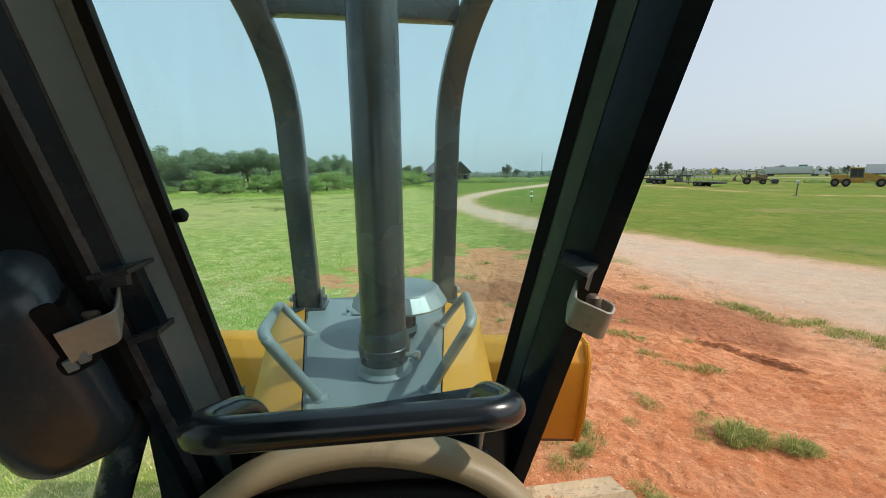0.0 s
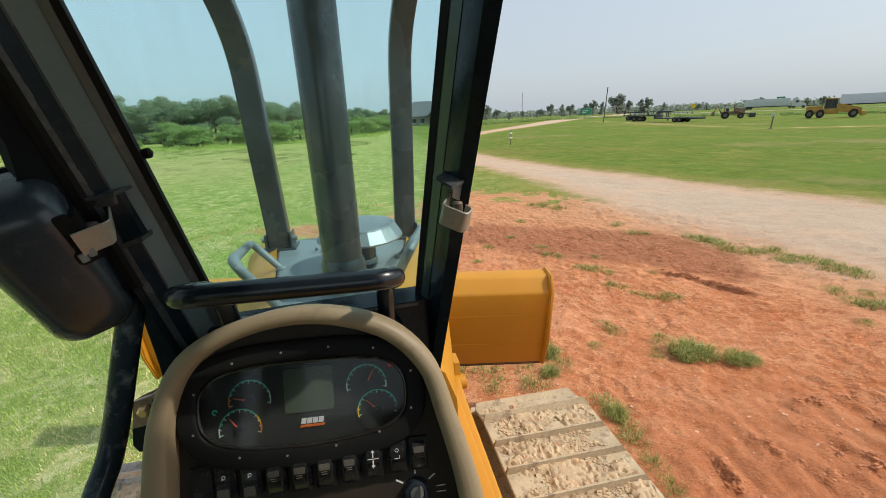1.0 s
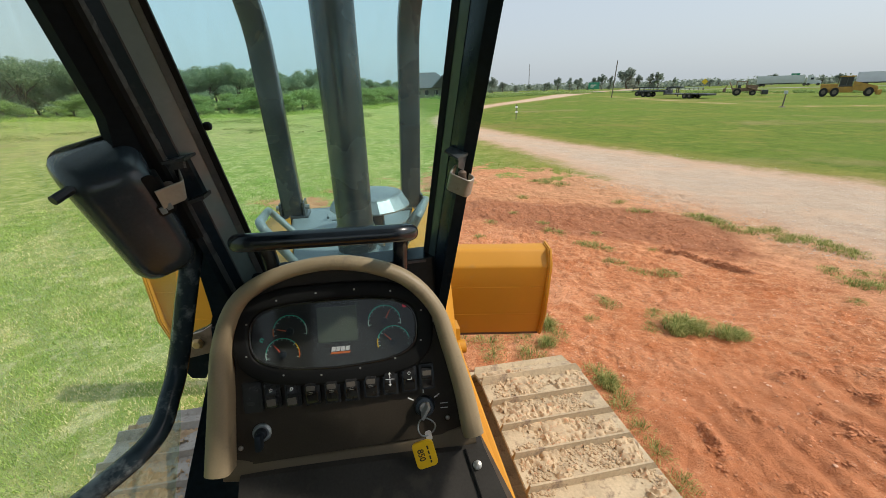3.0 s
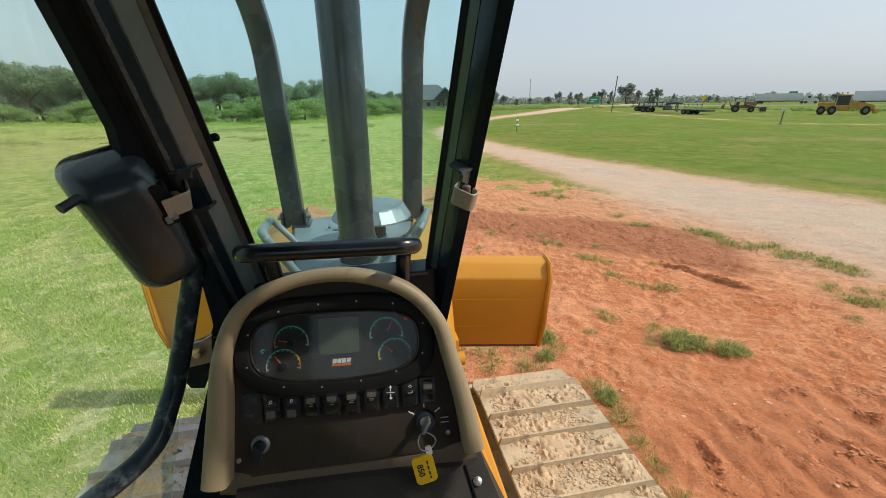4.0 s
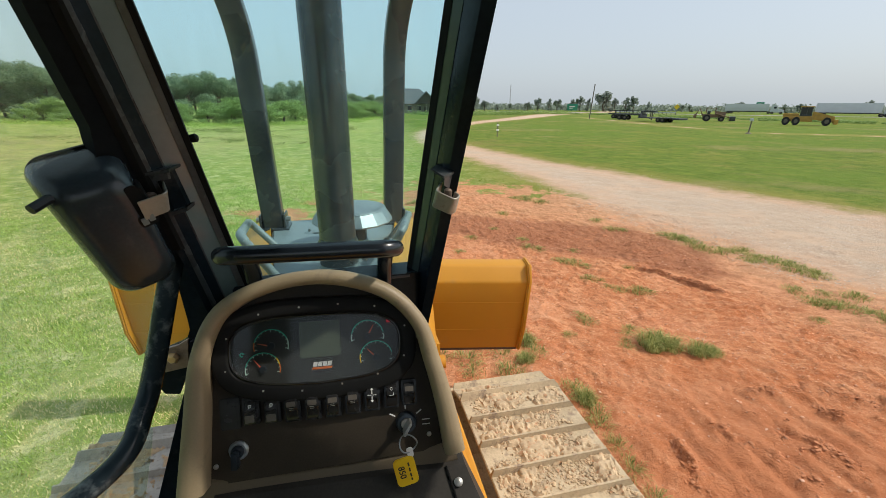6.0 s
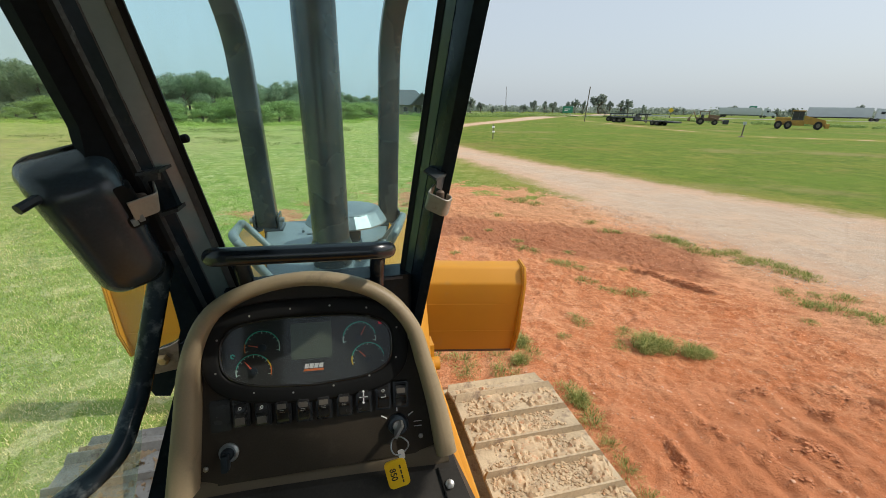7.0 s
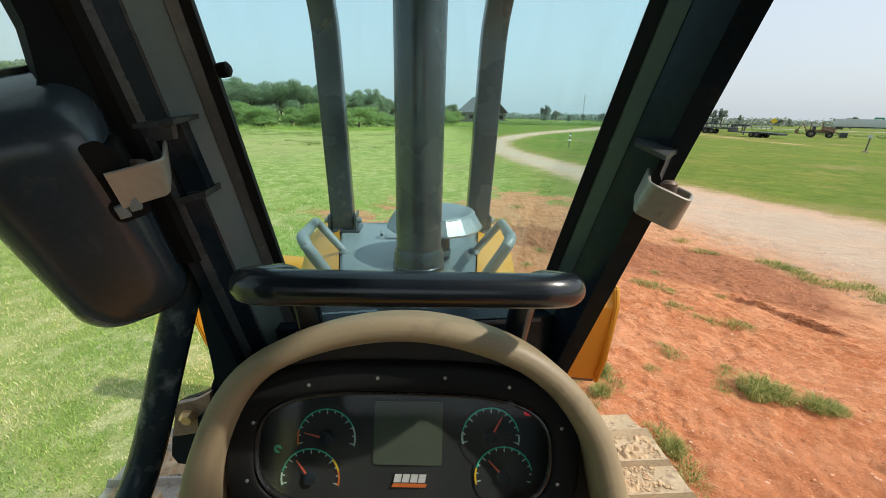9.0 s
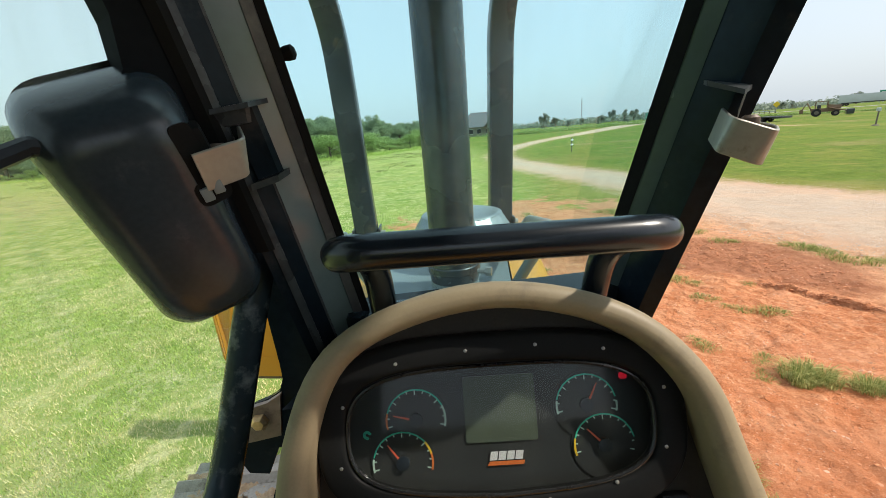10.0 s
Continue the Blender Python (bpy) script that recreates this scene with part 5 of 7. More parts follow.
part("lens_edge", sweep([(x, y, 0.0095) for x, y in oval(0, 60, -0.0005)], circle(0.0016, 8), up=(0, 0, 1), closed=True), M_SWITCH, cl)
ln = part("lens", plate(oval(0, 44, -0.001), 0.0085, 0.0095), M_LENS, cl, "clear plastic lens")
ln.visible_shadow = False


def arc(cx, cy, r0, r1, a0, a1, z, n=10):
    bm = bmesh.new()
    rows = []
    for k in range(n + 1):
        a = radians(a0 + (a1 - a0) * k / n)
        rows.append([bm.verts.new((cx + r * math.cos(a), cy + r * math.sin(a), z)) for r in (r0, r1)])
    for p, q in zip(rows, rows[1:]):
        bm.faces.new((p[0], p[1], q[1], q[0]))
    return bm


def gauge(cx, cy, needle, zones):
    g = part("gauge", lathe([(0.0265, 0), (0.0265, 0.0008)], 28, Matrix.Translation((cx, cy, DIAL))), M_DIAL, cl, "round gauge with green arc and red needle")
    top = DIAL + 0.0014
    part("green_arc", arc(cx, cy, 0.0234, 0.0246, 12, 168, top), M_GREEN_PRINT, g)
    part("ticks", join(*[arc(cx, cy, 0.0214 if k % 3 else 0.0198, 0.0234, a - 1.3, a + 1.3, top, 1) for k, a in enumerate(range(-12, 193, 17))]), M_TICK, g)
    for a0, a1, mt in zones:
        part("zone", arc(cx, cy, 0.0232, 0.0248, a0, a1, top + 0.0003, 4), mt, g)
    a = radians(needle)
    d, s2 = Vector((math.cos(a), math.sin(a), 0)), Vector((-math.sin(a), math.cos(a), 0))
    o = Vector((cx, cy, DIAL + 0.0030))
    bm = bmesh.new()
    bm.faces.new([bm.verts.new(o + v) for v in (d * -0.004 + s2 * 0.0012, d * -0.004 - s2 * 0.0012, d * 0.019 - s2 * 0.0005, d * 0.019 + s2 * 0.0005)])
    part("needle", bm, M_RED, g, "red needle")
    part("hub", lathe([(0.0055, 0), (0.0055, 0.0035), (0.003, 0.004)], 14, Matrix.Translation((cx, cy, DIAL))), M_PLASTIC, g)


gauge(-0.0712, -0.0300, 166, [(165, 195, M_ORANGE), (-15, 25, M_TICK)])
gauge(-0.0836, -0.0630, 128, [(170, 195, M_TICK), (15, 40, M_TAG), (-15, 15, M_ORANGE)])
gauge(0.0669, -0.0263, 62, [(170, 195, M_TICK), (-15, 5, M_TICK)])
gauge(0.0785, -0.0583, 135, [(165, 197, M_TAG)])
part("display", plate(rounded(0.0577, 0.0522, 0.002, 2), DIAL, DIAL + 0.0012, Matrix.Translation((-0.0027, -0.0250, 0))), M_LCD, cl, "unlit grey-green liquid crystal display")
part("emblem", join(*[plate([(x, 0), (x + 0.0058, 0), (x + 0.0072, 0.0066), (x + 0.0014, 0.0066)], 0, 0.0004) for x in (-0.0128, -0.0060, 0.0008, 0.0076)]), M_WHITE, cl,
     "white slanted blocks").matrix_basis = Matrix.Translation((-0.0012, -0.0652, DIAL + 0.001))
part("emblem_bar", plate([(-0.0145, 0), (0.0145, 0), (0.0155, 0.0030), (-0.0125, 0.0030)], 0, 0.0004), M_ORANGE, cl, "orange slanted bar").matrix_basis = Matrix.Translation((-0.0015, -0.0692, DIAL + 0.001))
part("warning_lamp", plate(rounded(0.0062, 0.005, 0.0015, 3), DIAL, DIAL + 0.001, Matrix.Translation((0.0982, -0.0056, 0))), M_REDLAMP, cl, "lit red warning lamp")
part("tell_tale", arc(-0.1117, -0.0398, 0.0012, 0.0035, 0, 300, DIAL + 0.0012, 12), M_GREEN_PRINT, cl, "green lamp symbol")


def screw(u, v, r, n0=0.0, host=None):
    part("screw", join(lathe([(r, 0), (r * 0.95, r * 0.5), (r * 0.5, r * 0.7)], 12, Matrix.Translation((u, v, n0)))), M_SCREW, host or dash)


for u, v in ((-0.0827, 0.0183), (-0.0275, 0.0250), (0.0270, 0.0263), (0.0792, 0.0199), (-0.1260, -0.0124), (0.1220, -0.0120), (-0.1290, -0.0580), (0.1190, -0.0560),
             (-0.0800, -0.0890), (-0.0274, -0.0936), (0.0283, -0.0890), (0.0796, -0.0795)):
    screw(u, v, 0.0015, 0.0115, cl)
for u, v in ((-0.0665, 0.029), (0.0645, 0.029), (-0.1444, -0.0365), (0.1408, -0.030), (-0.1496, -0.1917), (-0.1027, -0.0935), (0.104, -0.083), (0.152, -0.18)):
    screw(u, v, 0.0036)

# rocker switches
SW = [(-0.1265, -0.1163), (-0.0973, -0.1142), (-0.0687, -0.1148), (-0.0414, -0.1155), (-0.0129, -0.1155), (0.0151, -0.1150), (0.0435, -0.1139), (0.0713, -0.1118),
      (0.0995, -0.1103), (0.1253, -0.1095)]
ICON = [0, 1, 1, 2, 2, 2, 2, 3, 4, 0]
for k, ((u, v), icon) in enumerate(zip(SW, ICON)):
    m = Matrix.Translation((u - 0.0012, v - 0.0032, 0)) @ Matrix.Rotation(radians(2.5 if k < 4 else 0), 4, "Z")
    if k == 0:
        part("blank_plate", moved(join(plate(rounded(0.027, 0.044, 0.003, 3), 0, 0.004, bevel=0.001), plate(rounded(0.020, 0.036, 0.003, 3), 0.004, 0.0055, bevel=0.001)), m), M_SWITCH, dash,
             "blank black switch cover")
        continue
    sw = part("rocker_switch", moved(plate(rounded(0.0222, 0.0375, 0.002, 3), 0, 0.009, bevel=0.0018), m), M_SWITCH, dash, "black rocker switch")
    up = k in (1, 2)
    hi, lo = (0.0115, 0.0165) if up else (0.0165, 0.0115)
    prof = [(-0.0155, 0.006), (-0.0153, lo - 0.001), (-0.0135, lo), (-0.002, lo + 0.0005), (0.002, hi), (0.0135, hi + 0.0004), (0.0153, hi - 0.001), (0.0155, 0.006)]
    if up:
        prof[3], prof[4] = (-0.002, lo), (0.002, hi + 0.0005)
    bm = loft([(-0.0078, y, z) for y, z in prof], [(0.0078, y, z) for y, z in prof])
    bmesh.ops.bevel(bm, geom=bm.edges[:], offset=0.0009, segments=2, affect="EDGES")
    part("rocker", moved(bm, m), M_SWITCH, sw)
    # raised half gets a lighter face, its reflected light painted as colour
    if k not in (7, 8):
        cy = -0.0078 if up else 0.0085
        part("rocker_lit_face", moved(plate(rounded(0.0125, 0.0100 if up else 0.0072, 0.0012, 3), 0, 0.0007, bevel=0.0003), m @ Matrix.Translation((0, cy, 0.0162 if up else 0.0168))), M_ROCKER_LIT, sw, "lighter rocker face, reflected light put into its colour")
    tilt = Matrix.Translation((0, 0.007 if icon != 2 else 0.0005, 0.0123 if up else 0.0174)) @ Matrix.Scale(0.8, 4)
    if icon == 1:
        part("symbol", moved(join(arc(0, 0.002, 0.0016, 0.0030, 0, 330, 0, 10), plate([(-0.004, -0.002), (-0.001, -0.0014), (-0.001, -0.0006), (-0.004, -0.0012)], 0, 0.0002)), m @ tilt), M_WHITE, sw)
    elif icon == 2:
        part("symbol", moved(join(plate([(-0.004, 0), (0.004, 0), (0.004, 0.0007), (-0.004, 0.0007)], 0, 0.0002), plate([(-0.004, 0.003), (0.004, 0.003), (0.004, 0.0037), (-0.004, 0.0037)], 0, 0.0002)),
                             m @ tilt), M_STRAP, sw)
    elif icon == 3:
        part("symbol", moved(join(plate([(-0.0008, 0.002), (0.0008, 0.002), (0.0008, 0.009), (0.003, 0.009), (0, 0.013), (-0.003, 0.009), (-0.0008, 0.009)], 0, 0.0002),
                                  plate([(-0.0008, -0.002), (0.0008, -0.002), (0.0008, -0.009), (0.003, -0.009), (0, -0.013), (-0.003, -0.009), (-0.0008, -0.009)], 0, 0.0002),
                                  plate([(-0.008, -0.0005), (0.008, -0.0005), (0.008, 0.0005), (-0.008, 0.0005)], 0, 0.0002)), m @ tilt), M_WHITE, sw)
    elif icon == 4:
        part("symbol", moved(join(arc(0, 0.006, 0.0026, 0.0034, 0, 360, 0, 4), plate([(-0.004, -0.006), (0.004, -0.006), (0.004, -0.0052), (-0.004, -0.0052)], 0, 0.0002),
                                  plate([(0.0032, -0.006), (0.004, -0.006), (0.004, -0.001), (0.0032, -0.001)], 0, 0.0002)), m @ tilt), M_WHITE, sw)

# throttle knob
kn = part("knob", lathe([(0.013, 0), (0.0135, 0.003), (0.011, 0.006), (0.0085, 0.006)], 24, Matrix.Translation((-0.1184, -0.1715, 0))), M_CHROME, dash, "chrome ring of a rotary knob")
part("knob_grip", join(lathe([(0.0085, 0), (0.0085, 0.012), (0.007, 0.014)], 20, Matrix.Translation((-0.1184, -0.1715, 0))),
                       box(-0.1184 - 0.0045, -0.1715 - 0.019, 0.008, -0.1184 + 0.0045, -0.1715 + 0.004, 0.024, 0.003)), M_PLASTIC, kn)

# ignition lock
lock = part("ignition_switch", lathe([(0.0155, 0), (0.0155, 0.004), (0.0135, 0.010), (0.0095, 0.011), (0.0095, 0.008)], 28, Matrix.Translation((0.1185, -0.158, 0))), M_PLASTIC, dash,
            "black ignition lock with printed positions")
part("lock_barrel", lathe([(0.0085, 0.008), (0.008, 0.0115)], 20, Matrix.Translation((0.1185, -0.158, 0))), M_SCREW, lock)
for a in (150, 92, 34):
    d = Vector((math.cos(radians(a)), math.sin(radians(a))))
    p, q, s2 = Vector((0.1185, -0.158)) + d * 0.0185, Vector((0.1185, -0.158)) + d * 0.028, Vector((-d.y, d.x)) * 0.0009
    part("position_mark", plate([tuple(p - s2), tuple(p + s2), tuple(q + s2), tuple(q - s2)], 0, 0.0004), M_WHITE, lock)
for y in (-0.158, -0.165):
    part("position_mark", plate([(0.142, y), (0.154, y), (0.154, y + 0.0012), (0.142, y + 0.0012)], 0, 0.0004), M_WHITE, lock)

# key with ring and tag
KEY = DASH @ Matrix.Translation((0.1185, -0.158, 0.0115))
key = thing("key", KEY, "steel key with split ring and yellow plastic tag", "key")
part("key_bow", plate(rounded(0.0042, 0.020, 0.001, 2), 0, 0.022, Matrix.Rotation(radians(-32), 4, "Z"), bevel=0.001), M_SCREW, key)
ring = [(0.0125 * math.cos(a), 0.0125 * math.sin(a) - 0.020, 0.018 + 0.004 * math.sin(a * 2)) for a in [2 * math.pi * k / 24 for k in range(24)]]
part("split_ring", sweep(ring, circle(0.0011, 8), up=(0, 0, 1), closed=True), M_CHROME, key, "shiny split ring")
tag_m = Matrix.Translation((-0.005, -0.060, 0.016)) @ pose(0, 0, 0, 6, 0, 12)
part("tag", plate(rounded(0.031, 0.042, 0.007, 4), -0.0015, 0.0015, tag_m, bevel=0.001), M_TAG, key, "yellow plastic key tag with handwriting")
part("tag_loop", plate(rounded(0.009, 0.014, 0.003, 3), -0.001, 0.001, Matrix.Translation((0.002, -0.033, 0.017)) @ pose(0, 0, 0, 6, 0, 12)), M_WHITE, key)
part("writing", join(*[plate(rounded(0.0022, w2, 0.0008, 2), 0.0016, 0.0019, tag_m @ Matrix.Translation((x, y, 0))) for x, y, w2 in
                       ((0.006, 0.010, 0.006), (0.006, 0.002, 0.006), (0.006, -0.006, 0.006), (0.006, -0.0125, 0.004))]), M_INK, key, "black handwritten strokes")
fc = bpy.data.curves.new("number", "FONT")
fc.body, fc.size, fc.extrude, fc.align_x, fc.align_y = "850", 0.0125, 0.0001, "CENTER", "CENTER"
fc.offset = 0.0002
fo = bpy.data.objects.new("number", fc)
scene.collection.objects.link(fo)
bpy.context.view_layer.update()
num = bpy.data.meshes.new_from_object(fo.evaluated_get(bpy.context.evaluated_depsgraph_get()))
bpy.data.objects.remove(fo)
num.materials.clear()
num.materials.append(M_INK)
part("number", num, None, key, "black handwritten number").matrix_basis = tag_m @ Matrix.Translation((-0.0055, 0.001, 0.0018)) @ Matrix.Rotation(radians(-90), 4, "Z")

# ---- plants ----
def soup(name, verts, faces, material, smooth=False):
    me = bpy.data.meshes.new(name)
    me.from_pydata(verts, [], faces)
    me.materials.append(material)
    if smooth:
        me.shade_smooth()
    return me


def leaves(rng, lobes, count, size):
    """Small bent leaf cards thrown over and into a set of lobes (centre, radii)."""
    vs, fs = [], []
    weights = [r.x * r.y * r.z for _, r in lobes]
    for _ in range(count):
        c, r = rng.choices(lobes, weights)[0]
        d = Vector((rng.gauss(0, 1), rng.gauss(0, 1), rng.gauss(0, 1))).normalized()
        k = rng.random() ** 0.35
        p = c + Vector((d.x * r.x, d.y * r.y, d.z * r.z)) * k * rng.uniform(0.85, 1.12)
        s = size * rng.uniform(0.5, 1.3)
        a = (d + Vector((rng.gauss(0, 0.6), rng.gauss(0, 0.6), rng.gauss(0, 0.6) + 0.3))).normalized()
        b = a.orthogonal().normalized()
        e = a.cross(b)
        n = len(vs)
        vs += [p - b * s, p + e * s * 0.7 + a * s * 0.25, p + b * s, p - e * s * 0.7 + a * s * 0.25]
        fs.append((n, n + 1, n + 2, n + 3))
    return vs, fs


def tree(name, h, w, seed, label, count, size, leaf, low=0.28):
    rng = random.Random(seed)
    t = thing(name, Matrix(), label, "tree")
    top = Vector((rng.uniform(-0.05, 0.05) * h, rng.uniform(-0.05, 0.05) * h, h * 0.72))
    bms = []
    def limb(a, b, r0, r1):
        mid = (a + b) / 2 + Vector((rng.uniform(-1, 1), rng.uniform(-1, 1), 0)) * (b - a).length * 0.08
        path = smooth_path([a, mid, b], 3)
        bm = bmesh.new()
        rings = []
        for k, p in enumerate(path):
            r = r0 + (r1 - r0) * k / (len(path) - 1)
            rings.append([bm.verts.new(p + Vector((r * math.cos(q), r * math.sin(q), 0))) for q in [2 * math.pi * j / 7 for j in range(7)]])
        for p, q in zip(rings, rings[1:]):
            for j in range(7):
                bm.faces.new((p[j], p[(j + 1) % 7], q[(j + 1) % 7], q[j]))
        return bm
    bms.append(limb(Vector((0, 0, -0.3)), top, 0.035 * h, 0.012 * h))
    lobes = []
    for k in range(13):
        a = 2 * math.pi * k / 6.5 + rng.uniform(-0.4, 0.4)
        z = h * rng.uniform(low + 0.08, 0.96)
        rr = w * (0.5 if z < 0.75 * h else 0.28) * rng.uniform(0.55, 1.0)
        p = Vector((math.cos(a) * rr, math.sin(a) * rr, z))
        bms.append(limb(top * rng.uniform(0.3, 0.8), p, 0.014 * h, 0.004 * h))
        q = rng.uniform(0.11, 0.23)
        lobes.append((p, Vector((w * q, w * q, h * q * 0.72))))
    lobes.append((top, Vector((w * 0.3, w * 0.3, h * 0.2))))
    part("trunk", join(*bms), M_BARK, t)
    part("crown", soup("crown", *leaves(rng, lobes, count, size), leaf), None, t)
    return t


def place(proto, x, y, s, turn, sx=1.0):
    return copy_thing(proto, Matrix.Translation((x, y, rise(x, y))) @ Matrix.Rotation(turn, 4, "Z") @ Matrix.Diagonal((s * sx, s * sx, s, 1)))


oaks = [tree("oak_tree", 8.0, 8.0, 11 + k, "dense oak tree in the wood's edge, leaf colour paled for haze", 11000, 0.13, M_LEAF, 0.02) for k in range(3)]
for k, o in enumerate(oaks):
    tagged(o, group="trees of the wood")
shrubs = [tree("shrub", 2.2, 3.4, 31 + k, "light green leafy shrub before the wood", 4200, 0.06, M_LEAF2, 0.0) for k in range(2)]
for o in shrubs:
    tagged(o, category="shrub", group="shrubs before the wood")
cedars = [tree("cedar_tree", 7.0, 4.2, 41 + k, "far-off tree on the horizon, leaf colour paled for haze", 1100, 0.28, M_CEDAR, 0.05) for k in range(2)]
for o in cedars:
    tagged(o, group="trees on the horizon")
rng = random.Random(77)
wood = [(-95, 62), (-75, 72), (-50, 80), (-22, 82), (-9, 99), (1, 122), (14, 152)]


def set_first(ob, x, y, s, turn):
    ob.matrix_world = Matrix.Translation((x, y, rise(x, y))) @ Matrix.Rotation(turn, 4, "Z") @ Matrix.Diagonal((s, s, s, 1))


for i in range(len(wood) - 1):
    (ax, ay), (bx, by) = wood[i], wood[i + 1]
    n = max(3, int(math.hypot(bx - ax, by - ay) / 3.6))
    for k in range(n):
        for row in range(3 if i < 4 else 2):
            t = (k + rng.random()) / n
            back = row * 5.5 + rng.uniform(-1.5, 1.5)
            x, y = ax + (bx - ax) * t - back * 0.3, ay + (by - ay) * t + back
            s = rng.uniform(0.72, 1.0) * (1.22 if i == 0 else 1.15 if i == 1 else 1.0 if i < 3 else 0.92 if i == 3 else 0.80 if i == 4 else 0.72)
            place(oaks[rng.randrange(3)], x, y, s, rng.uniform(0, 6.28), rng.uniform(0.9, 1.15))
for k, o in enumerate(oaks):
    set_first(o, -60 + 9 * k, 84 + 2 * k, 0.95, k)
edge = [(-70, 60), (-48, 66), (-30, 60), (-15, 56), (-6, 62), (1, 72), (6, 86), (11, 105)]
for i in range(len(edge) - 1):
    (ax, ay), (bx, by) = edge[i], edge[i + 1]
    n = max(3, int(math.hypot(bx - ax, by - ay) / 1.05))
    for k in range(n):
        t = (k + rng.random()) / n
        place(shrubs[rng.randrange(2)], ax + (bx - ax) * t, ay + (by - ay) * t + rng.uniform(0, 11), 0.28 + 1.2 * rng.random() ** 2, rng.uniform(0, 6.28), rng.uniform(0.8, 2.0))
for k, o in enumerate(shrubs):
    set_first(o, -20 + 6 * k, 60, 0.9, k)
# horizon trees to the right: place and height
HORIZON = [(54, 171, 7.5), (69, 219, 6), (74, 217, 6.5), (84, 224, 5), (94, 231, 5), (102, 228, 5), (113, 234, 9), (116, 226, 10), (123, 229, 8), (130, 225, 9.5), (131, 218, 10),
           (137, 220, 10.5), (139, 207, 13), (142, 210, 12), (149, 212, 9), (151, 205, 11), (154, 203, 10), (169, 210, 8), (202, 221, 5), (205, 218, 6), (215, 194, 7), (236, 185, 6),
           (240, 180, 6), (240, 163, 6), (242, 159, 6), (236, 150, 7), (246, 153, 8), (225, 166, 6), (231, 158, 6), (245, 140, 7), (262, 150, 6), (255, 120, 7), (108, 238, 6), (88, 236, 5)]
for k, (x, y, h) in enumerate(HORIZON):
    if k < 2:
        set_first(cedars[k], x, y, h * 0.86 / 7, k)
    else:
        place(cedars[k % 2], x, y, h * 0.86 / 7, rng.uniform(0, 6.28), rng.uniform(0.8, 1.7))
# low scrub along the ditch and under the far trees
vs, fs = [], []
ditch = [(20, 118), (32, 112), (45, 120), (60, 130), (77, 132), (86, 108), (84, 84), (87, 66), (92, 50), (100, 30)]
for i in range(len(ditch) - 1):
    (ax, ay), (bx, by) = ditch[i], ditch[i + 1]
    for k in range(26):
        t = rng.random()
        x, y = ax + (bx - ax) * t + rng.gauss(0, 1.2), ay + (by - ay) * t + rng.gauss(0, 1.2)
        r = rng.uniform(0.4, 1.1) * (1.7 if i < 4 else 0.75)
        v2, f2 = leaves(rng, [(Vector((x, y, rise(x, y) + r * 0.3)), Vector((r * 2.0, r * 2.0, r * 0.55)))], 90, 0.16)
        n = len(vs)
        vs += v2
        fs += [tuple(q + n for q in f) for f in f2]
tagged(new("ditch_scrub", soup("ditch_scrub", vs, fs, M_LEAF2)), "low green scrub and tall grass along the ditch", "scrub", kind="stuff")
vs, fs = [], []
for k in range(330):
    a = radians(rng.uniform(-8, 78))
    d = rng.uniform(300, 420)
    x, y = math.sin(a) * d + 20, math.cos(a) * d
    r = rng.uniform(2, 4.2)
    v2, f2 = leaves(rng, [(Vector((x, y, 1.2 + r * 0.5)), Vector((r * 3.5, r * 3.5, r * 0.75)))], 60, 1.0)
    n = len(vs)
    vs += v2
    fs += [tuple(q + n for q in f) for f in f2]
tagged(new("far_woods", soup("far_woods", vs, fs, M_CEDAR)), "far woods along the horizon, haze put into the leaf colour", "woods", kind="stuff")


# tall rank grass along the foot of the shrubs
vs, fs = [], []
for i in range(len(edge) - 1):
    (ax, ay), (bx, by) = edge[i], edge[i + 1]
    for k in range(60):
        t = rng.random()
        x, y = ax + (bx - ax) * t + rng.gauss(0, 1), ay + (by - ay) * t - rng.uniform(-3, 9) * rng.random()
        r = rng.uniform(0.15, 0.55)
        v2, f2 = leaves(rng, [(Vector((x, y, rise(x, y) + r * 0.35)), Vector((r * 3.2, r * 3.2, r * 0.7)))], 120, 0.055)
        n = len(vs)
        vs += v2
        fs += [tuple(q + n for q in f) for f in f2]
tagged(new("rank_grass", soup("rank_grass", vs, fs, M_LAWN)), "tall yellow-green grass before the shrubs", "grass", kind="stuff")


# rank clumps scattered over the unmown meadow
vs, fs = [], []
for k in range(420):
    x, y = rng.uniform(-48, 1), 27 + 30 * rng.random() ** 0.8
    if noise.noise(Vector((x * 0.12, y * 0.16, 5))) + rng.uniform(-0.25, 0.25) < 0.05:
        continue
    r = rng.uniform(0.12, 0.42)
    v2, f2 = leaves(rng, [(Vector((x, y, rise(x, y) + r * 0.2)), Vector((r * 3.6, r * 3.6, r * 0.6)))], 110, 0.045)
    n = len(vs)
    vs += v2
    fs += [tuple(q + n for q in f) for f in f2]
tagged(new("meadow_clumps", soup("meadow_clumps", vs, fs, M_WEED)), "olive and straw-coloured clumps in unmown meadow", "grass", kind="stuff")


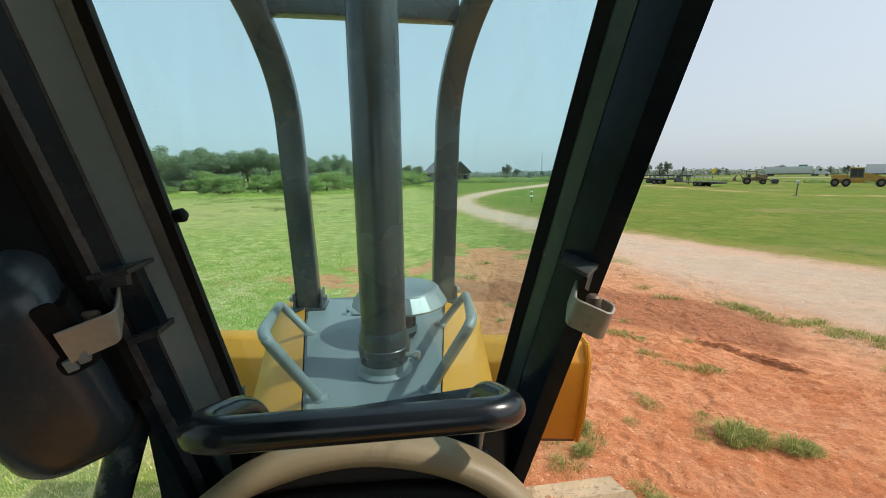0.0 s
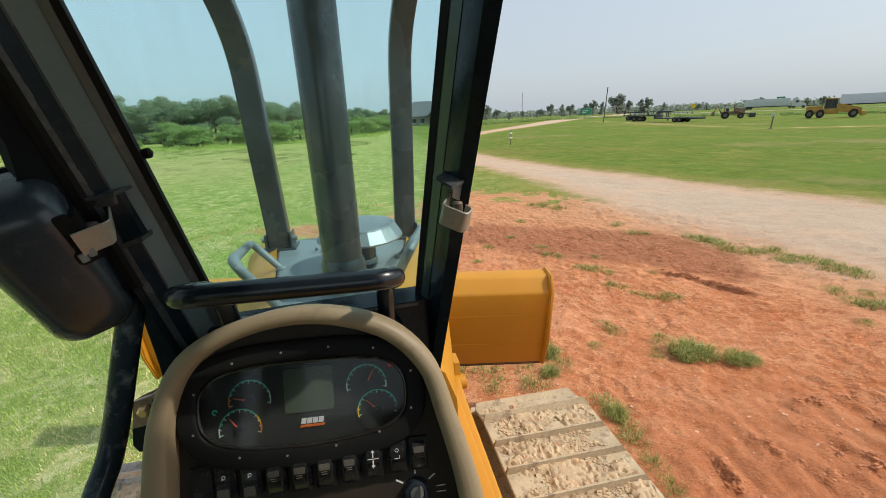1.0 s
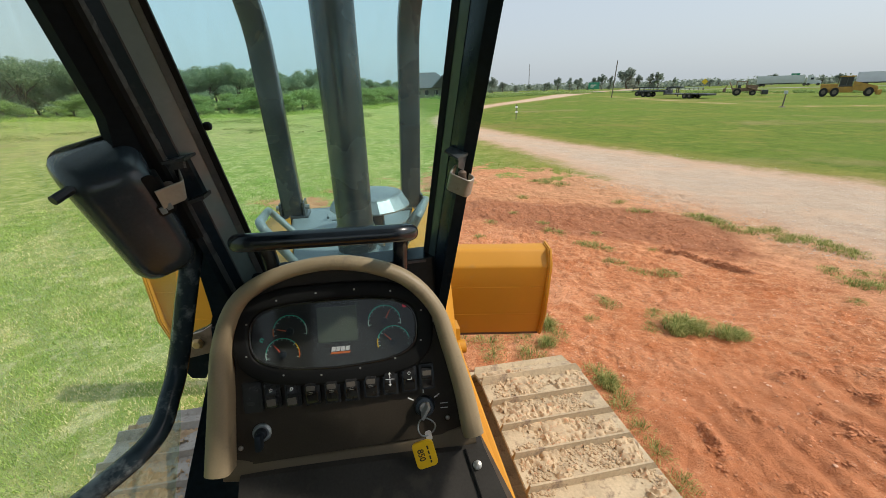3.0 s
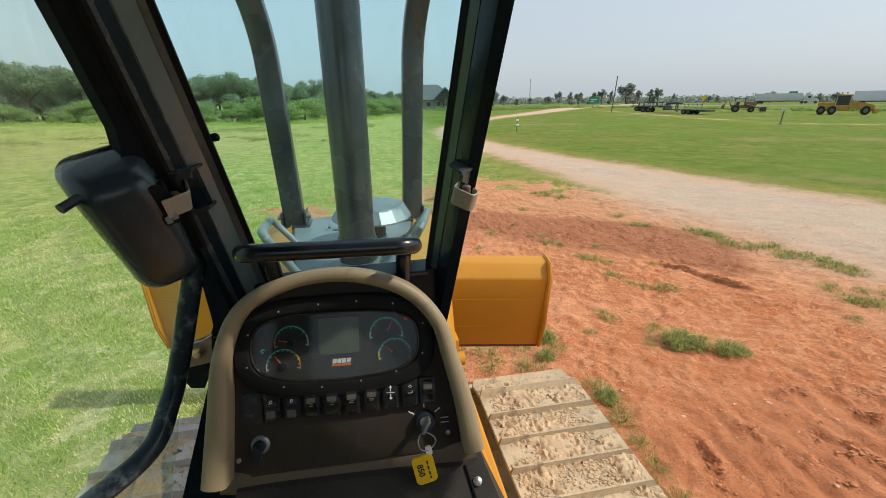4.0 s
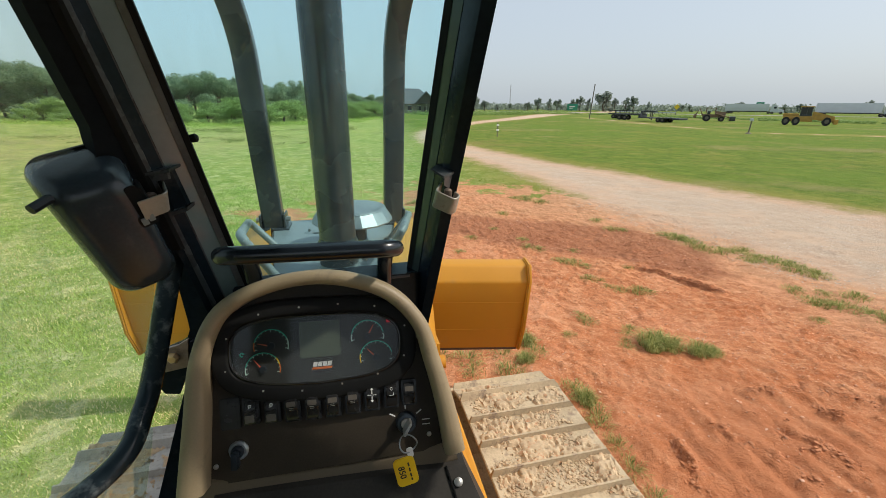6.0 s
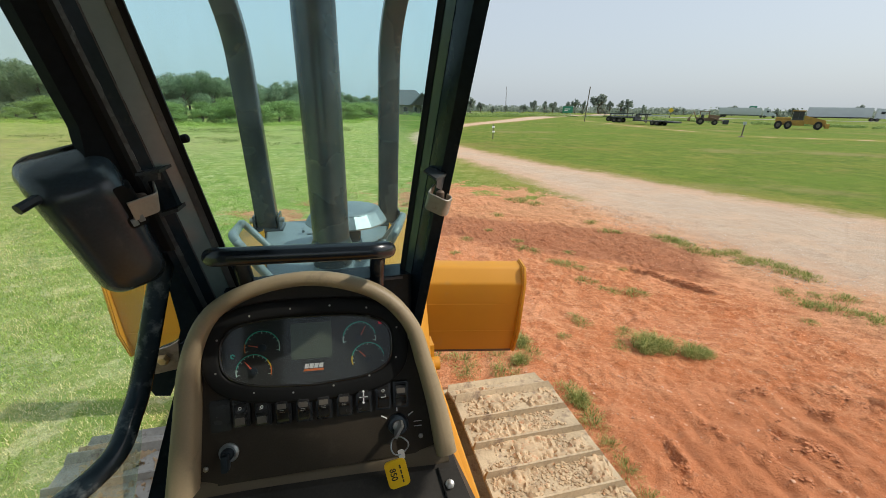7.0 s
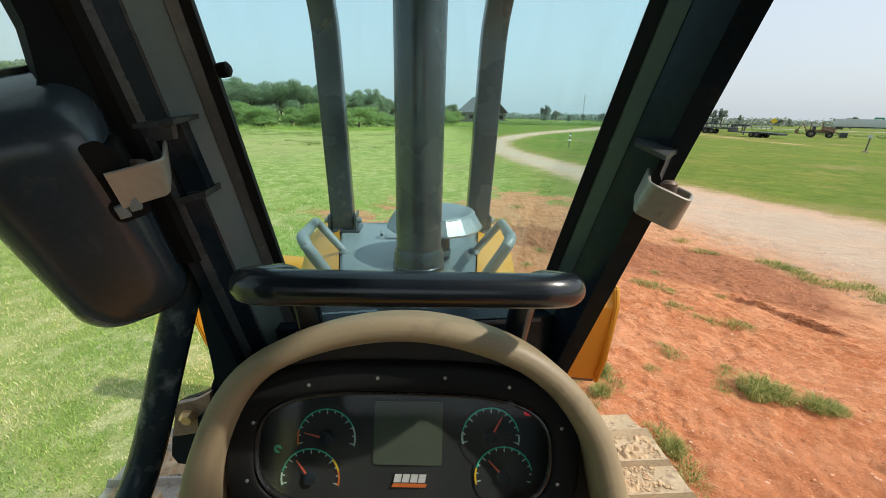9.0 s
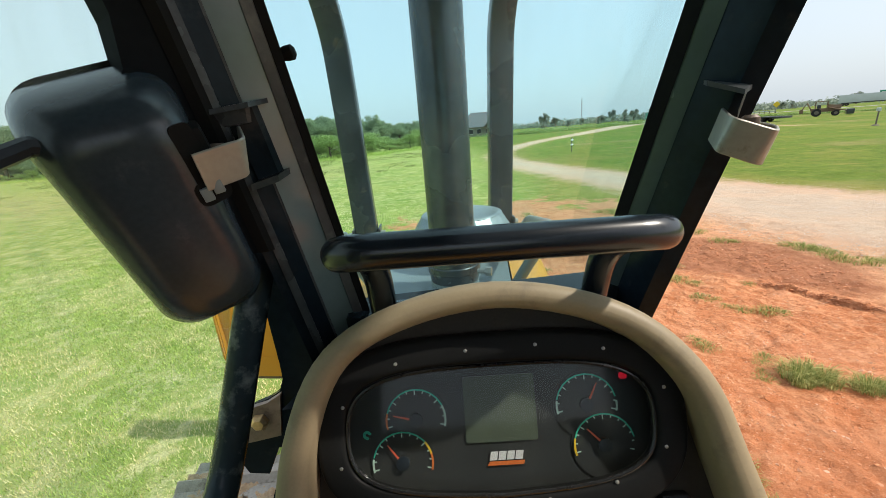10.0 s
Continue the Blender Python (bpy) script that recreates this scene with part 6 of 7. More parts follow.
# ---- grass ----
def tuft_mesh(name, seed, n, h, spread, lean):
    rng = random.Random(seed)
    vs, fs = [], []
    for _ in range(n):
        a, r = rng.uniform(0, 6.283), spread * rng.random() ** 0.9
        b = Vector((math.cos(a) * r, math.sin(a) * r, 0))
        o = Vector((math.cos(a + rng.gauss(0, 0.7)), math.sin(a + rng.gauss(0, 0.7)), 0))
        l = h * rng.uniform(0.35, 1.2) * (1.1 - 0.5 * r / spread)
        w = Vector((-o.y, o.x, 0)) * rng.uniform(0.0017, 0.0042)
        k = lean * rng.uniform(0.15, 1.4)
        m = b + o * l * k * 0.35 + Vector((0, 0, l * 0.6))
        e = b + o * l * k + Vector((0, 0, l * (1 - 0.35 * k)))
        q = len(vs)
        vs += [b - w - Vector((0, 0, 0.02)), b + w - Vector((0, 0, 0.02)), m + w * 0.8, m - w * 0.8, e]
        fs += [(q, q + 1, q + 2, q + 3), (q + 3, q + 2, q + 4)]
    return soup(name, vs, fs, M_TUFT)


tall = [tuft_mesh("grass_tuft", 3 + k, 620, 0.20, 0.16, 0.85) for k in range(2)]
flat = [tuft_mesh("weed_patch", 13 + k, 240, 0.085, 0.19, 1.2) for k in range(2)]
TALL = [(3.36, 2.84, 1.0), (3.50, 2.74, 0.85), (3.28, 2.74, 0.6), (3.76, 2.57, 0.8), (3.88, 2.52, 0.55), (1.78, 2.83, 0.55), (1.93, 3.16, 0.7), (2.08, 2.16, 0.6), (6.72, 6.10, 0.6)]
FLAT = [(2.93, 3.46, 0.7), (2.90, 3.62, 0.55), (3.34, 3.20, 0.6), (3.22, 3.10, 0.5), (3.04, 2.85, 0.6), (3.12, 2.98, 0.35), (3.92, 4.24, 0.8), (3.80, 4.36, 0.5), (4.18, 4.12, 0.9), (4.30, 4.05, 0.6),
        (3.68, 4.66, 0.8), (3.84, 4.60, 0.5), (4.63, 4.98, 0.5), (3.82, 5.36, 1.1), (3.66, 5.52, 0.9), (4.0, 5.2, 0.6), (4.2, 6.0, 0.7), (1.22, 3.02, 1.0), (1.42, 3.26, 0.9), (1.18, 2.80, 0.8), (1.60, 3.0, 0.8),
        (1.55, 2.72, 0.8), (1.95, 2.95, 0.8), (2.05, 2.30, 0.8), (2.08, 1.98, 0.8), (2.05, 1.86, 0.7), (2.03, 1.62, 0.6), (2.0, 1.38, 0.7), (1.98, 1.1, 0.7),
        (3.47, 6.8, 0.8), (3.2, 7.7, 0.7), (3.57, 6.2, 0.9), (3.4, 6.35, 0.9), (5.1, 10.2, 1.3), (5.4, 9.9, 1.3), (5.25, 10.6, 1.3), (4.9, 10.6, 1.2), (5.86, 7.82, 1.0), (5.84, 7.18, 1.1),
        (6.02, 7.0, 0.8), (6.63, 6.43, 1.1), (6.70, 6.25, 1.2), (6.80, 6.08, 1.3), (6.72, 5.80, 1.3), (6.74, 5.55, 1.2), (6.95, 5.38, 1.2), (7.45, 5.36, 1.2), (7.2, 5.30, 1.0), (7.07, 4.84, 1.1), (7.30, 4.92, 1.2), (7.52, 4.80, 1.3),
        (7.46, 4.50, 1.4), (7.40, 4.26, 1.4), (7.48, 4.04, 1.3), (6.45, 3.62, 0.9), (6.35, 3.26, 1.1), (6.56, 3.05, 1.2), (6.66, 2.80, 1.2), (6.80, 2.66, 1.1), (7.05, 3.22, 1.0), (6.45, 3.14, 1.0), (6.75, 3.40, 0.7), (5.86, 2.84, 0.6), (2.5, 3.2, 0.5),
        (1.3, 3.5, 0.9), (1.7, 3.45, 0.8), (0.9, 3.1, 0.8), (1.5, 8.0, 1.2), (2.2, 9.4, 1.3), (3.0, 11.0, 1.4), (2.5, 7.2, 0.9), (0.9, 9.0, 1.3), (2.0, 6.3, 0.8), (1.1, 7.1, 1.1), (3.9, 9.0, 1.0), (1.9, 10.6, 1.4)]
for k, (x, y, s) in enumerate(TALL + FLAT):
    rich = k < len(TALL)
    ob = new("grass_tuft" if rich else "weed_patch", (tall if rich else flat)[k % 2])
    ob.matrix_world = Matrix.Translation((x, y, height(x, y) - 0.004)) @ Matrix.Rotation(k * 2.4, 4, "Z") @ Matrix.Scale(s, 4)
    tagged(ob, "green grass tuft growing in bare red earth" if rich else "low green weed patch on bare earth", "grass tuft" if rich else "weeds", group="tufts on the bare earth")


def lawn(name, label, count, inside, h0, h1, seed, material, box4):
    r2 = random.Random(seed)
    vs, fs = [], []
    x0, x1, y0, y1 = box4
    made = 0
    while made < count:
        x, y = r2.uniform(x0, x1), r2.uniform(y0, y1)
        if not inside(x, y, r2):
            continue
        if r2.random() < (math.hypot(x, y) - 4.5) / 11:
            made += 0.5
            continue
        made += 1
        a = r2.uniform(0, 6.283)
        h, w = r2.uniform(h0, h1), r2.uniform(0.0020, 0.0052) * (1 + 0.10 * math.hypot(x, y))
        z = height(x, y) - 0.004
        ox, oy = math.cos(a), math.sin(a)
        k = r2.uniform(0.2, 1.1) * h
        q = len(vs)
        vs += [(x - oy * w, y + ox * w, z), (x + oy * w, y - ox * w, z), (x + ox * k, y + oy * k, z + h)]
        fs.append((q, q + 1, q + 2))
    tagged(new(name, soup(name, vs, fs, material)), label, "grass", kind="stuff")


def sd(x, y):
    i = int(np.clip(np.searchsorted(GX, x) - 1, 0, nx - 2))
    j = int(np.clip(np.searchsorted(GY, y) - 1, 0, ny - 2))
    return dirt_d[i, j], road_d[i, j]


def on_grass(x, y, r2):
    d, r = sd(x, y)
    return d + 0.5 * noise.noise(Vector((x * 1.5, y * 1.5, 0))) > 0.15 and r > 0.3 and noise.noise(Vector((x * 0.9, y * 0.9, 4))) + r2.uniform(-0.3, 0.9) > 0


def patch(x, y):
    return noise.noise(Vector((x * 0.75, y * 0.75, 9))) + 0.7 * noise.noise(Vector((x * 2.6, y * 2.6, 3)))


def on_green(x, y, r2):
    return on_grass(x, y, r2) and patch(x, y) + r2.uniform(-0.22, 0.22) < 0.08


def on_straw(x, y, r2):
    return on_grass(x, y, r2) and patch(x, y) + r2.uniform(-0.22, 0.22) > 0.0


lawn("lawn_blades", "mown green grass with straw-coloured blades", 150000, on_green, 0.02, 0.06, 1, M_LAWN, (-13, 0.5, -0.5, 15))
lawn("straw_blades", "dry straw-coloured cut grass", 100000, on_straw, 0.015, 0.045, 2, M_DRY, (-13, 0.5, -0.5, 15))
lawn("verge_blades", "green grass along the gravel track", 70000, on_grass, 0.03, 0.08, 3, M_BLADE, (2, 20, 6, 30))


# ---- clods and gravel ----
def lumps(name, label, count, ok, r0, r1, power, seed, material, box4):
    r2 = random.Random(seed)
    ico = bmesh.new()
    bmesh.ops.create_icosphere(ico, subdivisions=1, radius=1)
    base, tris = [v.co.copy() for v in ico.verts], [[v.index for v in f.verts] for f in ico.faces]
    ico.free()
    vs, fs = [], []
    made = 0
    while made < count:
        x, y = r2.uniform(box4[0], box4[1]), r2.uniform(box4[2], box4[3])
        if not ok(x, y, r2):
            continue
        made += 1
        r = r0 + (r1 - r0) * r2.random() ** power
        z = height(x, y) + r * 0.12
        sx, sy, sz = r2.uniform(0.7, 1.4) * r, r2.uniform(0.7, 1.4) * r, r2.uniform(0.35, 0.75) * r
        q = len(vs)
        vs += [(x + v.x * sx * r2.uniform(0.55, 1.3), y + v.y * sy * r2.uniform(0.55, 1.3), z + v.z * sz * r2.uniform(0.6, 1.2)) for v in base]
        fs += [tuple(k + q for k in f) for f in tris]
    tagged(new(name, soup(name, vs, fs, material)), label, "clods" if "clod" in name else "gravel", kind="stuff")


M_CLOD = mat("red_clods", (0.60, 0.30, 0.17), 0.95, var=0.3, scale=3, fine=60, bump=0.08, spot=(0.70, 0.43, 0.30), spot_at=0.56, vary=0.2)
M_CLOD2 = mat("damp_red_clods", (0.50, 0.205, 0.095), 0.95, var=0.4, scale=5, fine=60, bump=0.08, spot=(0.40, 0.16, 0.075), spot_at=0.58)
M_STONE = mat("pale_gravel", (0.60, 0.51, 0.42), 0.9, var=0.35, scale=3, fine=60, bump=0.08, spot=(0.68, 0.64, 0.58), spot_at=0.56)
M_GREYSTONE = mat("grey_gravel", (0.52, 0.46, 0.39), 0.9, var=0.35, scale=3, fine=60, bump=0.08, spot=(0.40, 0.35, 0.30), spot_at=0.56)


def in_clods(x, y, r2):
    d, r = sd(x, y)
    return d < -0.1 and r > 0.4 and noise.noise(Vector((x * 1.3, y * 1.3, 2))) + r2.uniform(-0.5, 0.35) > 0


def in_rows(x, y, r2):
    i = int(np.clip(np.searchsorted(GX, x) - 1, 0, nx - 2))
    j = int(np.clip(np.searchsorted(GY, y) - 1, 0, ny - 2))
    return clod_dark[i, j] > r2.uniform(0.05, 0.9)


def on_road(x, y, r2):
    return sd(x, y)[1] < 0.55


def in_swath(x, y, r2):
    i = int(np.clip(np.searchsorted(GX, x) - 1, 0, nx - 2))
    j = int(np.clip(np.searchsorted(GY, y) - 1, 0, ny - 2))
    return swath_d[i, j] + 0.5 * noise.noise(Vector((x * 2, y * 2, 5))) < r2.uniform(-0.4, 0.3)


def on_bank(x, y, r2):
    return abs(x - bank_x(y) - 0.03) < abs(r2.gauss(0, 0.05))


def on_verge(x, y, r2):
    r = sd(x, y)[1]
    return -0.7 < r < 0.75 and noise.noise(Vector((x * 1.1, y * 1.1, 8))) > r2.uniform(-0.1, 0.4)


lumps("earth_clods", "loose red earth crumbs and clods", 14000, in_clods, 0.002, 0.016, 7.0, 4, M_CLOD, (0.7, 7.5, 0.6, 9))
lumps("broken_clods", "broken red clods lying over trodden earth", 1500, in_clods, 0.004, 0.015, 3.0, 11, M_CLOD2, (1.9, 5.6, 0.5, 4.6))
lumps("swath_clods", "damp brown clods along a driven swath", 3400, in_swath, 0.004, 0.026, 3.5, 8, M_CLOD2, (2.5, 6.6, 4.6, 8.6))
lumps("bank_clods", "brown clods fallen along a low bank", 420, on_bank, 0.005, 0.022, 2.5, 9, M_CLOD2, (4.6, 5.5, 3.75, 5.0))
lumps("rut_clods", "red clods thrown up along crawler ruts", 1700, in_rows, 0.003, 0.018, 3.0, 6, M_CLOD2, (2.2, 5.0, 0.4, 2.3))
lumps("road_gravel", "pale crushed stone on the track", 9000, on_road, 0.003, 0.015, 3.5, 5, M_STONE, (5.5, 13, 3, 16))
lumps("verge_gravel", "grey gravel spilled along the track edge", 3000, on_verge, 0.003, 0.013, 2.5, 10, M_GREYSTONE, (5.4, 9.2, 2.4, 10))


# ---- house ----
house = thing("house", Matrix.Translation((22.5, 140, rise(22.5, 140))) @ pose(0, 0, 0, 0, 0, -8), "grey-roofed brick house with a gabled porch beyond the field", "house")
M_ROOF = mat("grey_shingles", (0.13, 0.14, 0.15), 0.9, var=0.2, scale=1.5, fine=12, bump=0.3)
M_WALL = mat("pale_brick", (0.24, 0.22, 0.19), 0.9, var=0.15, scale=1.5, fine=14, bump=0.2)
M_DARKPANE = mat("dark_window", (0.02, 0.025, 0.03), 0.12, var=0.2, bump=0)
M_TIMBER = mat("porch_timber", (0.08, 0.07, 0.06), 0.8, var=0.2, bump=0.1)
part("wall", box(-7.5, -4.5, -0.3, 7.5, 4.5, 3.0), M_WALL, house)
part("roof", loft([(-8.2, -5.2, 2.9), (8.2, -5.2, 2.9), (8.2, 5.2, 2.9), (-8.2, 5.2, 2.9)], [(-3.2, -0.4, 7.6), (2.4, -0.4, 7.6), (2.4, 0.4, 7.6), (-3.2, 0.4, 7.6)]), M_ROOF, house, smooth=False)
part("porch_roof", loft([(0.6, -7.2, 3.0), (4.4, -7.2, 6.7), (8.2, -7.2, 3.0), (7.9, -7.2, 2.85), (4.4, -7.2, 6.3), (0.9, -7.2, 2.85)],
                        [(0.6, -1.0, 3.0), (4.4, -1.0, 6.7), (8.2, -1.0, 3.0), (7.9, -1.0, 2.85), (4.4, -1.0, 6.3), (0.9, -1.0, 2.85)]), M_ROOF, house, smooth=False)
part("gable", loft([(1.0, -6.7, 2.9), (4.4, -6.7, 6.25), (7.8, -6.7, 2.9)], [(1.0, -6.6, 2.9), (4.4, -6.6, 6.25), (7.8, -6.6, 2.9)]), M_TIMBER, house)
for x in (1.8, 4.4, 7.0):
    part("porch_post", box(x - 0.14, -7.0, -0.2, x + 0.14, -6.72, 3.0), M_WALL, house)
part("door", box(3.9, -4.56, 0, 4.9, -4.5, 2.1), M_TIMBER, house)
for x in (-6, -3.4, -0.8, 2.2, 6.2):
    wd = part("window", box(x - 0.6, -4.54, 0.9, x + 0.6, -4.5, 2.3), M_DARKPANE, house)
    part("frame", join(box(x - 0.68, -4.57, 2.3, x + 0.68, -4.5, 2.4), box(x - 0.68, -4.57, 0.82, x + 0.68, -4.5, 0.9)), M_WHITE, wd)

# ---- parked and passing machines ----
M_TYRE = mat("tyre_rubber", (0.02, 0.02, 0.02), 0.85, var=0.3, scale=3, fine=20, bump=0.3)
M_GRADER = mat("faded_yellow_paint", (0.42, 0.24, 0.045), 0.6, var=0.25, scale=1.5, fine=12, bump=0.1, spot=(0.3, 0.19, 0.08), spot_at=0.62)
M_VAN = mat("white_truck_paint", (0.50, 0.54, 0.56), 0.45, var=0.06, scale=0.6, fine=8, bump=0.03)
M_DARKPAINT = mat("dark_vehicle_paint", (0.035, 0.04, 0.045), 0.35, var=0.2, scale=1, fine=10, bump=0.05)
M_RUST = mat("rusty_orange_paint", (0.20, 0.13, 0.085), 0.8, var=0.3, scale=1.5, fine=12, bump=0.2)
M_GREENSIGN = mat("green_sign", (0.02, 0.22, 0.13), 0.5, var=0.08, scale=1, fine=10, bump=0)
M_POLE = mat("weathered_pole", (0.14, 0.12, 0.10), 0.9, var=0.2, scale=2, fine=20, bump=0.3)


def wheel(parent, x, y, z, r, w):
    t = part("wheel", rod([(x, y - w / 2, z), (x, y + w / 2, z)], r, 20), M_TYRE, parent)
    part("rim", rod([(x, y - w / 2 - 0.02, z), (x, y + w / 2 + 0.02, z)], r * 0.5, 12), M_POLE, t)


def at_ground(x, y, turn):
    return Matrix.Translation((x, y, rise(x, y))) @ Matrix.Rotation(radians(turn), 4, "Z")


gr = thing("road_grader", at_ground(70.0, 50.6, -52) @ Matrix.Diagonal((0.72, 0.8, 0.90, 1)), "faded yellow wheeled earthmover parked on grass", "grader")
for x in (-3.6, -1.9, 3.1):
    for y in (-1.0, 1.0):
        wheel(gr, x, y, 0.68, 0.68, 0.5)
part("chassis", box(-4.2, -0.7, 0.6, 0.8, 0.7, 1.5, 0.08), M_GRADER, gr)
part("engine_cover", box(-4.3, -0.65, 1.4, -1.6, 0.65, 1.95, 0.12), M_GRADER, gr)
part("front_body", loft([(0.6, -0.8, 1.0), (0.6, 0.8, 1.0), (0.6, 0.8, 2.3), (0.6, -0.8, 2.3)], [(4.4, -0.6, 0.5), (4.4, 0.6, 0.5), (4.2, 0.6, 1.5), (4.2, -0.6, 1.5)]), M_GRADER, gr)
part("bowl", box(4.2, -1.1, 0.25, 4.9, 1.1, 1.0, 0.06), M_GRADER, gr)
gc = part("cab", join(box(-1.5, -0.7, 1.5, 0.5, 0.7, 1.75, 0.03), *[box(x - 0.06, y - 0.06, 1.7, x + 0.06, y + 0.06, 3.0) for x in (-1.4, -0.4, 0.4) for y in (-0.64, 0.64)]), M_DARKPAINT, gr)
part("cab_roof", box(-1.7, -0.85, 2.95, 0.7, 0.85, 3.12, 0.04), M_GRADER, gc)
part("cab_window", box(-1.38, -0.6, 1.75, 0.38, 0.6, 2.95), M_DARKPANE, gc)

tr = thing("tractor", at_ground(69.2, 67.0, -42), "rusty orange loader tractor with front bucket on grass", "tractor")
for x, r in ((-1.2, 0.62), (1.2, 0.45)):
    for y in (-0.8, 0.8):
        wheel(tr, x, y, r, r, 0.4)
part("body", join(box(-1.9, -0.4, 0.7, 0.2, 0.4, 1.3, 0.06), box(0.1, -0.35, 0.7, 1.8, 0.35, 1.5, 0.1)), M_RUST, tr)
part("canopy", join(box(-1.5, -0.7, 2.35, 0.2, 0.7, 2.45, 0.02), *[box(x - 0.04, y - 0.04, 1.2, x + 0.04, y + 0.04, 2.4) for x in (-1.4, 0.1) for y in (-0.6, 0.6)]), M_RUST, tr)
part("engine_hood", loft([(0.1, -0.45, 1.3), (1.9, -0.4, 1.3), (1.9, 0.4, 1.3), (0.1, 0.45, 1.3)], [(0.1, -0.4, 1.85), (1.8, -0.32, 1.7), (1.8, 0.32, 1.7), (0.1, 0.4, 1.85)]), M_RUST, tr)
part("backhoe_boom", join(rod([(-1.8, 0.1, 0.9), (-2.5, 0.1, 2.3), (-3.1, 0.1, 1.2)], 0.11, 8), box(-3.4, -0.2, 0.6, -2.9, 0.4, 1.25, 0.05)), M_RUST, tr)
part("exhaust_pipe", rod([(1.0, 0.2, 1.7), (1.0, 0.2, 2.5)], 0.05, 8), M_DARKPAINT, tr)
part("seat", box(-1.2, -0.25, 1.25, -0.7, 0.25, 1.85, 0.05), M_DARKPAINT, tr)
part("loader_arm", join(rod([(0.2, 0.55, 1.4), (2.6, 0.55, 0.7)], 0.09, 8), rod([(0.2, -0.55, 1.4), (2.6, -0.55, 0.7)], 0.09, 8)), M_RUST, tr)
part("bucket", box(2.5, -1.0, 0.15, 3.4, 1.0, 0.95, 0.05), M_DARKPAINT, tr)

lb = thing("flatbed_trailer", at_ground(55.0, 64.5, -78), "dark empty lowboy trailer standing on grass", "trailer")
part("deck", box(-3.6, -1.2, 0.62, 3.2, 1.2, 0.80, 0.02), M_DARKPAINT, lb)
part("gooseneck", join(box(-5.2, -0.5, 1.1, -3.4, 0.5, 1.35, 0.03), box(-3.8, -0.9, 0.6, -3.4, 0.9, 1.35, 0.03)), M_DARKPAINT, lb)
part("ramp", box(3.2, -1.1, 0.45, 4.6, 1.1, 0.75, 0.02), M_DARKPAINT, lb)
for x in (0.6, 1.5):
    for y in (-1.0, 1.0):
        wheel(lb, x, y, 0.42, 0.42, 0.35)


def deck_trailer(x, y, turn, long, label):
    """A dark equipment trailer with a raised neck, low side stakes and two axles."""
    p = thing("equipment_trailer", at_ground(x, y, turn), label, "trailer", group="dark trailers on the grass")
    part("deck", box(-long / 2, -1.2, 0.95, long / 2 - 2.0, 1.2, 1.15, 0.02), M_DARKPAINT, p)
    part("neck", join(box(long / 2 - 2.1, -0.9, 1.1, long / 2 - 1.8, 0.9, 1.75, 0.02), box(long / 2 - 1.9, -0.5, 1.55, long / 2 + 0.6, 0.5, 1.78, 0.03)), M_DARKPAINT, p)
    part("jack_leg", box(long / 2 - 0.3, -0.12, 0.0, long / 2 - 0.1, 0.12, 1.6, 0.01), M_POLE, p)
    for wx in (-long / 2 + 1.2, -long / 2 + 2.3):
        for wy in (-1.0, 1.0):
            wheel(p, wx, wy, 0.46, 0.46, 0.35)
    for k in range(6):
        part("stake", box(-long / 2 + 0.3 + k * (long - 3) / 5, -1.22, 1.1, -long / 2 + 0.4 + k * (long - 3) / 5, -1.14, 1.75), M_DARKPAINT, p)
    part("top_rail", box(-long / 2 + 0.2, -1.21, 1.68, long / 2 - 2.4, -1.15, 1.78), M_DARKPAINT, p)


deck_trailer(58.5, 76, -58, 7.5, "dark steel equipment trailer parked on grass")
deck_trailer(63.5, 84, -50, 9.0, "dark steel stake trailer parked farther off on grass")


def semi(x, y, turn, label, back=-5.4):
    z = rise(x, y)
    s = thing("semi_truck", Matrix.Translation((x, y, z + 0.03)) @ Matrix.Rotation(radians(turn), 4, "Z"), label, "truck", group="trucks on the highway")
    part("trailer", box(back, -1.28, 1.15, 4.4, 1.28, 4.05, 0.06), M_VAN, s, "white box trailer")
    part("undercarriage", box(back + 0.7, -0.5, 0.85, 4.0, 0.5, 1.16), M_DARKPAINT, s)
    c = part("tractor_cab", loft([(5.2, -1.2, 0.8), (8.0, -1.2, 0.8), (8.0, 1.2, 0.8), (5.2, 1.2, 0.8)], [(5.2, -1.15, 3.9), (7.0, -1.15, 3.7), (7.0, 1.15, 3.7), (5.2, 1.15, 3.9)]), M_VAN, s, "white truck cab")
    part("bonnet", loft([(7.8, -1.1, 0.7), (7.8, 1.1, 0.7), (7.8, 1.0, 2.2), (7.8, -1.0, 2.2)], [(9.7, -1.0, 0.6), (9.7, 1.0, 0.6), (9.6, 0.8, 1.6), (9.6, -0.8, 1.6)]), M_VAN, c)
    part("side_window", box(6.2, -1.24, 2.2, 7.1, 1.24, 2.95, 0.02), M_DARKPANE, c)
    part("windscreen", loft([(7.46, -1.0, 2.3), (7.46, 1.0, 2.3), (7.20, 1.0, 3.1), (7.20, -1.0, 3.1)], [(7.60, -1.0, 2.3), (7.60, 1.0, 2.3), (7.32, 1.0, 3.1), (7.32, -1.0, 3.1)]), M_DARKPANE, c)
    for wx in (back + 1.2, back + 2.4, 4.6, 5.8, 8.8):
        for wy in (-1.0, 1.0):
            wheel(s, wx, wy, 0.5, 0.5, 0.4)


semi(158.5, 100.1, -52.8, "white articulated lorry passing on the highway", -11)
semi(173.8, 148.7, -52.8, "white articulated lorry farther along the highway", -11)

hw = []
for t in range(41):
    x = 60 + t * 6
    hw.append((x, 302 - x * 1.32 if x < 160 else 302 - 160 * 1.32 - (x - 160) * 0.9))
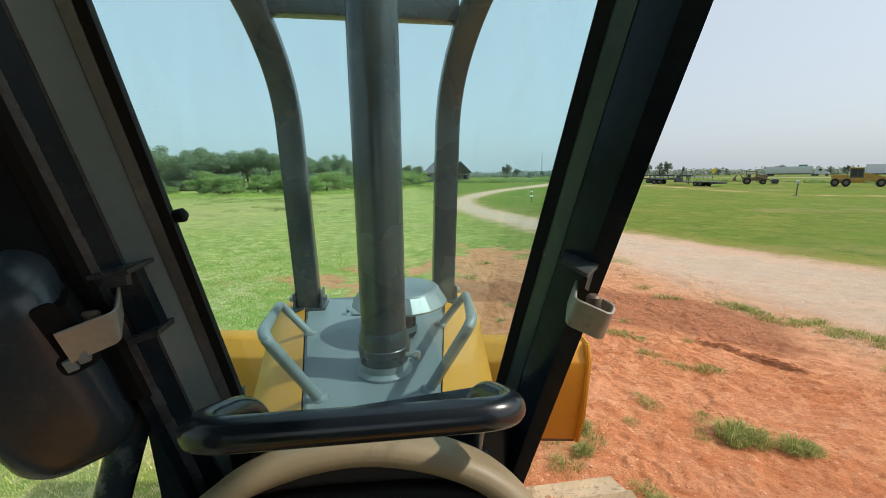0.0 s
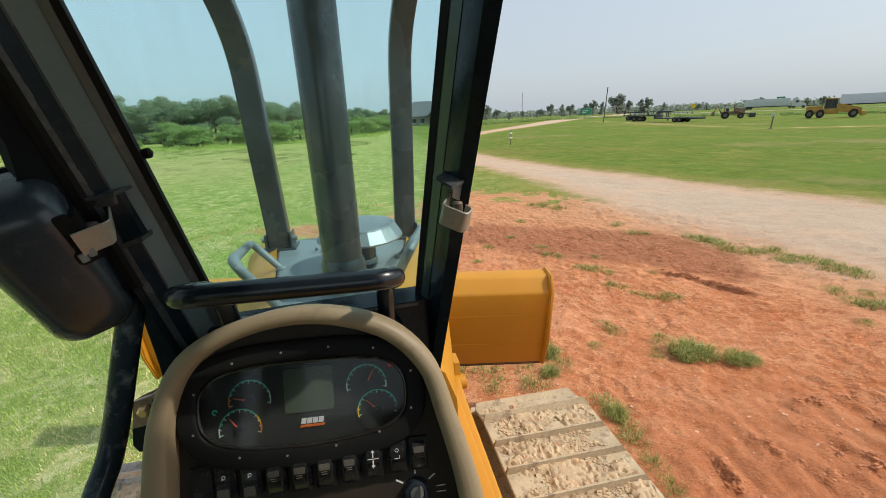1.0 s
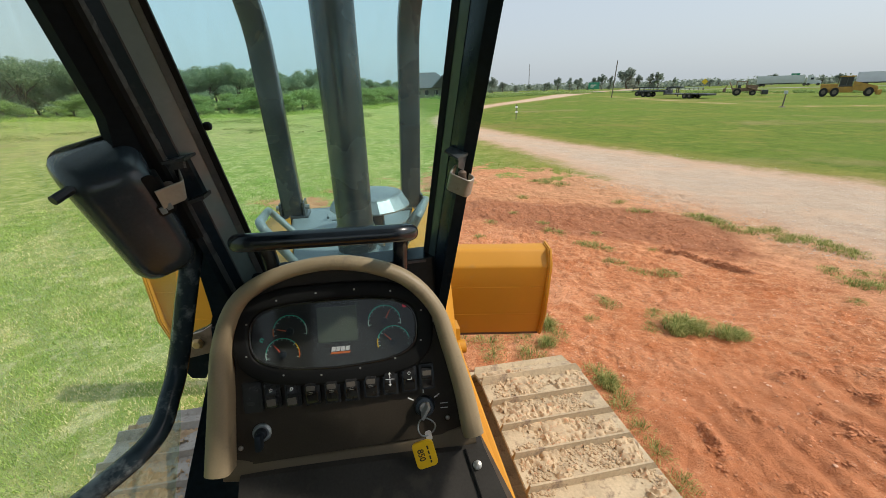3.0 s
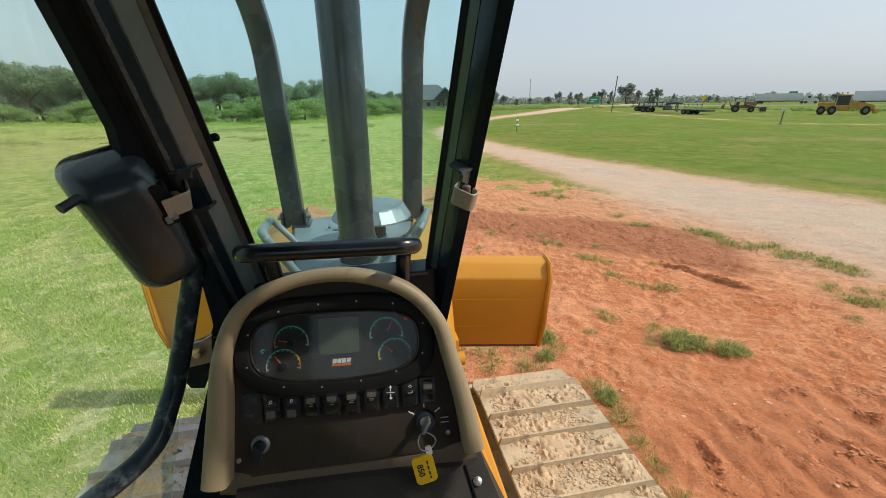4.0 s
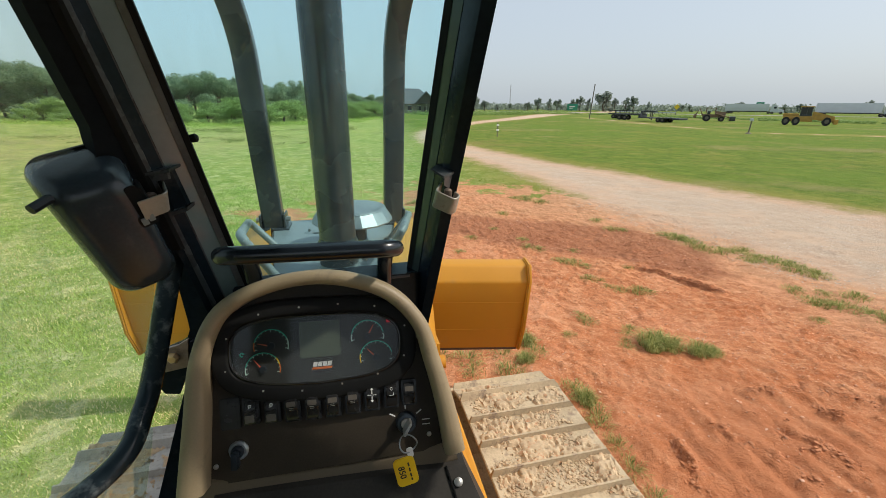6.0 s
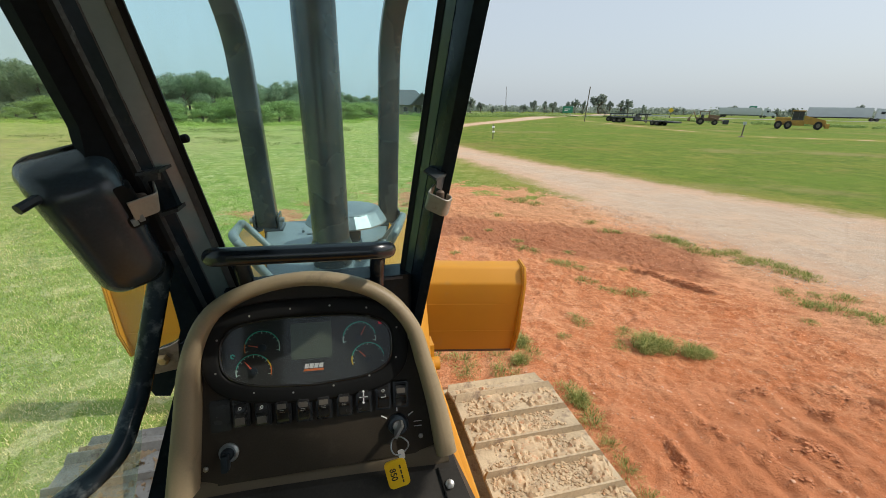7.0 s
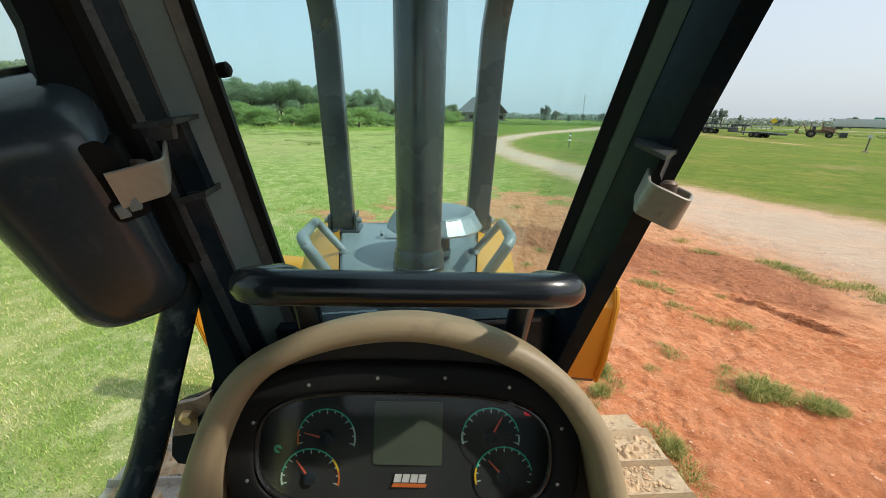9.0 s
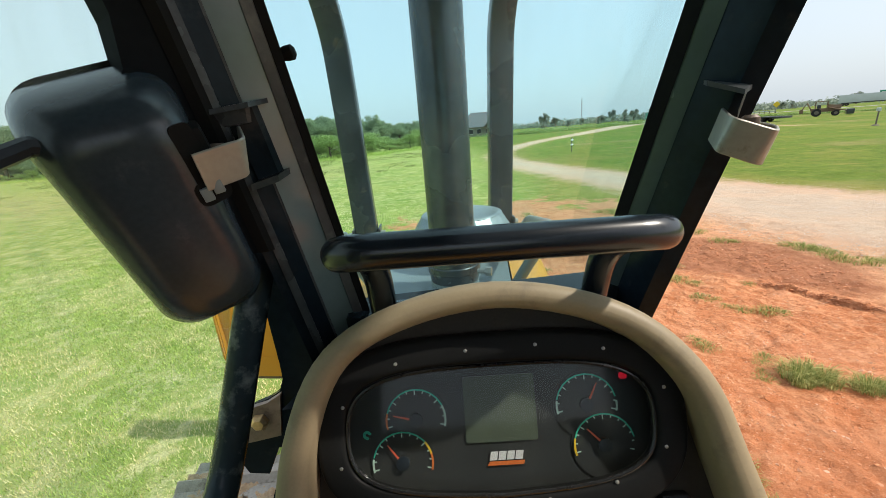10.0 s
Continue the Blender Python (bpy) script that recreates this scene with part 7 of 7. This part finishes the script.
M_HIGHWAY = mat("highway_concrete", (0.36, 0.35, 0.33), 0.9, var=0.12, scale=0.4, fine=4, bump=0.1)
part_h = sweep([(x, y, rise(x, y) - 0.06) for x, y in hw], [(-5, 0), (5, 0), (5, 0.09), (-5, 0.09)])
tagged(new("highway", solid("highway", part_h, M_HIGHWAY)), "pale concrete highway beyond the field", "road", kind="structure")


def sign(x, y, turn, w, h, z0, label):
    s = thing("road_sign", at_ground(x, y, turn), label, "sign", group="green highway signs")
    part("board", box(-w / 2, -0.05, z0, w / 2, 0.05, z0 + h, 0.02), M_GREENSIGN, s)
    for q in (-w / 3, w / 3):
        part("post", box(q - 0.08, 0.05, -0.2, q + 0.08, 0.2, z0 + h), M_CHROME, s)
    part("lettering", join(box(-w * 0.30, -0.07, z0 + h * 0.56, w * 0.24, -0.05, z0 + h * 0.66), box(-w * 0.30, -0.07, z0 + h * 0.30, w * 0.05, -0.05, z0 + h * 0.39)), M_WHITE, s, "unreadable white lettering bars")


sign(190, 161, -48, 3.0, 1.8, 3.2, "green highway sign on two posts")
sign(95, 164, -28, 4.2, 2.6, 0.9, "green highway sign beside the far junction")

M_SIGNYELLOW = mat("yellow_sign", (0.72, 0.50, 0.03), 0.5, var=0.06, scale=1, fine=10, bump=0)
ws = thing("warning_sign", at_ground(113.4, 126.2, -35), "yellow diamond warning sign beside the highway", "sign")
part("board", plate([(-0.95, 0), (0, -0.95), (0.95, 0), (0, 0.95)], -0.03, 0.03, Matrix.Translation((0, -0.08, 2.6)) @ XZ), M_SIGNYELLOW, ws)
part("post", box(-0.06, -0.04, -0.2, 0.06, 0.04, 2.9), M_POLE, ws)
gu = thing("guard_rail", Matrix(), "pale galvanised guard rail along the highway", "guard rail")
A, B = Vector((109.8, 154.5, 0)), Vector((113.3, 126.3, 0))
for k in range(17):
    p = A.lerp(B, k / 16)
    part("post", box(p.x - 0.08, p.y - 0.08, rise(p.x, p.y) - 0.2, p.x + 0.08, p.y + 0.08, rise(p.x, p.y) + 0.8), M_POLE, gu)
part("rail", sweep([A + Vector((0, -0.12, rise(A.x, A.y) + 0.65)), B + Vector((0, -0.12, rise(B.x, B.y) + 0.65))], rounded(0.07, 0.36, 0.03, 2)), M_VAN, gu, "pale steel rail")

# pole, mast, marker stakes
up = thing("utility_pole", at_ground(51.5, 81.2, 0), "leaning weathered wooden utility pole", "pole")
part("shaft", rod([(0, 0, -0.5), (0.25, 0, 3.6), (0.45, 0, 7.0)], 0.10, 10), M_POLE, up)
part("bracket", box(0.30, -0.08, 3.2, 0.46, 0.08, 3.7, 0.01), M_CHROME, up)
ms = thing("radio_mast", Matrix.Translation((180, 444, 1.2)), "thin far radio mast", "mast")
part("lattice", join(*[rod([(x, y, 0), (x * 0.4, y * 0.4, 25)], 0.10, 6) for x, y in ((-0.5, -0.4), (0.5, -0.4), (0, 0.5))],
                     *[box(-0.45, -0.4, z, 0.45, 0.45, z + 0.1) for z in range(2, 24, 3)]), M_POLE, ms)
st = thing("marker_stake", at_ground(13.35, 34.8, 10), "steel stake with white tags in the grass", "stake", group="marker stakes")
part("rod", box(-0.03, -0.03, -0.1, 0.03, 0.03, 1.25, 0.004), M_POLE, st)
for z in (0.55, 0.95):
    part("tag", box(-0.13, -0.05, z, 0.13, -0.03, z + 0.14, 0.005), M_WHITE, st, "white plastic tag")
sp = thing("meter_post", at_ground(41.6, 35.3, -40), "grey post with a small white box in the grass", "post", group="marker stakes")
part("post", rod([(0, 0, -0.1), (0.04, 0, 1.3)], 0.06, 8), M_POLE, sp)
part("box", box(-0.13, -0.10, 1.25, 0.17, 0.10, 1.55, 0.02), M_VAN, sp, "small white metal box")
part("collar", lathe([(0.3, 0.0), (0.2, 0.10), (0.05, 0.13)], 12), M_POLE, sp)
